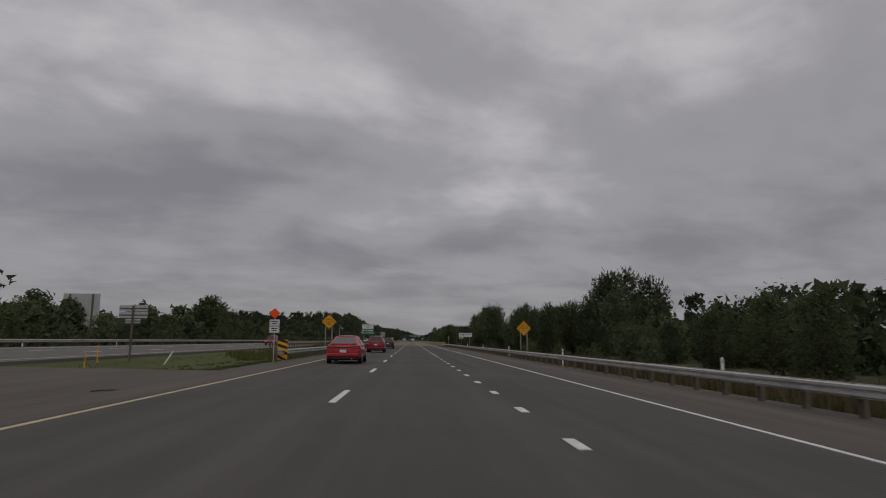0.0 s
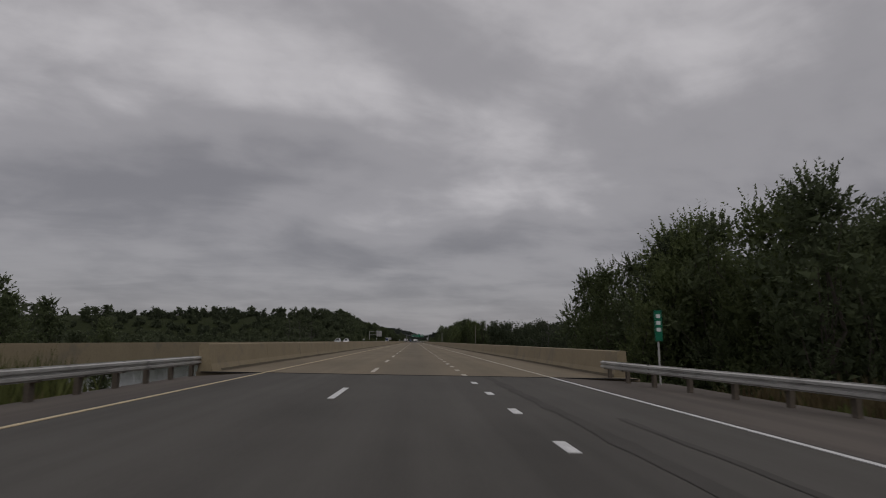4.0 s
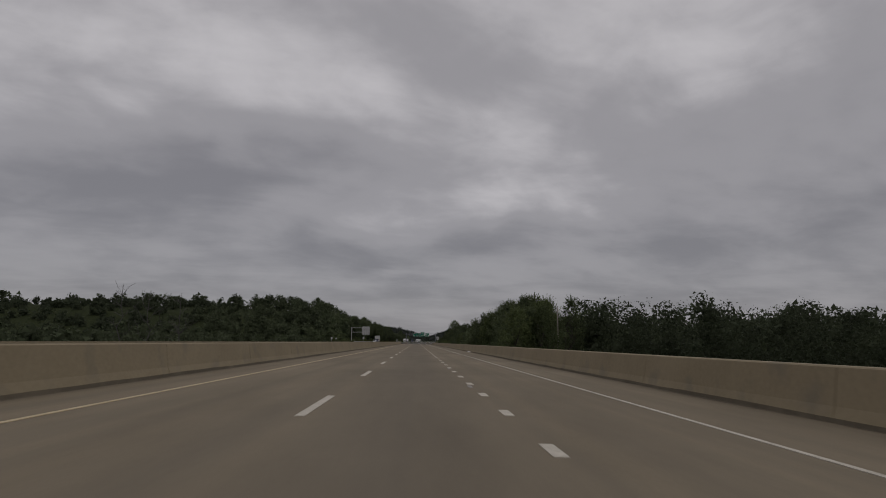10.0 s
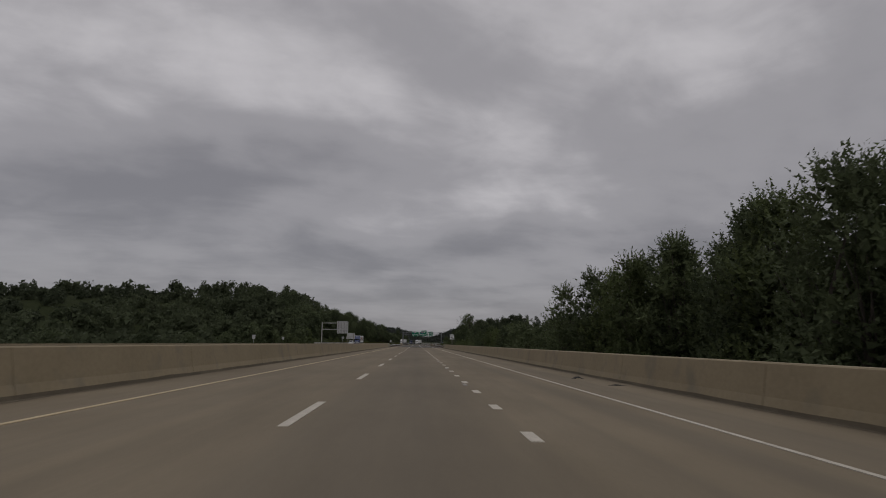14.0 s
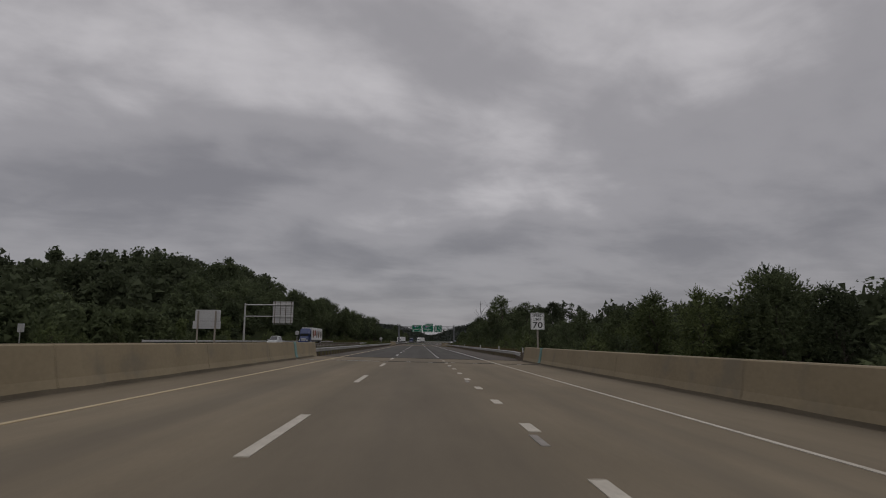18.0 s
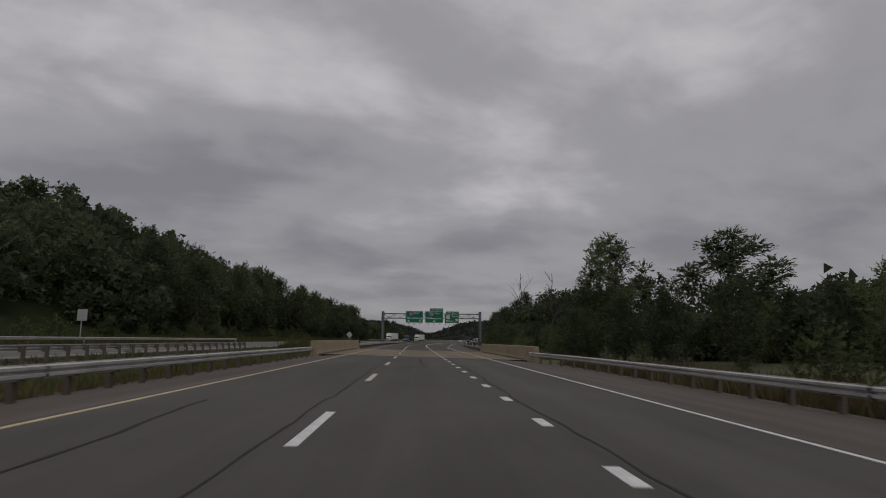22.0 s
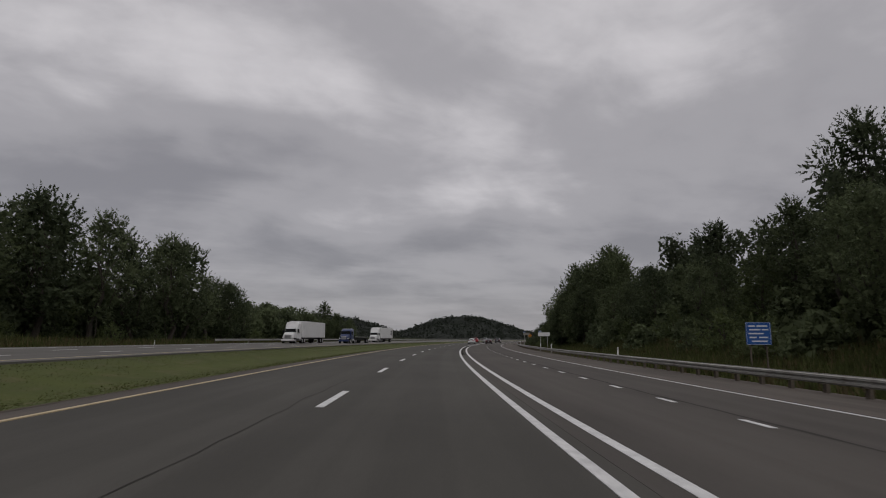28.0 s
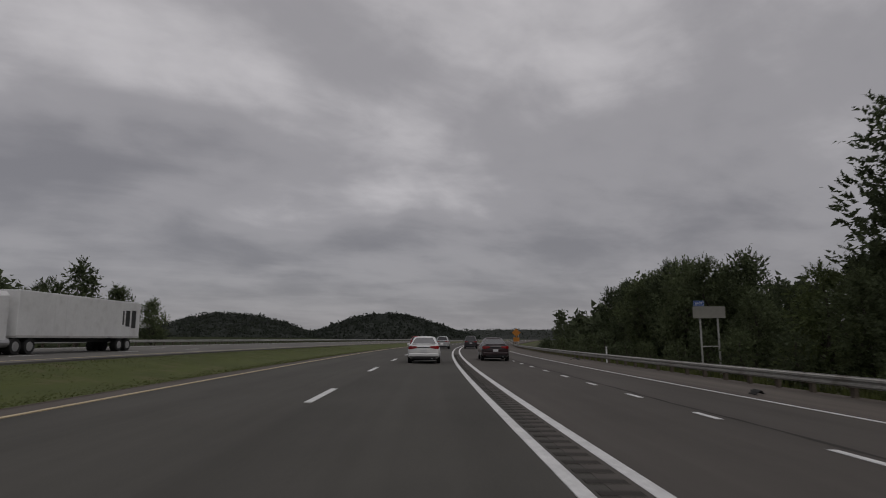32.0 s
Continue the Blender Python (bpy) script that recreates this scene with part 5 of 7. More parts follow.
# large sign seen from behind, past the median
back = thing("road_sign", spot(86, -46.2, 0), "large bare aluminium sign seen from behind on two posts", "road sign")
part("panel", slab(round_rect(5.0, 4.7, 0.1, 0, 5.3), 0, 0.04), SIGN_BACK, back)
for x in (-1.55, 1.55):
    sign_post(back, x, -1.0, 7.6, y=-0.08, material=POST_STEEL, w=0.12)
for z in (3.6, 4.7, 5.8, 6.9):
    part("rail", box(-2.4, 2.4, -0.04, 0, z - 0.05, z + 0.05), SIGN_BACK, back)
route = thing("road_sign", spot(42, -19.2, 0), "grey sign panels seen from behind on one post", "road sign")
for z0, z1, w in ((3.2, 3.62, 1.9), (2.75, 3.17, 1.9), (2.4, 2.7, 1.0)):
    p = part("panel", slab(round_rect(w, z1 - z0, 0.04, 0, (z0 + z1) / 2), 0, 0.02), SIGN_BACK, route)
    part("stiffener", box(-w / 2, w / 2, -0.03, 0, (z0 + z1) / 2 - 0.03, (z0 + z1) / 2 + 0.03), POST_STEEL, p)
sign_post(route, 0, -0.8, 3.6, y=-0.06, material=POST_STEEL, w=0.07)

# the river's name over a green plate
bridge_sign = thing("bridge_sign", spot(132.8, -9.9, 0), "white river sign over a green memorial bridge sign on two posts", "road sign")
p = panel(bridge_sign, 2.5, 1.0, 0.05, 4.25, SIGN_WHITE, SIGN_BLACK, border=0.025)
letters("Susquehanna", 0.36, 0.05, 4.42, -0.004, SIGN_BLACK, p, width=1.95)
letters("RIVER", 0.24, 0.05, 4.03, -0.004, SIGN_BLACK, p, width=0.75)
p = panel(bridge_sign, 2.95, 1.08, 0, 3.16, GREEN, SIGN_WHITE, border=0.03)
bars([(-1.2, -0.75, 3.4, 0.24), (-0.6, -0.42, 3.4, 0.24), (-0.28, -0.08, 3.4, 0.24), (0.08, 1.2, 3.4, 0.24)], p, SIGN_WHITE, -0.004)
letters("Memorial Bridge", 0.36, 0, 2.94, -0.004, SIGN_WHITE, p, width=2.6)
for x in (-0.75, 0.75):
    sign_post(bridge_sign, x, -0.9, 4.0, material=WOOD_POST, w=0.075)

county = thing("county_sign", spot(139.3, 12.15, 0), "white county line sign on two posts before the bridge", "road sign")
p = panel(county, 3.05, 0.95, 0, 2.6, SIGN_WHITE, SIGN_BLACK, border=0.02)
letters("Northumberland", 0.34, 0, 2.75, -0.004, SIGN_BLACK, p, width=2.75)
letters("COUNTY LINE", 0.22, 0.05, 2.38, -0.004, SIGN_BLACK, p, width=1.6)
p = panel(county, 0.95, 0.3, -1.0, 1.95, SIGN_WHITE, SIGN_BLACK, r=0.03, border=0.012)
bars([(-1.35, -0.65, 2.0, 0.07), (-1.2, -0.8, 1.88, 0.05)], p, SIGN_BLACK, -0.004)
for x in (-0.95, 0.95):
    sign_post(county, x, -1.3, 2.4, material=WOOD_POST, w=0.06)

CABINET = mat("cabinet_grey", (0.2, 0.195, 0.175), (0.29, 0.283, 0.255), rough=0.6, grain=6)
# weather station: a cabinet, a mast and a tilted solar panel
station = thing("solar_station", spot(123.9, -15.2, 0), "grey equipment cabinet with a mast and tilted solar panel", "solar station")
cab = part("cabinet", box(-0.44, 0.36, -0.3, 0.3, 0.85, 1.98, 0.03), CABINET, station)
part("cap", box(-0.48, 0.4, -0.34, 0.34, 1.98, 2.04, 0.015), CABINET, cab)
part("door", box(-0.38, 0.3, -0.322, -0.3, 0.92, 1.9, 0.01), CABINET, cab)
part("handle", box(0.2, 0.24, -0.345, -0.32, 1.35, 1.5, 0.006), STEEL, cab)
part("notice", box(-0.24, 0.0, -0.328, -0.322, 1.5, 1.74), SIGN_WHITE, cab)
part("base", box(-0.42, 0.34, -0.28, 0.28, -0.8, 0.85, 0.03), CABINET, station)
part("mast", rod((0.28, 0.4, -0.6), (0.28, 0.4, 4.35), 0.06), STEEL, station)
sp = part("solar_panel", box(-0.45, 0.45, -0.32, 0.32, -0.02, 0.02, 0.01), SIGN_BLACK, station)
sp.matrix_basis = pose(0.42, 0.3, 4.15, 18, 50, 0)
for i in range(4):
    part("cell_line", box(-0.43, 0.43, -0.2 + 0.13 * i, -0.19 + 0.13 * i, 0.02, 0.024), GALVANISED, sp)
part("arm", rod((0.28, 0.4, 3.6), (0.75, 0.4, 3.75), 0.03), STEEL, station)
part("sensor", box(0.7, 0.95, 0.3, 0.5, 3.65, 3.8, 0.02), SIGN_WHITE, station)

mile = thing("mile_marker", spot(151.2, 9.0, 0), "narrow green mile marker on a post by the bridge", "mile marker")
p = panel(mile, 0.3, 1.15, 0, 1.85, GREEN, SIGN_WHITE, r=0.03, margin=0.01, border=0.012)
bars([(-0.08, 0.08, 2.2, 0.14), (-0.08, 0.08, 1.95, 0.14), (-0.08, 0.08, 1.7, 0.14)], p, SIGN_WHITE, -0.004)
sign_post(mile, 0, -0.8, 2.3, w=0.03)

# speed limit
limit = thing("speed_limit_sign", spot(616.8, 11.25, 0), "white rectangular speed limit sign on a wooden post", "road sign")
p = panel(limit, 1.28, 1.55, 0, 3.2, SIGN_WHITE, SIGN_BLACK, r=0.07, margin=0.03, border=0.03)
letters("SPEED", 0.33, 0, 3.72, -0.004, SIGN_BLACK, p, width=0.98)
letters("LIMIT", 0.33, 0, 3.37, -0.004, SIGN_BLACK, p, width=0.76)
letters("70", 0.78, 0, 2.82, -0.004, SIGN_BLACK, p, width=0.92)
sign_post(limit, 0, -1.0, 3.9, material=WOOD_POST, w=0.08)
part("cap", box(-0.1, 0.1, 0.03, 0.15, 3.98, 4.06), STEEL, limit)

# bare backs of signs for the other direction
far_back = thing("road_sign", spot(621.3, -20.7, 0), "pair of tan-grey sign panels seen from behind", "road sign")
for x0, x1, z0, z1 in ((-1.15, 1.3, 3.2, 4.3), (-1.35, 1.35, 2.45, 3.18)):
    p = part("panel", slab(round_rect(x1 - x0, z1 - z0, 0.05, (x0 + x1) / 2, (z0 + z1) / 2), 0, 0.03), SIGN_BACK, far_back)
    for z in (z0 + 0.25, z1 - 0.25):
        part("rail", box(x0, x1, -0.03, 0, z - 0.03, z + 0.03), SIGN_BACK, p)
for x in (-0.85, 0.85):
    sign_post(far_back, x, -0.6, 4.2, y=-0.07, material=WOOD_POST, w=0.08)

cant = thing("cantilever_sign", spot(720, -38, 0), "cantilever sign over the opposite road seen from behind", "sign gantry")
part("pole", rod((-7.2, 0, 0.2), (-7.2, 0, 11.0), 0.28, 0.2, 12), STEEL, cant)
for z in (10.6, 7.6):
    part("arm", rod((-7.2, 0, z), (5.2, 0, z), 0.14, 0.12, 8), STEEL, cant)
p = part("panel", slab(round_rect(5.3, 5.6, 0.1, 2.6, 8.7), 0.15, 0.2), SIGN_BACK, cant)
for x in (0.5, 1.9, 3.3, 4.7):
    part("beam", box(x - 0.07, x + 0.07, 0.03, 0.15, 5.9, 11.5), POST_STEEL, p)
for k in range(11):
    part("seam", box(-0.05, 5.25, 0.135, 0.15, 6.05 + 0.52 * k, 6.08 + 0.52 * k), POST_STEEL, p)
part("catwalk", box(0.2, 5.0, -0.2, 0.3, 5.6, 5.7), STEEL, cant)

small = thing("road_sign", spot(768, -41, 0), "small square sign seen from behind at the woods", "road sign")
part("panel", slab(round_rect(1.2, 1.4, 0.05, 0, 4.0), 0, 0.02), SIGN_BACK, small)
sign_post(small, 0, -0.5, 4.5, y=-0.06, w=0.06)
dia = thing("road_sign", spot(855, -19, -1.0), "grey diamond sign seen from behind on two posts", "road sign")
part("panel", slab([(0, 4.4), (-0.85, 3.55), (0, 2.7), (0.85, 3.55)], 0, 0.02), SIGN_BACK, dia)
for x in (-0.3, 0.3):
    sign_post(dia, x, -0.6, 3.9, y=-0.06, w=0.05)


# ---- the sign gantry ----
def shield(root, kind, num, x, z, w):
    """A route shield: the interstate's blue with a red crown, or a keystone."""
    if kind == "keystone":
        pts = [(-0.42, 0.5), (0.42, 0.5), (0.42, 0.38), (0.5, 0.36), (0.42, -0.5), (-0.42, -0.5), (-0.5, 0.36), (-0.42, 0.38)]
        o = part("shield", slab([(x + a * w, z + b * w) for a, b in pts], -0.012, -0.002), SIGN_WHITE, root)
        letters(num, w * 0.52, x, z - 0.02, -0.013, SIGN_BLACK, o, width=w * 0.72)
        return
    crown = [(-0.47, 0.44), (-0.25, 0.49), (0, 0.42), (0.25, 0.49), (0.47, 0.44), (0.5, 0.22), (-0.5, 0.22)]
    body = [(-0.5, 0.22), (0.5, 0.22), (0.5, -0.02), (0.4, -0.26), (0.2, -0.42), (0, -0.5), (-0.2, -0.42), (-0.4, -0.26), (-0.5, -0.02)]
    rim = [(-0.51, 0.47), (-0.25, 0.53), (0, 0.46), (0.25, 0.53), (0.51, 0.47), (0.545, 0.2), (0.545, -0.04), (0.43, -0.3), (0.22, -0.46), (0, -0.55),
           (-0.22, -0.46), (-0.43, -0.3), (-0.545, -0.04), (-0.545, 0.2)]
    k = 1.15 if len(num) > 2 else 1.0
    o = part("shield", slab([(x + a * w * k, z + b * w) for a, b in rim], -0.008, -0.002), SIGN_WHITE, root)
    part("shield_field", slab([(x + a * w * k, z + b * w) for a, b in body], -0.014, -0.009), SIGN_BLUE, o)
    part("shield_crown", slab([(x + a * w * k, z + b * w) for a, b in crown], -0.014, -0.009), SIGN_RED, o)
    letters(num, w * 0.56, x, z - 0.08 * w, -0.017, SIGN_WHITE, o, width=w * (0.62 if len(num) == 2 else 0.85))


def arrow(root, x, z, size, turn):
    pts = [(-0.09, 0.5), (0.09, 0.5), (0.13, -0.05), (0.5, 0.12), (0.5, 0.0), (0, -0.5), (-0.5, 0.0), (-0.5, 0.12), (-0.13, -0.05)]
    o = part("arrow", slab([(a * size, b * size) for a, b in pts], -0.01, -0.002), SIGN_WHITE, root)
    o.matrix_basis = pose(x, 0, z, 0, turn, 0)


gantry = thing("sign_gantry", spot(863.4, 0, 0), "grey steel truss gantry over the road with round posts", "sign gantry")
GL, GR, GTOP = -10.95, 16.5, 9.0
for x in (GL, GR):
    for y, top in ((-0.9, GTOP + 0.15), (0.9, GTOP + 0.1)):
        pole = part("pole", rod((x, y * 1.35, -0.8), (x, y, top), 0.36, 0.33, 16), GANTRY, gantry, smooth=False)
        part("cap", rod((x, y, top), (x, y, top + 0.08), 0.37, 0.37, 16), GANTRY, pole)
    for z0, z1 in ((1.2, 4.2), (4.2, 1.2), (4.2, 7.0)):
        part("brace", rod((x, -1.2, z0), (x, 1.1, z1), 0.07), GANTRY, gantry)
    part("shelf", box(x - 0.5, x + 0.5, -1.1, 1.1, 7.1, 7.25), GANTRY, gantry)
for y in (-0.75, 0.75):
    for z in (7.36, 8.62):
        part("chord", rod((GL + 0.2, y, z), (GR - 0.2, y, z), 0.11, 0.11, 10), GANTRY, gantry)
N = 18
for i in range(N):
    x0, x1 = GL + 0.3 + (GR - GL - 0.6) * i / N, GL + 0.3 + (GR - GL - 0.6) * (i + 1) / N
    for y in (-0.75, 0.75):
        part("diagonal", rod((x0, y, 7.36 if i % 2 else 8.62), (x1, y, 8.62 if i % 2 else 7.36), 0.045, 0.045, 6), GANTRY, gantry)
        part("upright", rod((x0, y, 7.36), (x0, y, 8.62), 0.04, 0.04, 6), GANTRY, gantry)
    part("cross_brace", rod((x0, -0.75, 7.36), (x1, 0.75, 7.36), 0.035, 0.035, 6), GANTRY, gantry)
    part("cross_brace", rod((x0, -0.75, 8.62), (x1, 0.75, 8.62), 0.035, 0.035, 6), GANTRY, gantry)


def guide_sign(x0, x1, z0, z1, label, lamps, tab=None):
    root = thing("guide_sign", spot(862.3, (x0 + x1) / 2, 0), label, "guide sign", "gantry signs")
    w, cx = x1 - x0, 0.0
    p = panel(root, w, z1 - z0, 0, (z0 + z1) / 2, GREEN, SIGN_WHITE, r=0.25, margin=0.06, border=0.06)
    for x in (-w * 0.3, w * 0.3):
        part("hanger", box(x - 0.06, x + 0.06, 0.03, 0.3, z0 - 0.15, z1 + 0.1), GANTRY, root)
    if tab:
        t0, t1, u0, u1, words = tab
        q = panel(root, t1 - t0, u1 - u0, (t0 + t1) / 2, (u0 + u1) / 2, GREEN, SIGN_WHITE, r=0.12, margin=0.04, border=0.05)
        letters("EXIT", 0.36, t0 + (t1 - t0) * 0.24, (u0 + u1) / 2, -0.006, SIGN_WHITE, q, width=0.9)
        letters(words, 0.5, t0 + (t1 - t0) * 0.66, (u0 + u1) / 2, -0.006, SIGN_WHITE, q, width=1.55)
    for x in lamps:
        lamp = part("sign_lamp", box(x - 0.16, x + 0.16, -0.6, -0.2, z0 - 0.42, z0 - 0.26, 0.03), POST_STEEL, root)
        part("lamp_arm", box(x - 0.04, x + 0.04, -0.45, 0.1, z0 - 0.27, z0 - 0.12), GANTRY, lamp)
        part("lamp_foot", box(x - 0.2, x + 0.2, -0.55, -0.3, z0 - 0.46, z0 - 0.42), SIGN_BLACK, lamp)
    return p


p = guide_sign(-4.43, 0.4, 6.1, 9.33, "green overhead guide sign for the eastbound lanes", (-1.6, 0.0, 1.6))
shield(p, "interstate", "80", -0.82, 8.55, 0.95)
letters("E", 0.62, 0.18, 8.75, -0.006, SIGN_WHITE, p, width=0.36)
letters("AST", 0.5, 0.93, 8.72, -0.006, SIGN_WHITE, p, width=0.98)
letters("Bloomsburg", 0.78, 0.05, 7.38, -0.006, SIGN_WHITE, p, width=4.1, spacing=1.12)
for x in (-1.6, 1.6):
    arrow(p, x, 6.62, 0.68, 0)
p = guide_sign(1.01, 6.09, 6.07, 9.32, "green overhead guide sign for the westbound freeway exit", (-1.65, 0.0, 1.65), (-1.21, 2.54, 9.36, 10.14, "212 B"))
shield(p, "interstate", "180", -0.88, 8.5, 0.98)
letters("W", 0.62, 0.27, 8.72, -0.006, SIGN_WHITE, p, width=0.5)
letters("EST", 0.5, 1.05, 8.69, -0.006, SIGN_WHITE, p, width=0.94)
letters("Williamsport", 0.78, 0.0, 7.35, -0.006, SIGN_WHITE, p, width=4.3, spacing=1.12)
arrow(p, 0, 6.58, 0.68, 0)
p = guide_sign(6.55, 10.53, 6.05, 8.5, "green overhead exit sign for the southbound state road", (-1.8, -0.6, 0.5, 1.8), (-1.66, 2.0, 8.53, 9.3, "212 A"))
shield(p, "keystone", "147", -1.05, 7.7, 1.05)
letters("S", 0.54, 0.15, 7.92, -0.006, SIGN_WHITE, p, width=0.34)
letters("OUTH", 0.45, 1.06, 7.89, -0.006, SIGN_WHITE, p, width=1.25)
letters("Milton", 0.66, -0.5, 6.62, -0.006, SIGN_WHITE, p, width=2.1, spacing=1.12)
arrow(p, 1.35, 6.85, 0.98, 215)

# blue service sign on the bank, and the two plain white boards past it
blue = thing("information_sign", spot(916.2, 16.3, 0), "small blue information sign with white lines on two posts", "road sign")
p = panel(blue, 1.25, 1.12, 0, 1.55, SIGN_BLUE, SIGN_WHITE, r=0.05, margin=0.02, border=0.02)
bars([(-0.5, -0.15, 1.92, 0.07), (-0.08, 0.46, 1.92, 0.07), (-0.46, 0.1, 1.74, 0.07), (0.18, 0.5, 1.74, 0.07), (-0.5, 0.25, 1.55, 0.07), (-0.46, -0.1, 1.36, 0.07), (0.0, 0.46, 1.36, 0.07), (-0.35, 0.42, 1.17, 0.07)], p, SIGN_WHITE, -0.004)
for x in (-0.4, 0.4):
    sign_post(blue, x, -1.0, 1.6, w=0.035, material=POST_STEEL)
board = thing("blank_board", spot(986, 14.9, 0), "plain white board under a small blue westbound tab", "road sign")
panel(board, 1.9, 0.6, 0, 2.05, SIGN_WHITE, None, r=0.04)
p = panel(board, 0.5, 0.26, -0.65, 2.5, SIGN_BLUE, SIGN_WHITE, r=0.03, margin=0.01, border=0.015)
letters("WEST", 0.17, -0.65, 2.5, -0.004, SIGN_WHITE, p, width=0.38)
for x in (-0.55, 0.55):
    sign_post(board, x, -1.0, 1.9, w=0.045)
frame_ = thing("blank_board", spot(1046, 14.7, 0), "pale grey board with a blue eastbound tab on a tall frame", "road sign")
panel(frame_, 1.65, 0.6, 0, 2.6, CABINET, None, r=0.04)
p = panel(frame_, 0.55, 0.28, -0.5, 3.05, SIGN_BLUE, SIGN_WHITE, r=0.03, margin=0.01, border=0.015)
letters("EAST", 0.18, -0.5, 3.05, -0.004, SIGN_WHITE, p, width=0.4)
for x in (-0.45, 0.45):
    sign_post(frame_, x, -1.0, 2.5, w=0.04, material=STEEL)
part("tie_bar", box(-0.45, 0.45, 0.07, 0.11, 0.85, 0.91), STEEL, frame_)
orange = thing("work_sign", spot(1150, 13.0, 0), "large orange work sign by the exit lanes", "road sign", "work signs")
part("panel", slab([(0, 3.6), (-0.95, 2.65), (0, 1.7), (0.95, 2.65)], 0, 0.03), DULL_ORANGE, orange)
part("plate", slab(round_rect(1.3, 0.9, 0.05, 0, 1.15), 0, 0.03), DULL_ORANGE, orange)
for x in (-0.5, 0.5):
    sign_post(orange, x, -1.0, 2.6, w=0.05)

# delineators along the rails, and a tall slim pole over the river wall
def delineator(s, d, z, lean=0.0):
    root = thing("delineator", spot(s, d, z) @ pose(0, 0, 0, 0, lean, 0), "thin white plastic delineator post behind the guardrail", "delineator", "delineators")
    part("post", slab(round_rect(0.11, 1.25, 0.04, 0, 0.62), 0, 0.03), SIGN_WHITE, root)
    part("reflector", box(-0.04, 0.04, -0.006, 0, 1.05, 1.18), SIGN_BACK, root)


for s, d, lean in ((20, 10.2, 0), (42, 10.3, 0), (66, 10.4, 0), (90, 10.4, 0), (114, 10.3, 0), (136, 10.4, 0), (622, 10.8, -4), (640, 10.7, 0), (664, 10.7, 0), (700, 10.7, 0),
                   (800, 10.6, 0), (836, 12.8, 0), (877, 13.1, -7), (930, 13.1, 0), (962, 13.1, 0), (974, 13.1, 0), (1010, 13.0, 0), (1060, 13.1, 0)):
    delineator(s, d, right_z(s, d) - 0.12, lean)
for s, d, lean in ((34.0, -18.0, 3), (38.0, -19.3, -2)):
    root = thing("marker_post", spot(s, d, ground_z(s, d) - 0.02) @ pose(0, 0, 0, 0, lean, 0), "thin yellow plastic marker post in the grass", "marker post", "marker posts")
    part("post", rod((0, 0, 0), (0, 0, 1.05), 0.035, 0.03, 8), SIGN_YELLOW, root)
    part("cap", rod((0, 0, 1.05), (0, 0, 1.12), 0.04, 0.02, 8), SIGN_YELLOW, root)
delineator(44.5, -18.0, ground_z(44.5, -18.0) - 0.05, 32)
drain = thing("drain_grate", spot(16.0, -8.0, surface(-8.0) + 0.004), "dark iron drain grate set in the shoulder", "drain")
part("frame", box(-0.3, 0.3, -0.2, 0.2, -0.02, 0.008, 0.004), OLD_SEAL, drain)
for i in range(7):
    part("slot", box(-0.25 + 0.075 * i, -0.21 + 0.075 * i, -0.16, 0.16, 0.0, 0.012), SEALANT, drain)
for s in (50, 58, 76, 700, 760, 815, 960, 990, 1030):
    delineator(s, -36.2, -0.1)
pole = thing("utility_pole", spot(449, 34, -8.7), "slim grey pole standing among the river trees", "pole")
part("shaft", rod((0, 0, 0), (0, 0, 18.4), 0.2, 0.13, 10), WOOD_POST, pole)
mast = thing("tower_mast", spot(1420, 120, 0), "thin distant mast against the sky", "mast")
part("shaft", rod((0, 0, -2), (0, 0, 30), 0.25, 0.12, 6), GANTRY, mast)

# finger joint at the end of the long bridge, with the steel covers on the parapets
joint = thing("expansion_joint", spot(599.75, 0, 0), "toothed steel expansion joint across the bridge deck", "expansion joint")
bed = part("bed", slab([(-7.7, 0.158), (8.1, -0.158), (8.1, -0.2), (-7.7, 0.12)], -0.35, 0.35), SEALANT, joint)
tooth = None
for k in range(100):
    x = -7.6 + 0.157 * k
    z = -0.02 * x
    if tooth is None:
        bm = bmesh.new()
        vs = [bm.verts.new(v) for v in ((-0.07, -0.3, 0.008), (0.07, -0.3, 0.008), (0.012, 0.26, 0.008), (-0.012, 0.26, 0.008))]
        bm.faces.new(vs)
        r = bmesh.ops.extrude_face_region(bm, geom=bm.faces[:])
        for v in r["geom"]:
            if isinstance(v, bmesh.types.BMVert):
                v.co.z -= 0.02
        bmesh.ops.recalc_face_normals(bm, faces=bm.faces)
        tooth = part("tooth", bm, STEEL, bed)
        dull_mesh = tooth.data.copy()
        dull_mesh.materials[0] = SEALANT
        tooth.matrix_basis = pose(x, 0, z)
    else:
        o = share("tooth", tooth, bed, pose(x, 0, z))
        if x > -2.2 and k % 9 > 1:
            o.data = dull_mesh
TEAL = mat("weathered_teal_plate", (0.10, 0.20, 0.19), (0.17, 0.29, 0.27), rough=0.6)
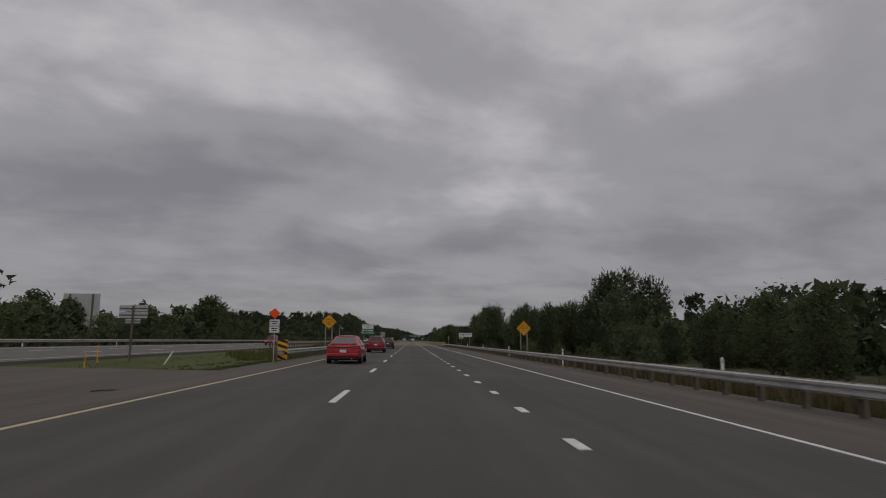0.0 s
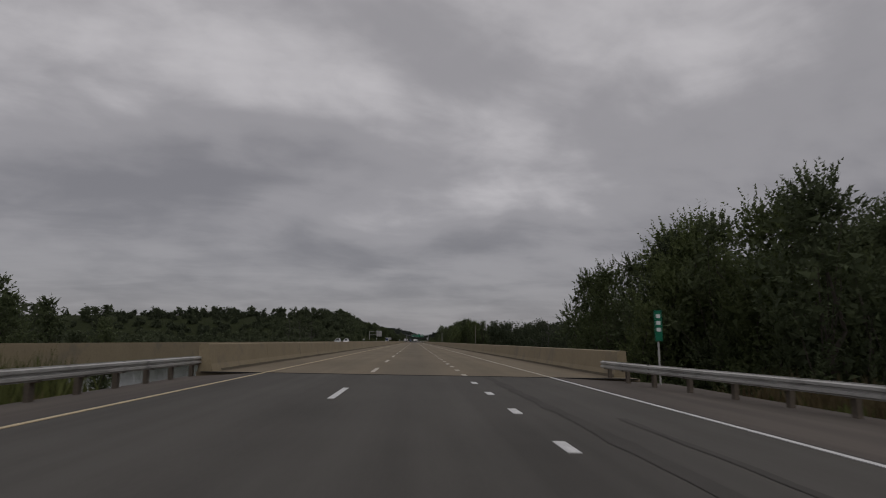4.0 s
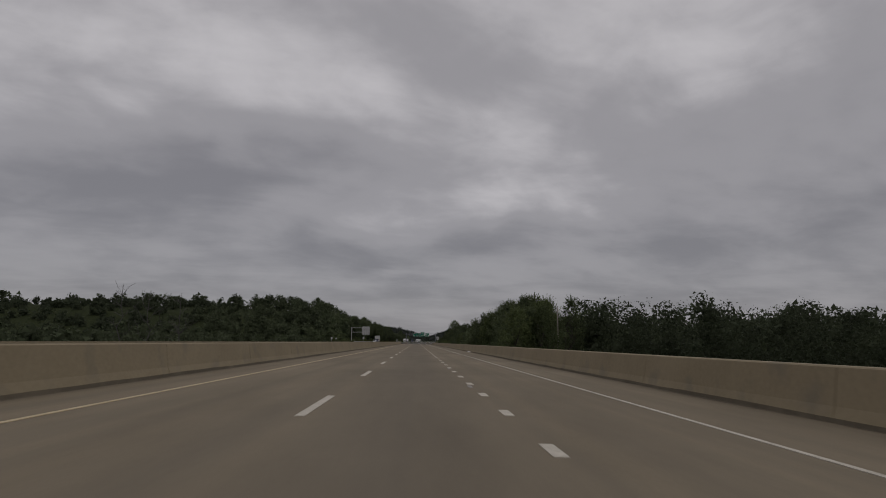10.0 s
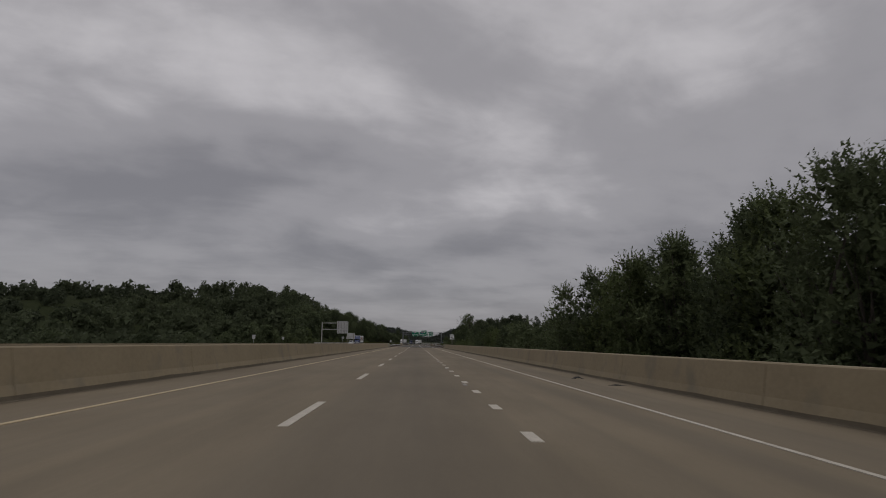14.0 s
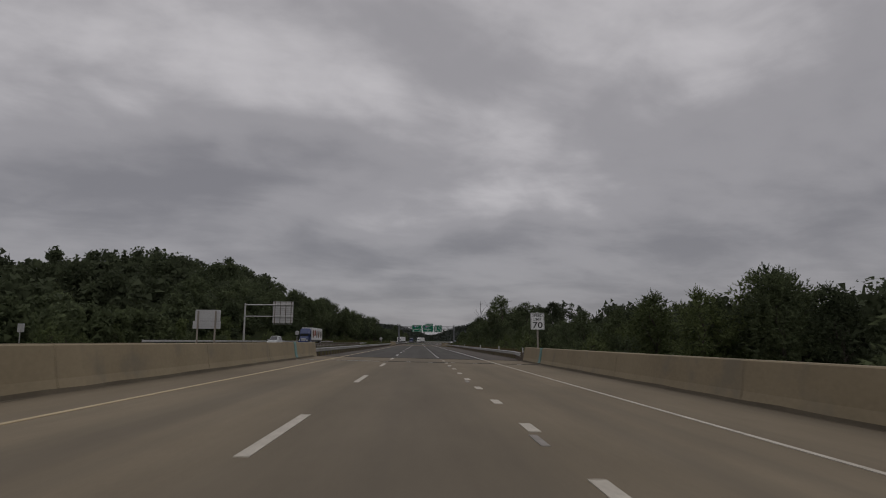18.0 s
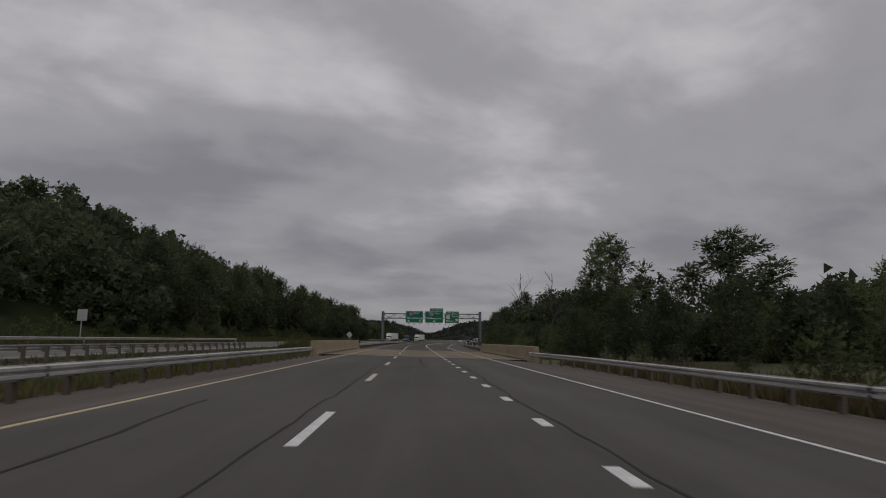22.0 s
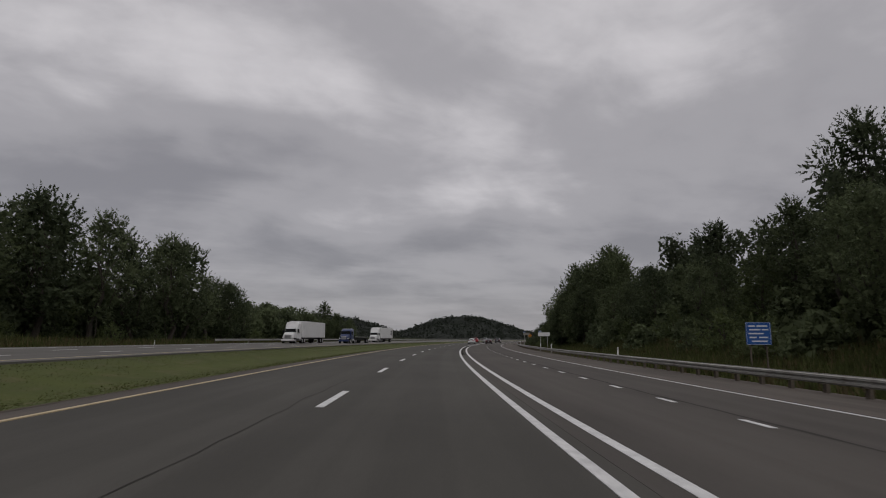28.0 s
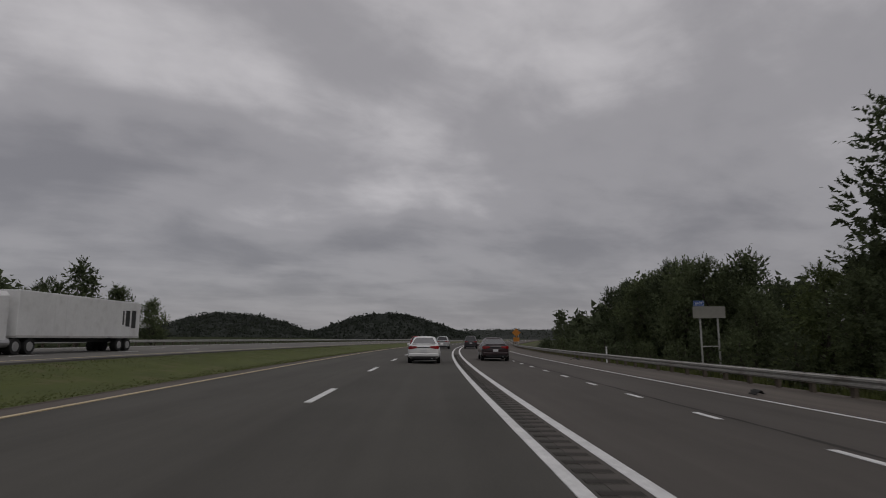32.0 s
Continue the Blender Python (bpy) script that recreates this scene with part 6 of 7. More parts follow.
for side, d, z in ((-1, -7.57, 0.15), (1, 7.99, -0.165)):
    cover = thing("joint_cover", spot(600.3, d, z), "faded teal steel plate over a parapet joint", "joint cover", "joint covers")
    bm = bmesh.new()
    prof = [(-0.02, 0.1), (0.06, 0.32), (0.17, 1.0), (0.2, 1.07), (0.24, 1.07), (0.13, 0.3), (0.05, 0.1)]
    vs = [[bm.verts.new((side * a, y, b)) for a, b in prof] for y in (-0.3, 0.3)]
    n = len(prof)
    for k in range(n):
        bm.faces.new((vs[0][k], vs[0][(k + 1) % n], vs[1][(k + 1) % n], vs[1][k]))
    bm.faces.new(vs[0])
    bm.faces.new(vs[1][::-1])
    bmesh.ops.recalc_face_normals(bm, faces=bm.faces)
    part("plate", bm, TEAL, cover)

# dark seams where the pavement changes, and sealed cracks
def seam(s0, s1, parent, d0=-8.0, d1=8.6, skew=0.0):
    sweep("seam", [(d0, -0.02 * d0 + 0.009), (d1, -0.02 * d1 + 0.009), (d1, -0.02 * d1 - 0.02), (d0, -0.02 * d0 - 0.02)], s0, s1, SEALANT, parent=parent, skew=(skew, skew))


seam(BRIDGE_0 - 0.12, BRIDGE_0 + 0.12, roads["bridge"])
seam(BRIDGE_1 + 1.4, BRIDGE_1 + 1.6, roads["bridge"])
seam(SHORT_0 - 0.14, SHORT_0 + 0.02, roads["short"], skew=SKEW)
seam(SHORT_1 - 0.1, SHORT_1 + 0.1, roads["short"], skew=SKEW)


def crack(parent, s0, d0, s1, d1, w=0.06, wob=0.12, seed=0, fill=None):
    """A winding line of sealant along the road."""
    rng = np.random.default_rng(seed)
    n = max(3, int(abs(s1 - s0) / 0.7))
    verts, faces = [], []
    o = 0.0
    for i in range(n + 1):
        f = i / n
        o = 0.8 * o + rng.normal(0, wob * 0.4)
        s, d = s0 + (s1 - s0) * f, d0 + (d1 - d0) * f + o
        ww = w * rng.uniform(0.6, 1.3)
        for k in (-1, 1):
            verts.append(at(s, d + k * ww / 2, right_z(s, d + k * ww / 2) + 0.007))
        if i:
            a = 2 * i - 2
            faces.append((a, a + 1, a + 3, a + 2))
    ob = link_mesh("sealed_crack", verts, faces, fill or OLD_SEAL, parent)
    return ob


crack(roads["mid"], 610, -2.05, 738, -2.15, 0.045, 0.07, 1)
crack(roads["mid"], 612, 2.05, 738, 2.1, 0.045, 0.07, 2)
crack(roads["mid"], 622, -5.0, 642, -3.4, 0.15, 0.08, 3)
crack(roads["mid"], 722, 0.2, 735, 0.0, 0.1, 0.1, 4)
crack(roads["mid"], 690, -3.6, 705, -4.4, 0.06, 0.1, 14)
crack(roads["east"], 771, -2.15, 812, -2.2, 0.13, 0.05, 5)
crack(roads["east"], 777, -0.45, 797, 0.05, 0.26, 0.1, 6)
crack(roads["east"], 771, 2.05, 806, 2.15, 0.16, 0.06, 7)
crack(roads["east"], 850, 5.9, 1000, 5.85, 0.1, 0.05, 8)
crack(roads["east"], 845, -2.6, 905, -2.4, 0.018, 0.08, 9)
crack(roads["east"], 985, -4.4, 1000, -3.6, 0.07, 0.08, 10)
crack(roads["east"], 1000, 5.9, 1100, 5.85, 0.1, 0.05, 11)
crack(roads["west"], 30, 2.75, 152, 2.7, 0.3, 0.03, 12, STREAK)
crack(roads["west"], 60, 3.5, 140, 3.6, 0.16, 0.04, 13, STREAK)

# rumble strip between the two gore lines
rumble = None
for k in range(290):
    s = 938 + 0.45 * k
    mid_ = 2.205
    if rumble is None:
        rumble = part("rumble_groove", box(-0.2, 0.2, -0.09, 0.09, -0.01, 0.007), RUMBLE, roads["east"])
        rumble.matrix_basis = spot(s, mid_, -0.02 * mid_) @ pose(0, 0, 0, 0, 1.146, 0)
    else:
        share("rumble_groove", rumble, roads["east"], spot(s, mid_, -0.02 * mid_) @ pose(0, 0, 0, 0, 1.146, 0))

# ---- vehicles, as they stand at one moment ----
def loft(stations, bm=None):
    """Skins closed rings (lists of points) into one hull."""
    bm = bm or bmesh.new()
    rings = [[bm.verts.new(p) for p in r] for r in stations]
    n = len(rings[0])
    for a, b in zip(rings, rings[1:]):
        for k in range(n):
            bm.faces.new((a[k], a[(k + 1) % n], b[(k + 1) % n], b[k]))
    bm.faces.new(rings[0][::-1])
    bm.faces.new(rings[-1])
    bmesh.ops.recalc_face_normals(bm, faces=bm.faces)
    return bm


def hull_ring(y, w, z0, z1, crown=0.03):
    """A car body's cross-section: tucked at the sill, widest at the waist, rounded on top."""
    h = z1 - z0
    right = [(0.80 * w, z0), (0.97 * w, z0 + 0.18 * h), (1.0 * w, z0 + 0.5 * h), (0.96 * w, z0 + 0.82 * h), (0.86 * w, z1), (0.4 * w, z1 + crown)]
    return [(x, y, z) for x, z in right] + [(-x, y, z) for x, z in right[::-1]]


def wheel(root, x, y, r, w=0.2):
    t = part("wheel", rod((x - w / 2, y, r), (x + w / 2, y, r), r, r, 20), TYRE, root)
    side = 1 if x > 0 else -1
    part("rim", rod((x + side * (w / 2 - 0.02), y, r), (x + side * (w / 2 + 0.012), y, r), r * 0.66, r * 0.6, 14), CHROME, t)


def car(m, body, label, kind="sedan", L=4.8, W=1.84, H=1.46, category="car"):
    root = thing("car" if kind != "pickup" else "pickup_truck", m, label, category, "traffic")
    w = W / 2
    low, belt = 0.22, 0.93 if kind == "sedan" else 1.05
    rear, front = -L / 2, L / 2
    if kind == "sedan":
        ys = [(rear, 0.80, 0.42, belt - 0.12), (rear + 0.06, 0.9, 0.30, belt + 0.06), (rear + 0.35, 0.97, low, belt + 0.1), (rear + 1.2, 1.0, low, belt + 0.04), (0, 1.0, low, belt),
              (front - 1.5, 1.0, low, belt - 0.02), (front - 0.5, 0.96, low, belt - 0.16), (front - 0.1, 0.86, 0.26, belt - 0.26), (front, 0.74, 0.36, belt - 0.36)]
        cab = [(rear + 0.42, 0.78, belt + 0.06, belt + 0.11), (rear + 1.5, 0.70, belt, H - 0.06), (rear + 2.15, 0.72, belt, H), (rear + 2.85, 0.70, belt, H - 0.05), (front - 1.35, 0.80, belt - 0.05, belt + 0.0)]
    else:
        ys = [(rear, 0.86, 0.45, belt - 0.05), (rear + 0.06, 0.93, 0.34, belt + 0.04), (rear + 0.4, 0.99, low + 0.05, belt + 0.04), (0, 1.0, low + 0.05, belt), (front - 1.3, 1.0, low + 0.05, belt - 0.02),
              (front - 0.4, 0.96, low + 0.06, belt - 0.14), (front - 0.08, 0.86, 0.32, belt - 0.26), (front, 0.76, 0.42, belt - 0.38)]
        cab = [(rear + 0.08, 0.82, belt, belt + 0.06), (rear + 0.42, 0.72, belt, H - 0.06), (rear + 1.2, 0.7, belt, H), (rear + 2.6, 0.69, belt, H - 0.05), (front - 1.15, 0.82, belt - 0.05, belt)]
        if kind == "pickup":
            cab = [(rear + 2.05, 0.82, belt, belt + 0.05), (rear + 2.2, 0.74, belt, H - 0.04), (rear + 2.8, 0.72, belt, H), (rear + 3.5, 0.7, belt, H - 0.06), (front - 1.4, 0.84, belt - 0.05, belt)]
    hull = part("body", loft([hull_ring(y, w * k, a, b) for y, k, a, b in ys]), body, root, smooth=True)
    # the glasshouse, with its roof and pillars in the body's colour
    rings = []
    for y, k, a, b in cab:
        tall = min(1.0, (b - a) / 0.4)
        wt = w * k
        wb = w * (0.93 * tall + k * (1 - tall))
        half = [(wb, a), (wt * 1.03, b - 0.16 * tall), (wt * (1 - 0.05 * tall), b - 0.055 * tall), (wt * (1 - 0.2 * tall), b - 0.008 * tall)]
        rings.append([(x, y, z) for x, z in half] + [(-x, y, z) for x, z in half[::-1]])
    cabin = part("cabin", loft(rings), body, root)
    panes = [("rear_window", 0, (3, 4)), ("windscreen", 3, (3, 4))] + [("side_window", i, e) for i in (1, 2) for e in ((0, 1), (7, 6))]
    for name, i, (j, k) in panes:
        quad = [Vector(p) for p in (rings[i][j], rings[i + 1][j], rings[i + 1][k], rings[i][k])]
        mid = sum(quad, Vector()) / 4
        out = (quad[1] - quad[0]).cross(quad[3] - quad[0]).normalized()
        if out.dot(mid - Vector((0, 0, belt))) < 0:
            out = -out
        quad = [mid + (p - mid) * (0.94 if "side" not in name else 0.88) for p in quad]
        bm = bmesh.new()
        lo, hi = [bm.verts.new(p - out * 0.01) for p in quad], [bm.verts.new(p + out * 0.009) for p in quad]
        bm.faces.new(hi)
        bm.faces.new(lo[::-1])
        for e in range(4):
            bm.faces.new((lo[e], lo[(e + 1) % 4], hi[(e + 1) % 4], hi[e]))
        bmesh.ops.recalc_face_normals(bm, faces=bm.faces)
        part(name, bm, GLASS, cabin)
    roof = [[(w * k * 0.82, y, b - 0.03), (w * k * 0.7, y, b + 0.008), (w * k * 0.3, y, b + 0.03), (-w * k * 0.3, y, b + 0.03), (-w * k * 0.7, y, b + 0.008), (-w * k * 0.82, y, b - 0.03)] for y, k, a, b in cab[1:4]]
    part("roof", loft(roof), body, root, smooth=True)
    for sx in (1, -1):
        part("mirror", box(sx * (w + 0.08) - 0.09, sx * (w + 0.08) + 0.09, front - 1.62, front - 1.48, belt, belt + 0.13, 0.03), body, root)
        part("tail_lamp", loft([[(sx * w * x, rear + y, belt + z) for x, y, z in ring] for ring in (((0.40, -0.02, -0.10), (0.40, 0.2, -0.10), (0.40, 0.2, -0.01), (0.40, -0.02, -0.01)), ((0.70, -0.02, -0.16), (0.70, 0.22, -0.16), (0.70, 0.22, 0.0), (0.70, -0.005, 0.0)), ((0.86, 0.03, -0.17), (0.86, 0.3, -0.17), (0.86, 0.3, 0.01), (0.86, 0.05, 0.01)), ((0.95, 0.2, -0.12), (0.95, 0.42, -0.12), (0.93, 0.45, 0.0), (0.93, 0.24, 0.0)))]), LAMP_RED, root)
        part("head_lamp", box(sx * w * 0.64 - 0.19, sx * w * 0.64 + 0.19, front - 0.35, front - 0.03, belt - 0.42, belt - 0.28, 0.03), LAMP_CLEAR, root)
        for y in (rear + 0.95, front - 0.92):
            wheel(root, sx * (w - 0.11), y, 0.33 if kind == "sedan" else 0.36)
    part("rear_bumper", box(-w * 0.9, w * 0.9, rear - 0.05, rear + 0.25, 0.36, 0.56, 0.05), body, root)
    part("rear_apron", box(-w * 0.72, w * 0.72, rear - 0.03, rear + 0.2, 0.24, 0.37, 0.03), PLASTIC, root)
    part("number_plate", box(-0.16, 0.16, rear - 0.03, rear - 0.005, belt - 0.34, belt - 0.19), PLATE, root)
    part("trunk_strip", box(-w * 0.39, w * 0.39, rear - 0.014, rear + 0.1, belt - 0.1, belt - 0.05, 0.01), PLASTIC, root)
    if kind == "sedan":
        part("spoiler", box(-w * 0.7, w * 0.7, rear + 0.05, rear + 0.24, belt + 0.08, belt + 0.125, 0.018), body, root)
    part("tail_pipe", rod((w * 0.5, rear - 0.04, 0.27), (w * 0.5, rear + 0.2, 0.27), 0.035, 0.035, 8), CHROME, root)
    part("underside", box(-w * 0.8, w * 0.8, rear + 0.3, front - 0.3, 0.18, 0.3), PLASTIC, root)
    part("grille", box(-w * 0.42, w * 0.42, front - 0.1, front + 0.01, 0.36, 0.58, 0.02), PLASTIC, root)
    return root


def axle(root, y, r=0.5, dual=True, w=2.5):
    for sx in (-1, 1):
        wheel(root, sx * (w / 2 - (0.28 if dual else 0.17)), y, r, 0.52 if dual else 0.3)


def tractor(root, paint_, y0, sleeper=3.0, tall=3.9):
    """A conventional lorry tractor with its nose towards +y; y0 is the back of its cab."""
    part("bonnet", loft([hull_ring(y0 + 2.0, 1.05, 0.8, 2.05), hull_ring(y0 + 3.0, 1.0, 0.75, 1.9), hull_ring(y0 + 3.6, 0.92, 0.7, 1.7), hull_ring(y0 + 3.75, 0.8, 0.75, 1.5)]), paint_, root, smooth=True)
    part("cab", loft([[(1.22, y0, 0.9), (1.22, y0, tall - 0.3), (1.0, y0, tall), (-1.0, y0, tall), (-1.22, y0, tall - 0.3), (-1.22, y0, 0.9)],
                      [(1.22, y0 + 1.3, 0.9), (1.2, y0 + 1.3, tall - 0.4), (0.95, y0 + 1.3, tall - 0.1), (-0.95, y0 + 1.3, tall - 0.1), (-1.2, y0 + 1.3, tall - 0.4), (-1.22, y0 + 1.3, 0.9)],
                      [(1.15, y0 + 2.1, 0.9), (1.1, y0 + 2.0, 2.5), (0.8, y0 + 1.9, 2.8), (-0.8, y0 + 1.9, 2.8), (-1.1, y0 + 2.0, 2.5), (-1.15, y0 + 2.1, 0.9)]]), paint_, root)
    ws = part("windscreen", slab([(-1.0, 2.0), (1.0, 2.0), (0.95, 2.62), (-0.95, 2.62)], 0, 0.04), GLASS, root)
    ws.matrix_basis = pose(0, y0 + 2.14, 0, -4, 0, 0)
    part("grille", box(-0.55, 0.55, y0 + 3.68, y0 + 3.8, 0.85, 1.5, 0.03), CHROME, root)
    part("bumper", box(-1.2, 1.2, y0 + 3.45, y0 + 3.85, 0.4, 0.78, 0.08), paint_, root)
    for sx in (-1, 1):
        part("head_lamp", box(sx * 0.85 - 0.18, sx * 0.85 + 0.18, y0 + 3.45, y0 + 3.76, 0.95, 1.2, 0.04), LAMP_CLEAR, root)
        part("side_window", box(sx * 1.2 - 0.025, sx * 1.2 + 0.025, y0 + 1.25, y0 + 1.9, 1.95, 2.6), GLASS, root)
        part("mirror", box(sx * 1.45 - 0.08, sx * 1.45 + 0.08, y0 + 1.9, y0 + 2.0, 1.8, 2.5, 0.03), PLASTIC, root)
        part("fuel_tank", rod((sx * 0.95, y0 - 0.3, 0.75), (sx * 0.95, y0 + 1.2, 0.75), 0.32, 0.32, 12), CHROME, root)
        wheel(root, sx * 1.05, y0 + 2.9, 0.5, 0.3)
    part("chassis", box(-0.45, 0.45, y0 - 2.6, y0 + 3.3, 0.6, 0.9), PLASTIC, root)
    for y in (y0 - 0.9, y0 - 2.2):
        axle(root, y)


def lorry(m, paint_, label, load, decor=None):
    root = thing("lorry", m, label, "truck", "traffic")
    tractor(root, paint_, 4.4, tall=3.95 if load == "box" else 3.2)
    if load == "box":
        part("trailer_box", box(-1.29, 1.29, -11.6, 3.6, 1.15, 4.1, 0.03), TRAILER, root)
        part("trailer_rail", box(-1.3, 1.3, -11.6, 3.6, 1.05, 1.2), STEEL, root)
        for k in range(12):
            for sx in (-1, 1):
                part("rivet_strip", box(sx * 1.293 - 0.006, sx * 1.293 + 0.006, -11.3 + 1.25 * k, -11.24 + 1.25 * k, 1.25, 4.05), TRAILER, root)
    else:
        part("flat_bed", box(-1.28, 1.28, -11.0, 3.4, 1.25, 1.45, 0.02), PLASTIC, root)
        part("bed_edge", box(-1.3, 1.3, -11.0, 3.4, 1.36, 1.44), STEEL, root)
        part("headboard", box(-1.1, 1.1, 4.05, 4.15, 1.4, 3.0), PLASTIC, root)
    for x in (-0.5, 0.5):
        part("beam", box(x - 0.06, x + 0.06, -11.2, 3.0, 0.75, 1.2), PLASTIC, root)
    for y in (-9.9, -8.6):
        axle(root, y)
    if decor:
        decor(root)
    return root


def badge(root):
    """A dark company mark on the trailer's flank, as plain shapes."""
    for k, (y0, y1) in enumerate(((-10.9, -10.2), (-9.9, -9.25), (-9.0, -8.75))):
        for sx in (-1, 1):
            part("mark", box(sx * 1.3 - 0.004, sx * 1.3 + 0.004, y0, y1, 1.9 + 0.12 * k, 3.4 - 0.05 * k), SIGN_BLACK, root)


def pictures(root):
    """Round and square coloured prints on the trailer's flank."""
    cols = [mat("print_brown", (0.10, 0.05, 0.02), (0.2, 0.1, 0.05)), mat("print_red", (0.2, 0.04, 0.03), (0.3, 0.08, 0.05)), mat("print_dark", (0.06, 0.05, 0.04), (0.14, 0.12, 0.1))]
    for k, y in enumerate((2.2, -0.4, -3.2, -6.2, -9.4)):
        for sx in (-1, 1):
            if k == 1:
                part("print", box(sx * 1.3 - 0.004, sx * 1.3 + 0.004, y - 1.0, y + 1.0, 2.2, 3.5), cols[1], root)
            else:
                part("print", rod((sx * 1.292, y, 2.6), (sx * 1.3, y, 2.6), 1.0, 1.0, 20), cols[(0, 1, 2, 0, 2)[k]], root)


def lane(s, d, z=None, back=False):
    m = spot(s, d, (-0.02 * d if z is None else z))
    return m @ pose(0, 0, 0, 0, 0, 180) if back else m


car(lane(34.0, -3.8), RED_PAINT, "glossy red sedan in the passing lane")
car(lane(64.0, -3.9), DARK_RED_PAINT, "dark red crossover in the passing lane", "suv", 4.5, 1.84, 1.66)
car(lane(93.0, -3.8), BLACK_CAR, "dark car in the passing lane", "suv", 4.5, 1.82, 1.6)
car(lane(1050.2, 0.1), WHITE_CAR, "white sedan in the middle lane", "sedan", 4.7, 1.78, 1.43)
car(lane(1055.8, 4.45), MAROON, "dark maroon sedan in the exit lane", "sedan", 4.7, 1.78, 1.45)
car(lane(1098, 0.2), SILVER, "silver crossover far ahead in the middle lane", "suv", 4.5, 1.82, 1.66)
car(lane(1101, -3.5), RED_PAINT, "red car far ahead in the passing lane", "suv", 4.5, 1.8, 1.6)
car(lane(1104, 4.0), BLACK_CAR, "dark van ahead in the exit lane", "suv", 4.9, 1.9, 1.8)


for s, d, p_, lab, kind in ((112, -25.5, DARK_RED_PAINT, "dark red pickup truck on the opposite road", "pickup"), (322, -25.0, SILVER, "silver minivan on the opposite bridge", "suv"), (345, -25.0, WHITE_CAR, "white crossover on the opposite bridge", "suv"),
                            (672.5, -26.0, SILVER, "silver minivan on the opposite road", "suv")):
    car(lane(s, d, opp_z(d), True), p_, lab, kind, 5.4 if kind == "pickup" else 4.9, 1.92, 1.8)
lorry(lane(713, -27.0, opp_z(-27.0), True), BLUE_PAINT, "blue tractor with a white trailer of coloured prints", "box", pictures)
lorry(lane(1022, -25.2, opp_z(-25.2), True), BLUE_PAINT, "blue tractor pulling an empty black flatbed", "flat")
lorry(lane(1000.0, -29.8, opp_z(-29.8), True), TRAILER, "white tractor with a plain white box trailer", "box")
lorry(lane(1057.0, -27.0, opp_z(-27.0), True), TRAILER, "white tractor with a white trailer and a dark mark", "box", badge)

# ---- dirt, weeds and grass ----
# ragged grit strip that also paints the shadow line at the parapets' foot
for key, s0, s1 in (("bridge", BRIDGE_0 + 1, BRIDGE_1), ("short", SHORT_0, SHORT_1)):
    for d0, d1, seed in ((7.68, 7.99, 1), (-7.57, -7.3, 2)):
        rng = np.random.default_rng(seed)
        n = int((s1 - s0) / 1.5)
        verts, faces = [], []
        for i in range(n + 1):
            s = s0 + (s1 - s0) * i / n
            inner, outer = (d1 - rng.uniform(0.06, 0.2), d1) if d0 > 0 else (d0, d0 + rng.uniform(0.06, 0.2))
            toe, up = (outer + 0.022, -0.165) if d0 > 0 else (inner - 0.022, 0.15)
            foot = outer if d0 > 0 else inner
            ring = [at(s, inner, -0.02 * inner + 0.005), at(s, outer, -0.02 * outer + 0.005)]
            ring = ring if d0 > 0 else ring[::-1]
            verts += ring + [at(s, foot + (0.004 if d0 > 0 else -0.004), up + 0.02), at(s, toe, up + 0.085 + rng.uniform(0, 0.03))]
            if i:
                a = 4 * i - 4
                faces += [(a + j, a + j + 1, a + j + 5, a + j + 4) for j in range(3)]
        link_mesh("gutter_dirt_and_shade", verts, faces, GUTTER_SHADE, roads[key], label="dark strip of grit and painted shade along the parapet's foot")


rng = np.random.default_rng(8)
verts, faces = [], []
for i in range(481):
    s = 884 + 0.5 * i
    d = left_edge(s)
    a, b = d - rng.uniform(0.15, 0.5), d + rng.uniform(0.02, 0.22)
    verts += [at(s, a, ground_z(s, a) + 0.05), at(s, d - 0.02, surface(d) + 0.012), at(s, b, surface(b) + 0.006)]
    if i:
        k = 3 * i - 3
        faces += [(k, k + 1, k + 4, k + 3), (k + 1, k + 2, k + 5, k + 4)]
link_mesh("edge_dirt", verts, faces, SOIL_EDGE, roads["east"], label="ragged strip of brown dirt along the paved edge")


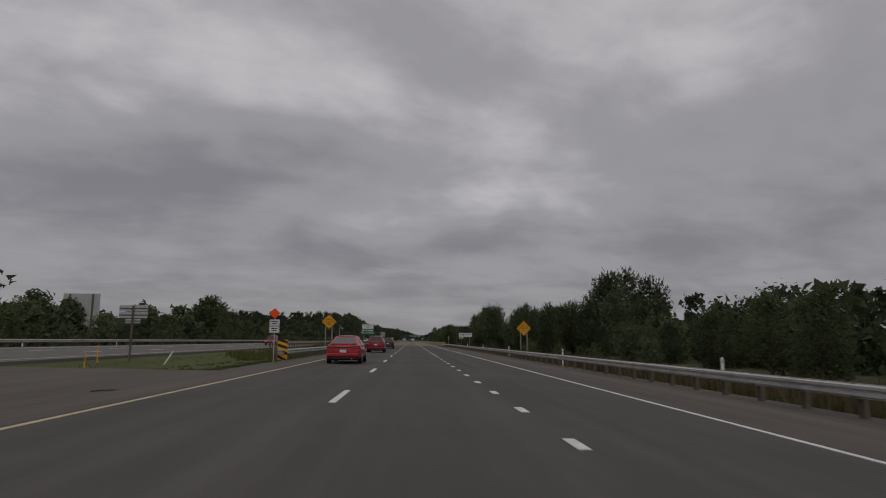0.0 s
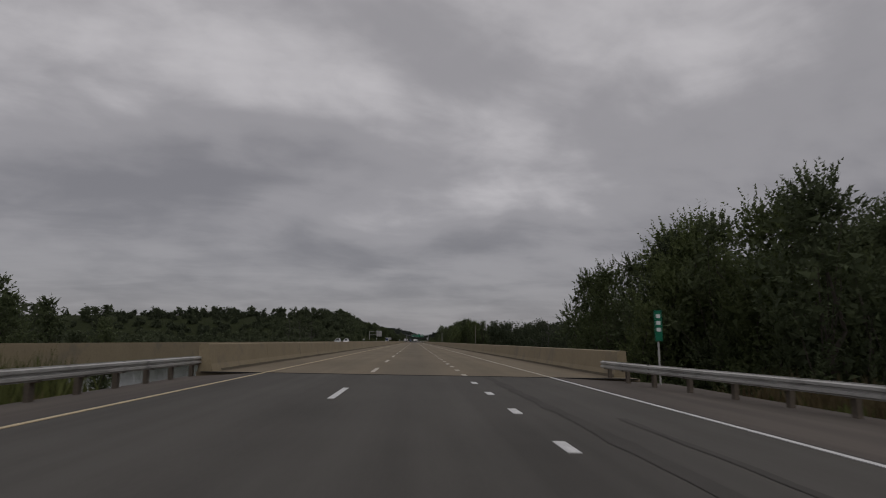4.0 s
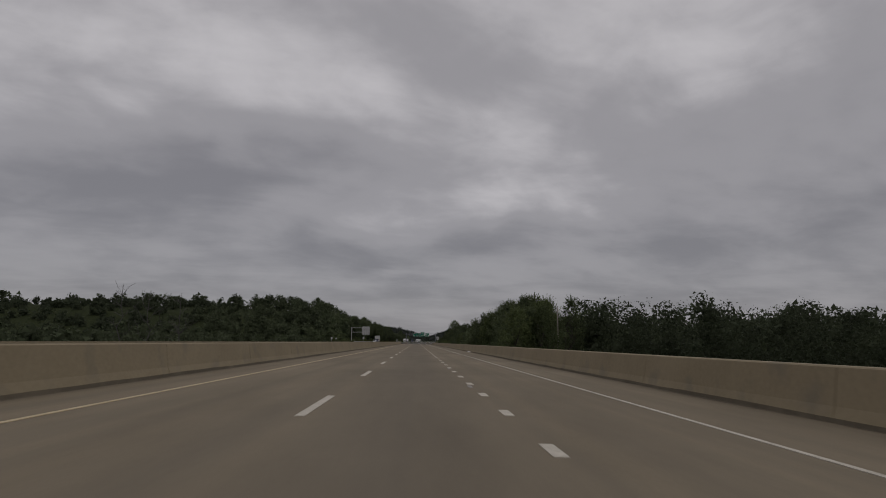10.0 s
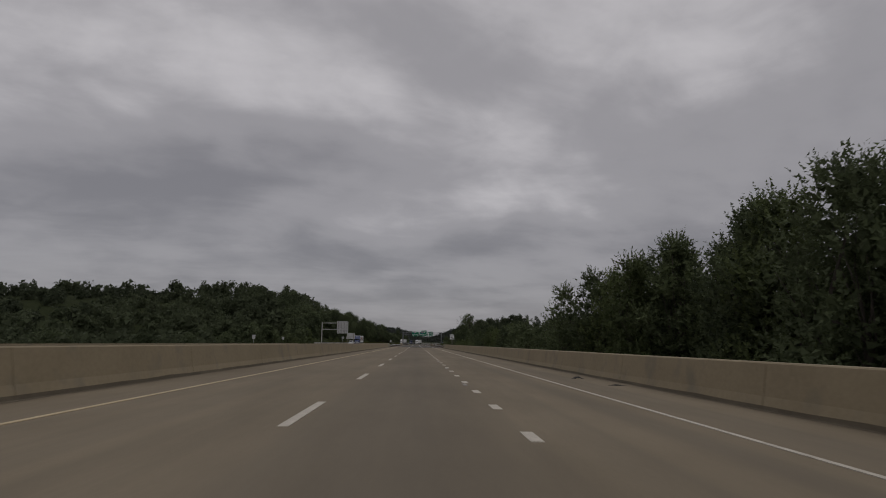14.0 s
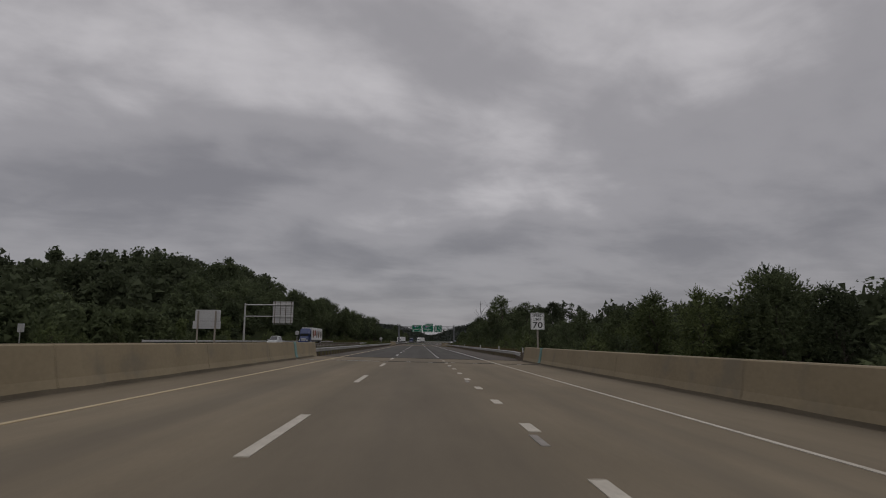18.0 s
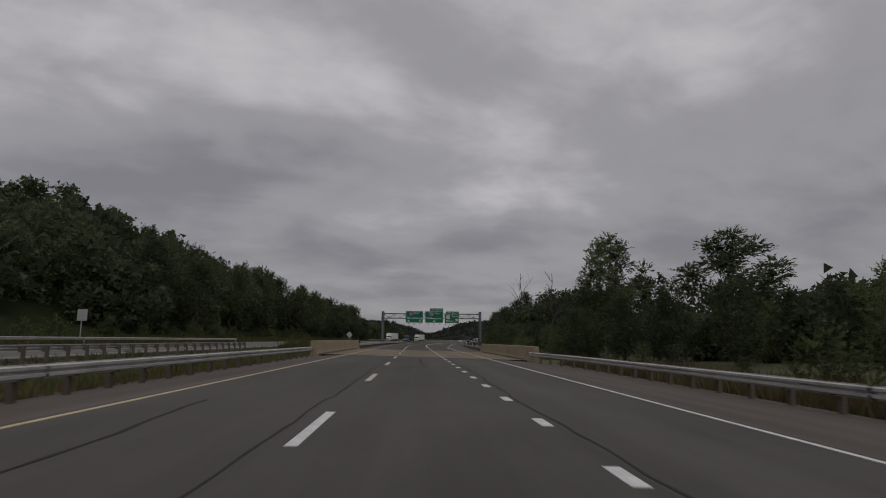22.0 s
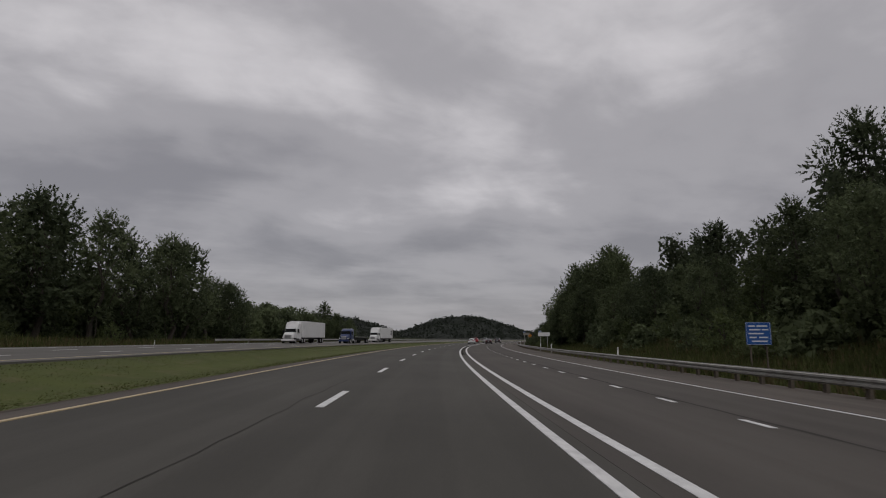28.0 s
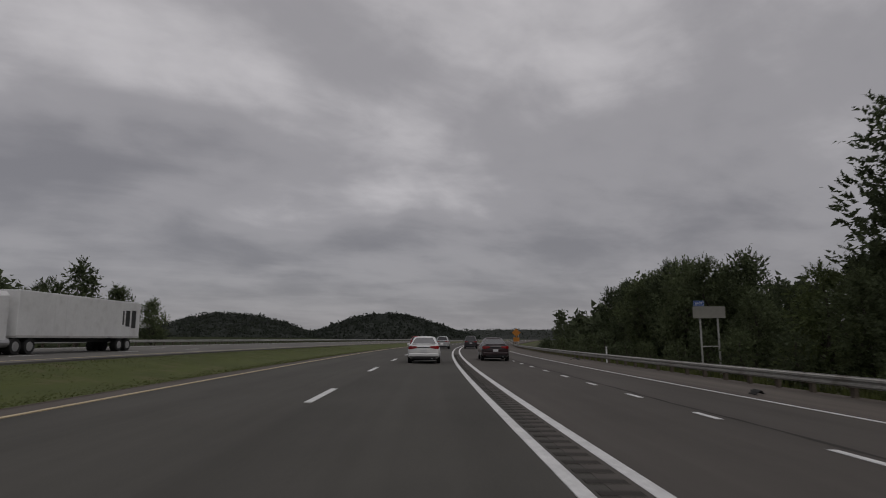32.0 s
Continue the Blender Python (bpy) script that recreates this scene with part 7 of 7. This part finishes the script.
def weeds(name, s0, s1, d0, d1, clumps, h0, h1, material, label, seed, blades=7, width=0.05, spread=0.18, inner=None):
    """Clumps of thin blades that lean outwards, joined into one."""
    rng = np.random.default_rng(seed)
    s, d = rng.uniform(s0, s1, clumps), rng.uniform(d0, d1, clumps)
    base = np.array([at(a, b + (inner(a) if inner else 0.0), ground_z(a, b + (inner(a) if inner else 0.0)) - 0.03) for a, b in zip(s, d)])
    h = rng.uniform(h0, h1, clumps)
    root = np.repeat(base, blades, axis=0)
    n = len(root)
    root[:, :2] += rng.normal(0, spread, (n, 2))
    hh = np.repeat(h, blades) * rng.uniform(0.5, 1.1, n)
    a = rng.uniform(0, 2 * np.pi, n)
    lean = rng.uniform(0.05, 0.55, n) * hh
    side = np.stack([np.cos(a), np.sin(a), np.zeros(n)], 1) * width * rng.uniform(0.6, 1.4, (n, 1))
    b = a + np.pi / 2 + rng.normal(0, 0.6, n)
    tip = root + np.stack([np.cos(b) * lean, np.sin(b) * lean, hh], 1)
    v = np.stack([root - side, root + side, tip], 1).reshape(-1, 3)
    me = bpy.data.meshes.new(name)
    me.vertices.add(3 * n)
    me.vertices.foreach_set("co", v.astype(np.float32).ravel())
    me.loops.add(3 * n)
    me.loops.foreach_set("vertex_index", np.arange(3 * n, dtype=np.int32))
    me.polygons.add(n)
    me.polygons.foreach_set("loop_start", np.arange(0, 3 * n, 3, dtype=np.int32))
    me.materials.append(material)
    me.update(calc_edges=True)
    return tagged(new(name, me), label, "grass", "verge plants", "stuff")


weeds("weeds", 774, 803, -18.8, -10.5, 1300, 0.9, 2.1, GRASS, "tall olive weeds in the median past the small bridge", 18, blades=10, width=0.05, spread=0.3)
weeds("weeds", 116, 151, -18.8, -10.5, 1500, 0.7, 1.7, GRASS, "tall olive weeds in the median before the bridge", 19, blades=10, width=0.05, spread=0.3)
DRY, GREENISH = "tall dry tan weeds behind the guardrail", "rough green grass on the verge"
weeds("weeds", -5, 150, 10.15, 17, 4200, 0.4, 1.15, DRY_GRASS, DRY, 1)
weeds("grass", -5, 150, 10.0, 20, 4800, 0.15, 0.45, GRASS, GREENISH, 2)
weeds("weeds", 607, 737, 10.15, 17, 4400, 0.5, 1.25, DRY_GRASS, DRY, 3)
weeds("grass", 607, 737, 10.0, 19, 3600, 0.2, 0.5, GRASS, GREENISH, 4)
weeds("weeds", 768, 870, 0.4, 8, 2600, 0.4, 1.0, DRY_GRASS, DRY, 5, inner=right_edge)
weeds("grass", 768, 1110, 0.3, 9, 6000, 0.2, 0.55, GRASS, GREENISH, 6, inner=right_edge)
weeds("weeds", 880, 1022, 2.5, 12, 3800, 0.3, 0.8, GRASS, "unmown weeds on the bank", 7, inner=right_edge)
weeds("weeds", 868, 1022, 1.5, 10, 4200, 0.5, 1.2, GRASS, "tall green weeds on the bank", 16, blades=9, width=0.06, spread=0.3, inner=right_edge)
weeds("weeds", 868, 1022, 1.2, 11, 2600, 0.4, 1.0, DRY_GRASS, "tall brown weeds on the bank", 17, blades=8, width=0.05, spread=0.3, inner=right_edge)
weeds("weeds", 62, 150, -19, -9, 1100, 0.15, 0.4, DRY_GRASS, "thin dry weeds in the median", 8)
weeds("grass", 28, 150, -19.2, -8.9, 4200, 0.05, 0.15, GRASS, "short grass in the median", 9)
weeds("weeds", 607, 737, -19, -9, 3200, 0.15, 0.45, DRY_GRASS, "dry brown weeds in the median", 10)
weeds("weeds", 768, 880, -19, -9, 3000, 0.2, 0.5, DRY_GRASS, "dry brown weeds in the median", 11)
weeds("grass", 878, 1120, -19.8, -7.6, 12000, 0.03, 0.09, GRASS, "mown grass of the median", 12, blades=9, width=0.022, spread=0.8)
weeds("grass", 606, 1060, -40, -35.8, 4000, 0.2, 0.7, GRASS, "rough grass at the foot of the woods", 13)
weeds("weeds", 690, 1020, -44, -36, 5000, 0.6, 1.4, GRASS, "tall rough grass on the bank below the woods", 18, blades=8, width=0.09, spread=0.4)
weeds("weeds", 690, 1020, -43, -36, 2600, 0.6, 1.3, DRY_GRASS, "brown dry weeds on the bank below the woods", 19, blades=8, width=0.07, spread=0.4)
weeds("weeds", 606, 880, -20, -10.5, 2600, 0.25, 0.65, GRASS, "tall green grass clumps in the median", 14, blades=12, width=0.06, spread=0.3)
weeds("weeds", 60, 150, -19, -9, 1500, 0.4, 1.0, GRASS, "tall green grass clumps in the median", 15, blades=12, width=0.06, spread=0.3)


def scrap(s, d, L, w, h, seed):
    """A torn strip of tyre tread."""
    rng = np.random.default_rng(seed)
    root = thing("tyre_scrap", spot(s, d, right_z(s, d), rng.uniform(-40, 40)), "torn black strip of tyre tread on the shoulder", "tyre scrap", "road debris")
    bm = bmesh.new()
    rows = []
    for i in range(9):
        u = i / 8
        z = 0.01 + h * math.sin(math.pi * u) ** 2 * rng.uniform(0.6, 1.0)
        k = w * rng.uniform(0.6, 1.0) / 2
        rows.append([bm.verts.new((L * (u - 0.5), y, z + e)) for y, e in ((-k, 0.0), (k, 0.03), (k, 0.05), (-k, 0.02))])
    for a, b in zip(rows, rows[1:]):
        for j in range(4):
            bm.faces.new((a[j], a[(j + 1) % 4], b[(j + 1) % 4], b[j]))
    bm.faces.new(rows[0][::-1])
    bm.faces.new(rows[-1])
    part("tread", bm, TYRE, root)


scrap(461.2, 6.9, 0.5, 0.25, 0.12, 1)
scrap(457.5, 7.2, 0.9, 0.16, 0.06, 2)
scrap(1031.6, 9.3, 0.42, 0.26, 0.14, 3)
scrap(1062.0, 11.2, 0.7, 0.3, 0.15, 4)
crack(roads["bridge"], 538, 3.4, 566, 4.0, 0.03, 0.05, 31, DECK_CRACK)
for s, d in ((575, -38.5), (629.6, -43.8)):
    low_sign = thing("road_sign", spot(s, d, 0), "small pale sign on a thin post past the opposite road", "road sign")
    part("panel", slab(round_rect(0.75, 0.95, 0.04, 0, 2.6), 0, 0.02), SIGN_BACK, low_sign)
    sign_post(low_sign, 0, -1.0 if s > 600 else -0.4, 2.9, y=-0.06, w=0.04)

# a drain through the foot of the parapet, with the stain over it, and a scrap of paper
drain = thing("bridge_drain", spot(233.4, 7.98, -0.16), "dark rusty drain opening at the foot of the parapet", "drain")
part("opening", box(-0.02, 0.06, -0.55, 0.55, 0.0, 0.13, 0.01), SIGN_BLACK, drain)
part("grate_frame", box(-0.3, -0.02, -0.6, 0.6, -0.02, 0.012, 0.004), SEALANT, drain)
for k in range(8):
    part("grate_bar", box(-0.28, -0.04, -0.5 + 0.14 * k, -0.46 + 0.14 * k, 0.012, 0.022), POST_STEEL, drain)
post_ = thing("steel_post", spot(318.4, 9.0, -0.2), "tall grey steel post bolted to the outside of the parapet", "post")
part("flange", box(-0.08, 0.08, -0.085, -0.07, -0.3, 4.0), GALVANISED, post_)
part("flange", box(-0.08, 0.08, 0.07, 0.085, -0.3, 4.0), GALVANISED, post_)
part("web", box(-0.008, 0.008, -0.072, 0.072, -0.3, 3.99), GALVANISED, post_)
for z in (0.05, 0.6):
    part("bracket", box(-0.75, -0.07, -0.09, 0.09, z, z + 0.14, 0.01), POST_STEEL, post_)
paper = thing("paper_scrap", spot(395.7, 7.75, -0.15, 20), "crumpled white scrap of paper by the parapet", "litter")
bm = bmesh.new()
bmesh.ops.create_icosphere(bm, subdivisions=2, radius=0.16)
for v in bm.verts:
    v.co = Vector((v.co.x * 1.6, v.co.y, v.co.z * 0.45 + 0.06)) * (1 + 0.25 * noise.noise(v.co * 9))
part("sheet", bm, SIGN_WHITE, paper)
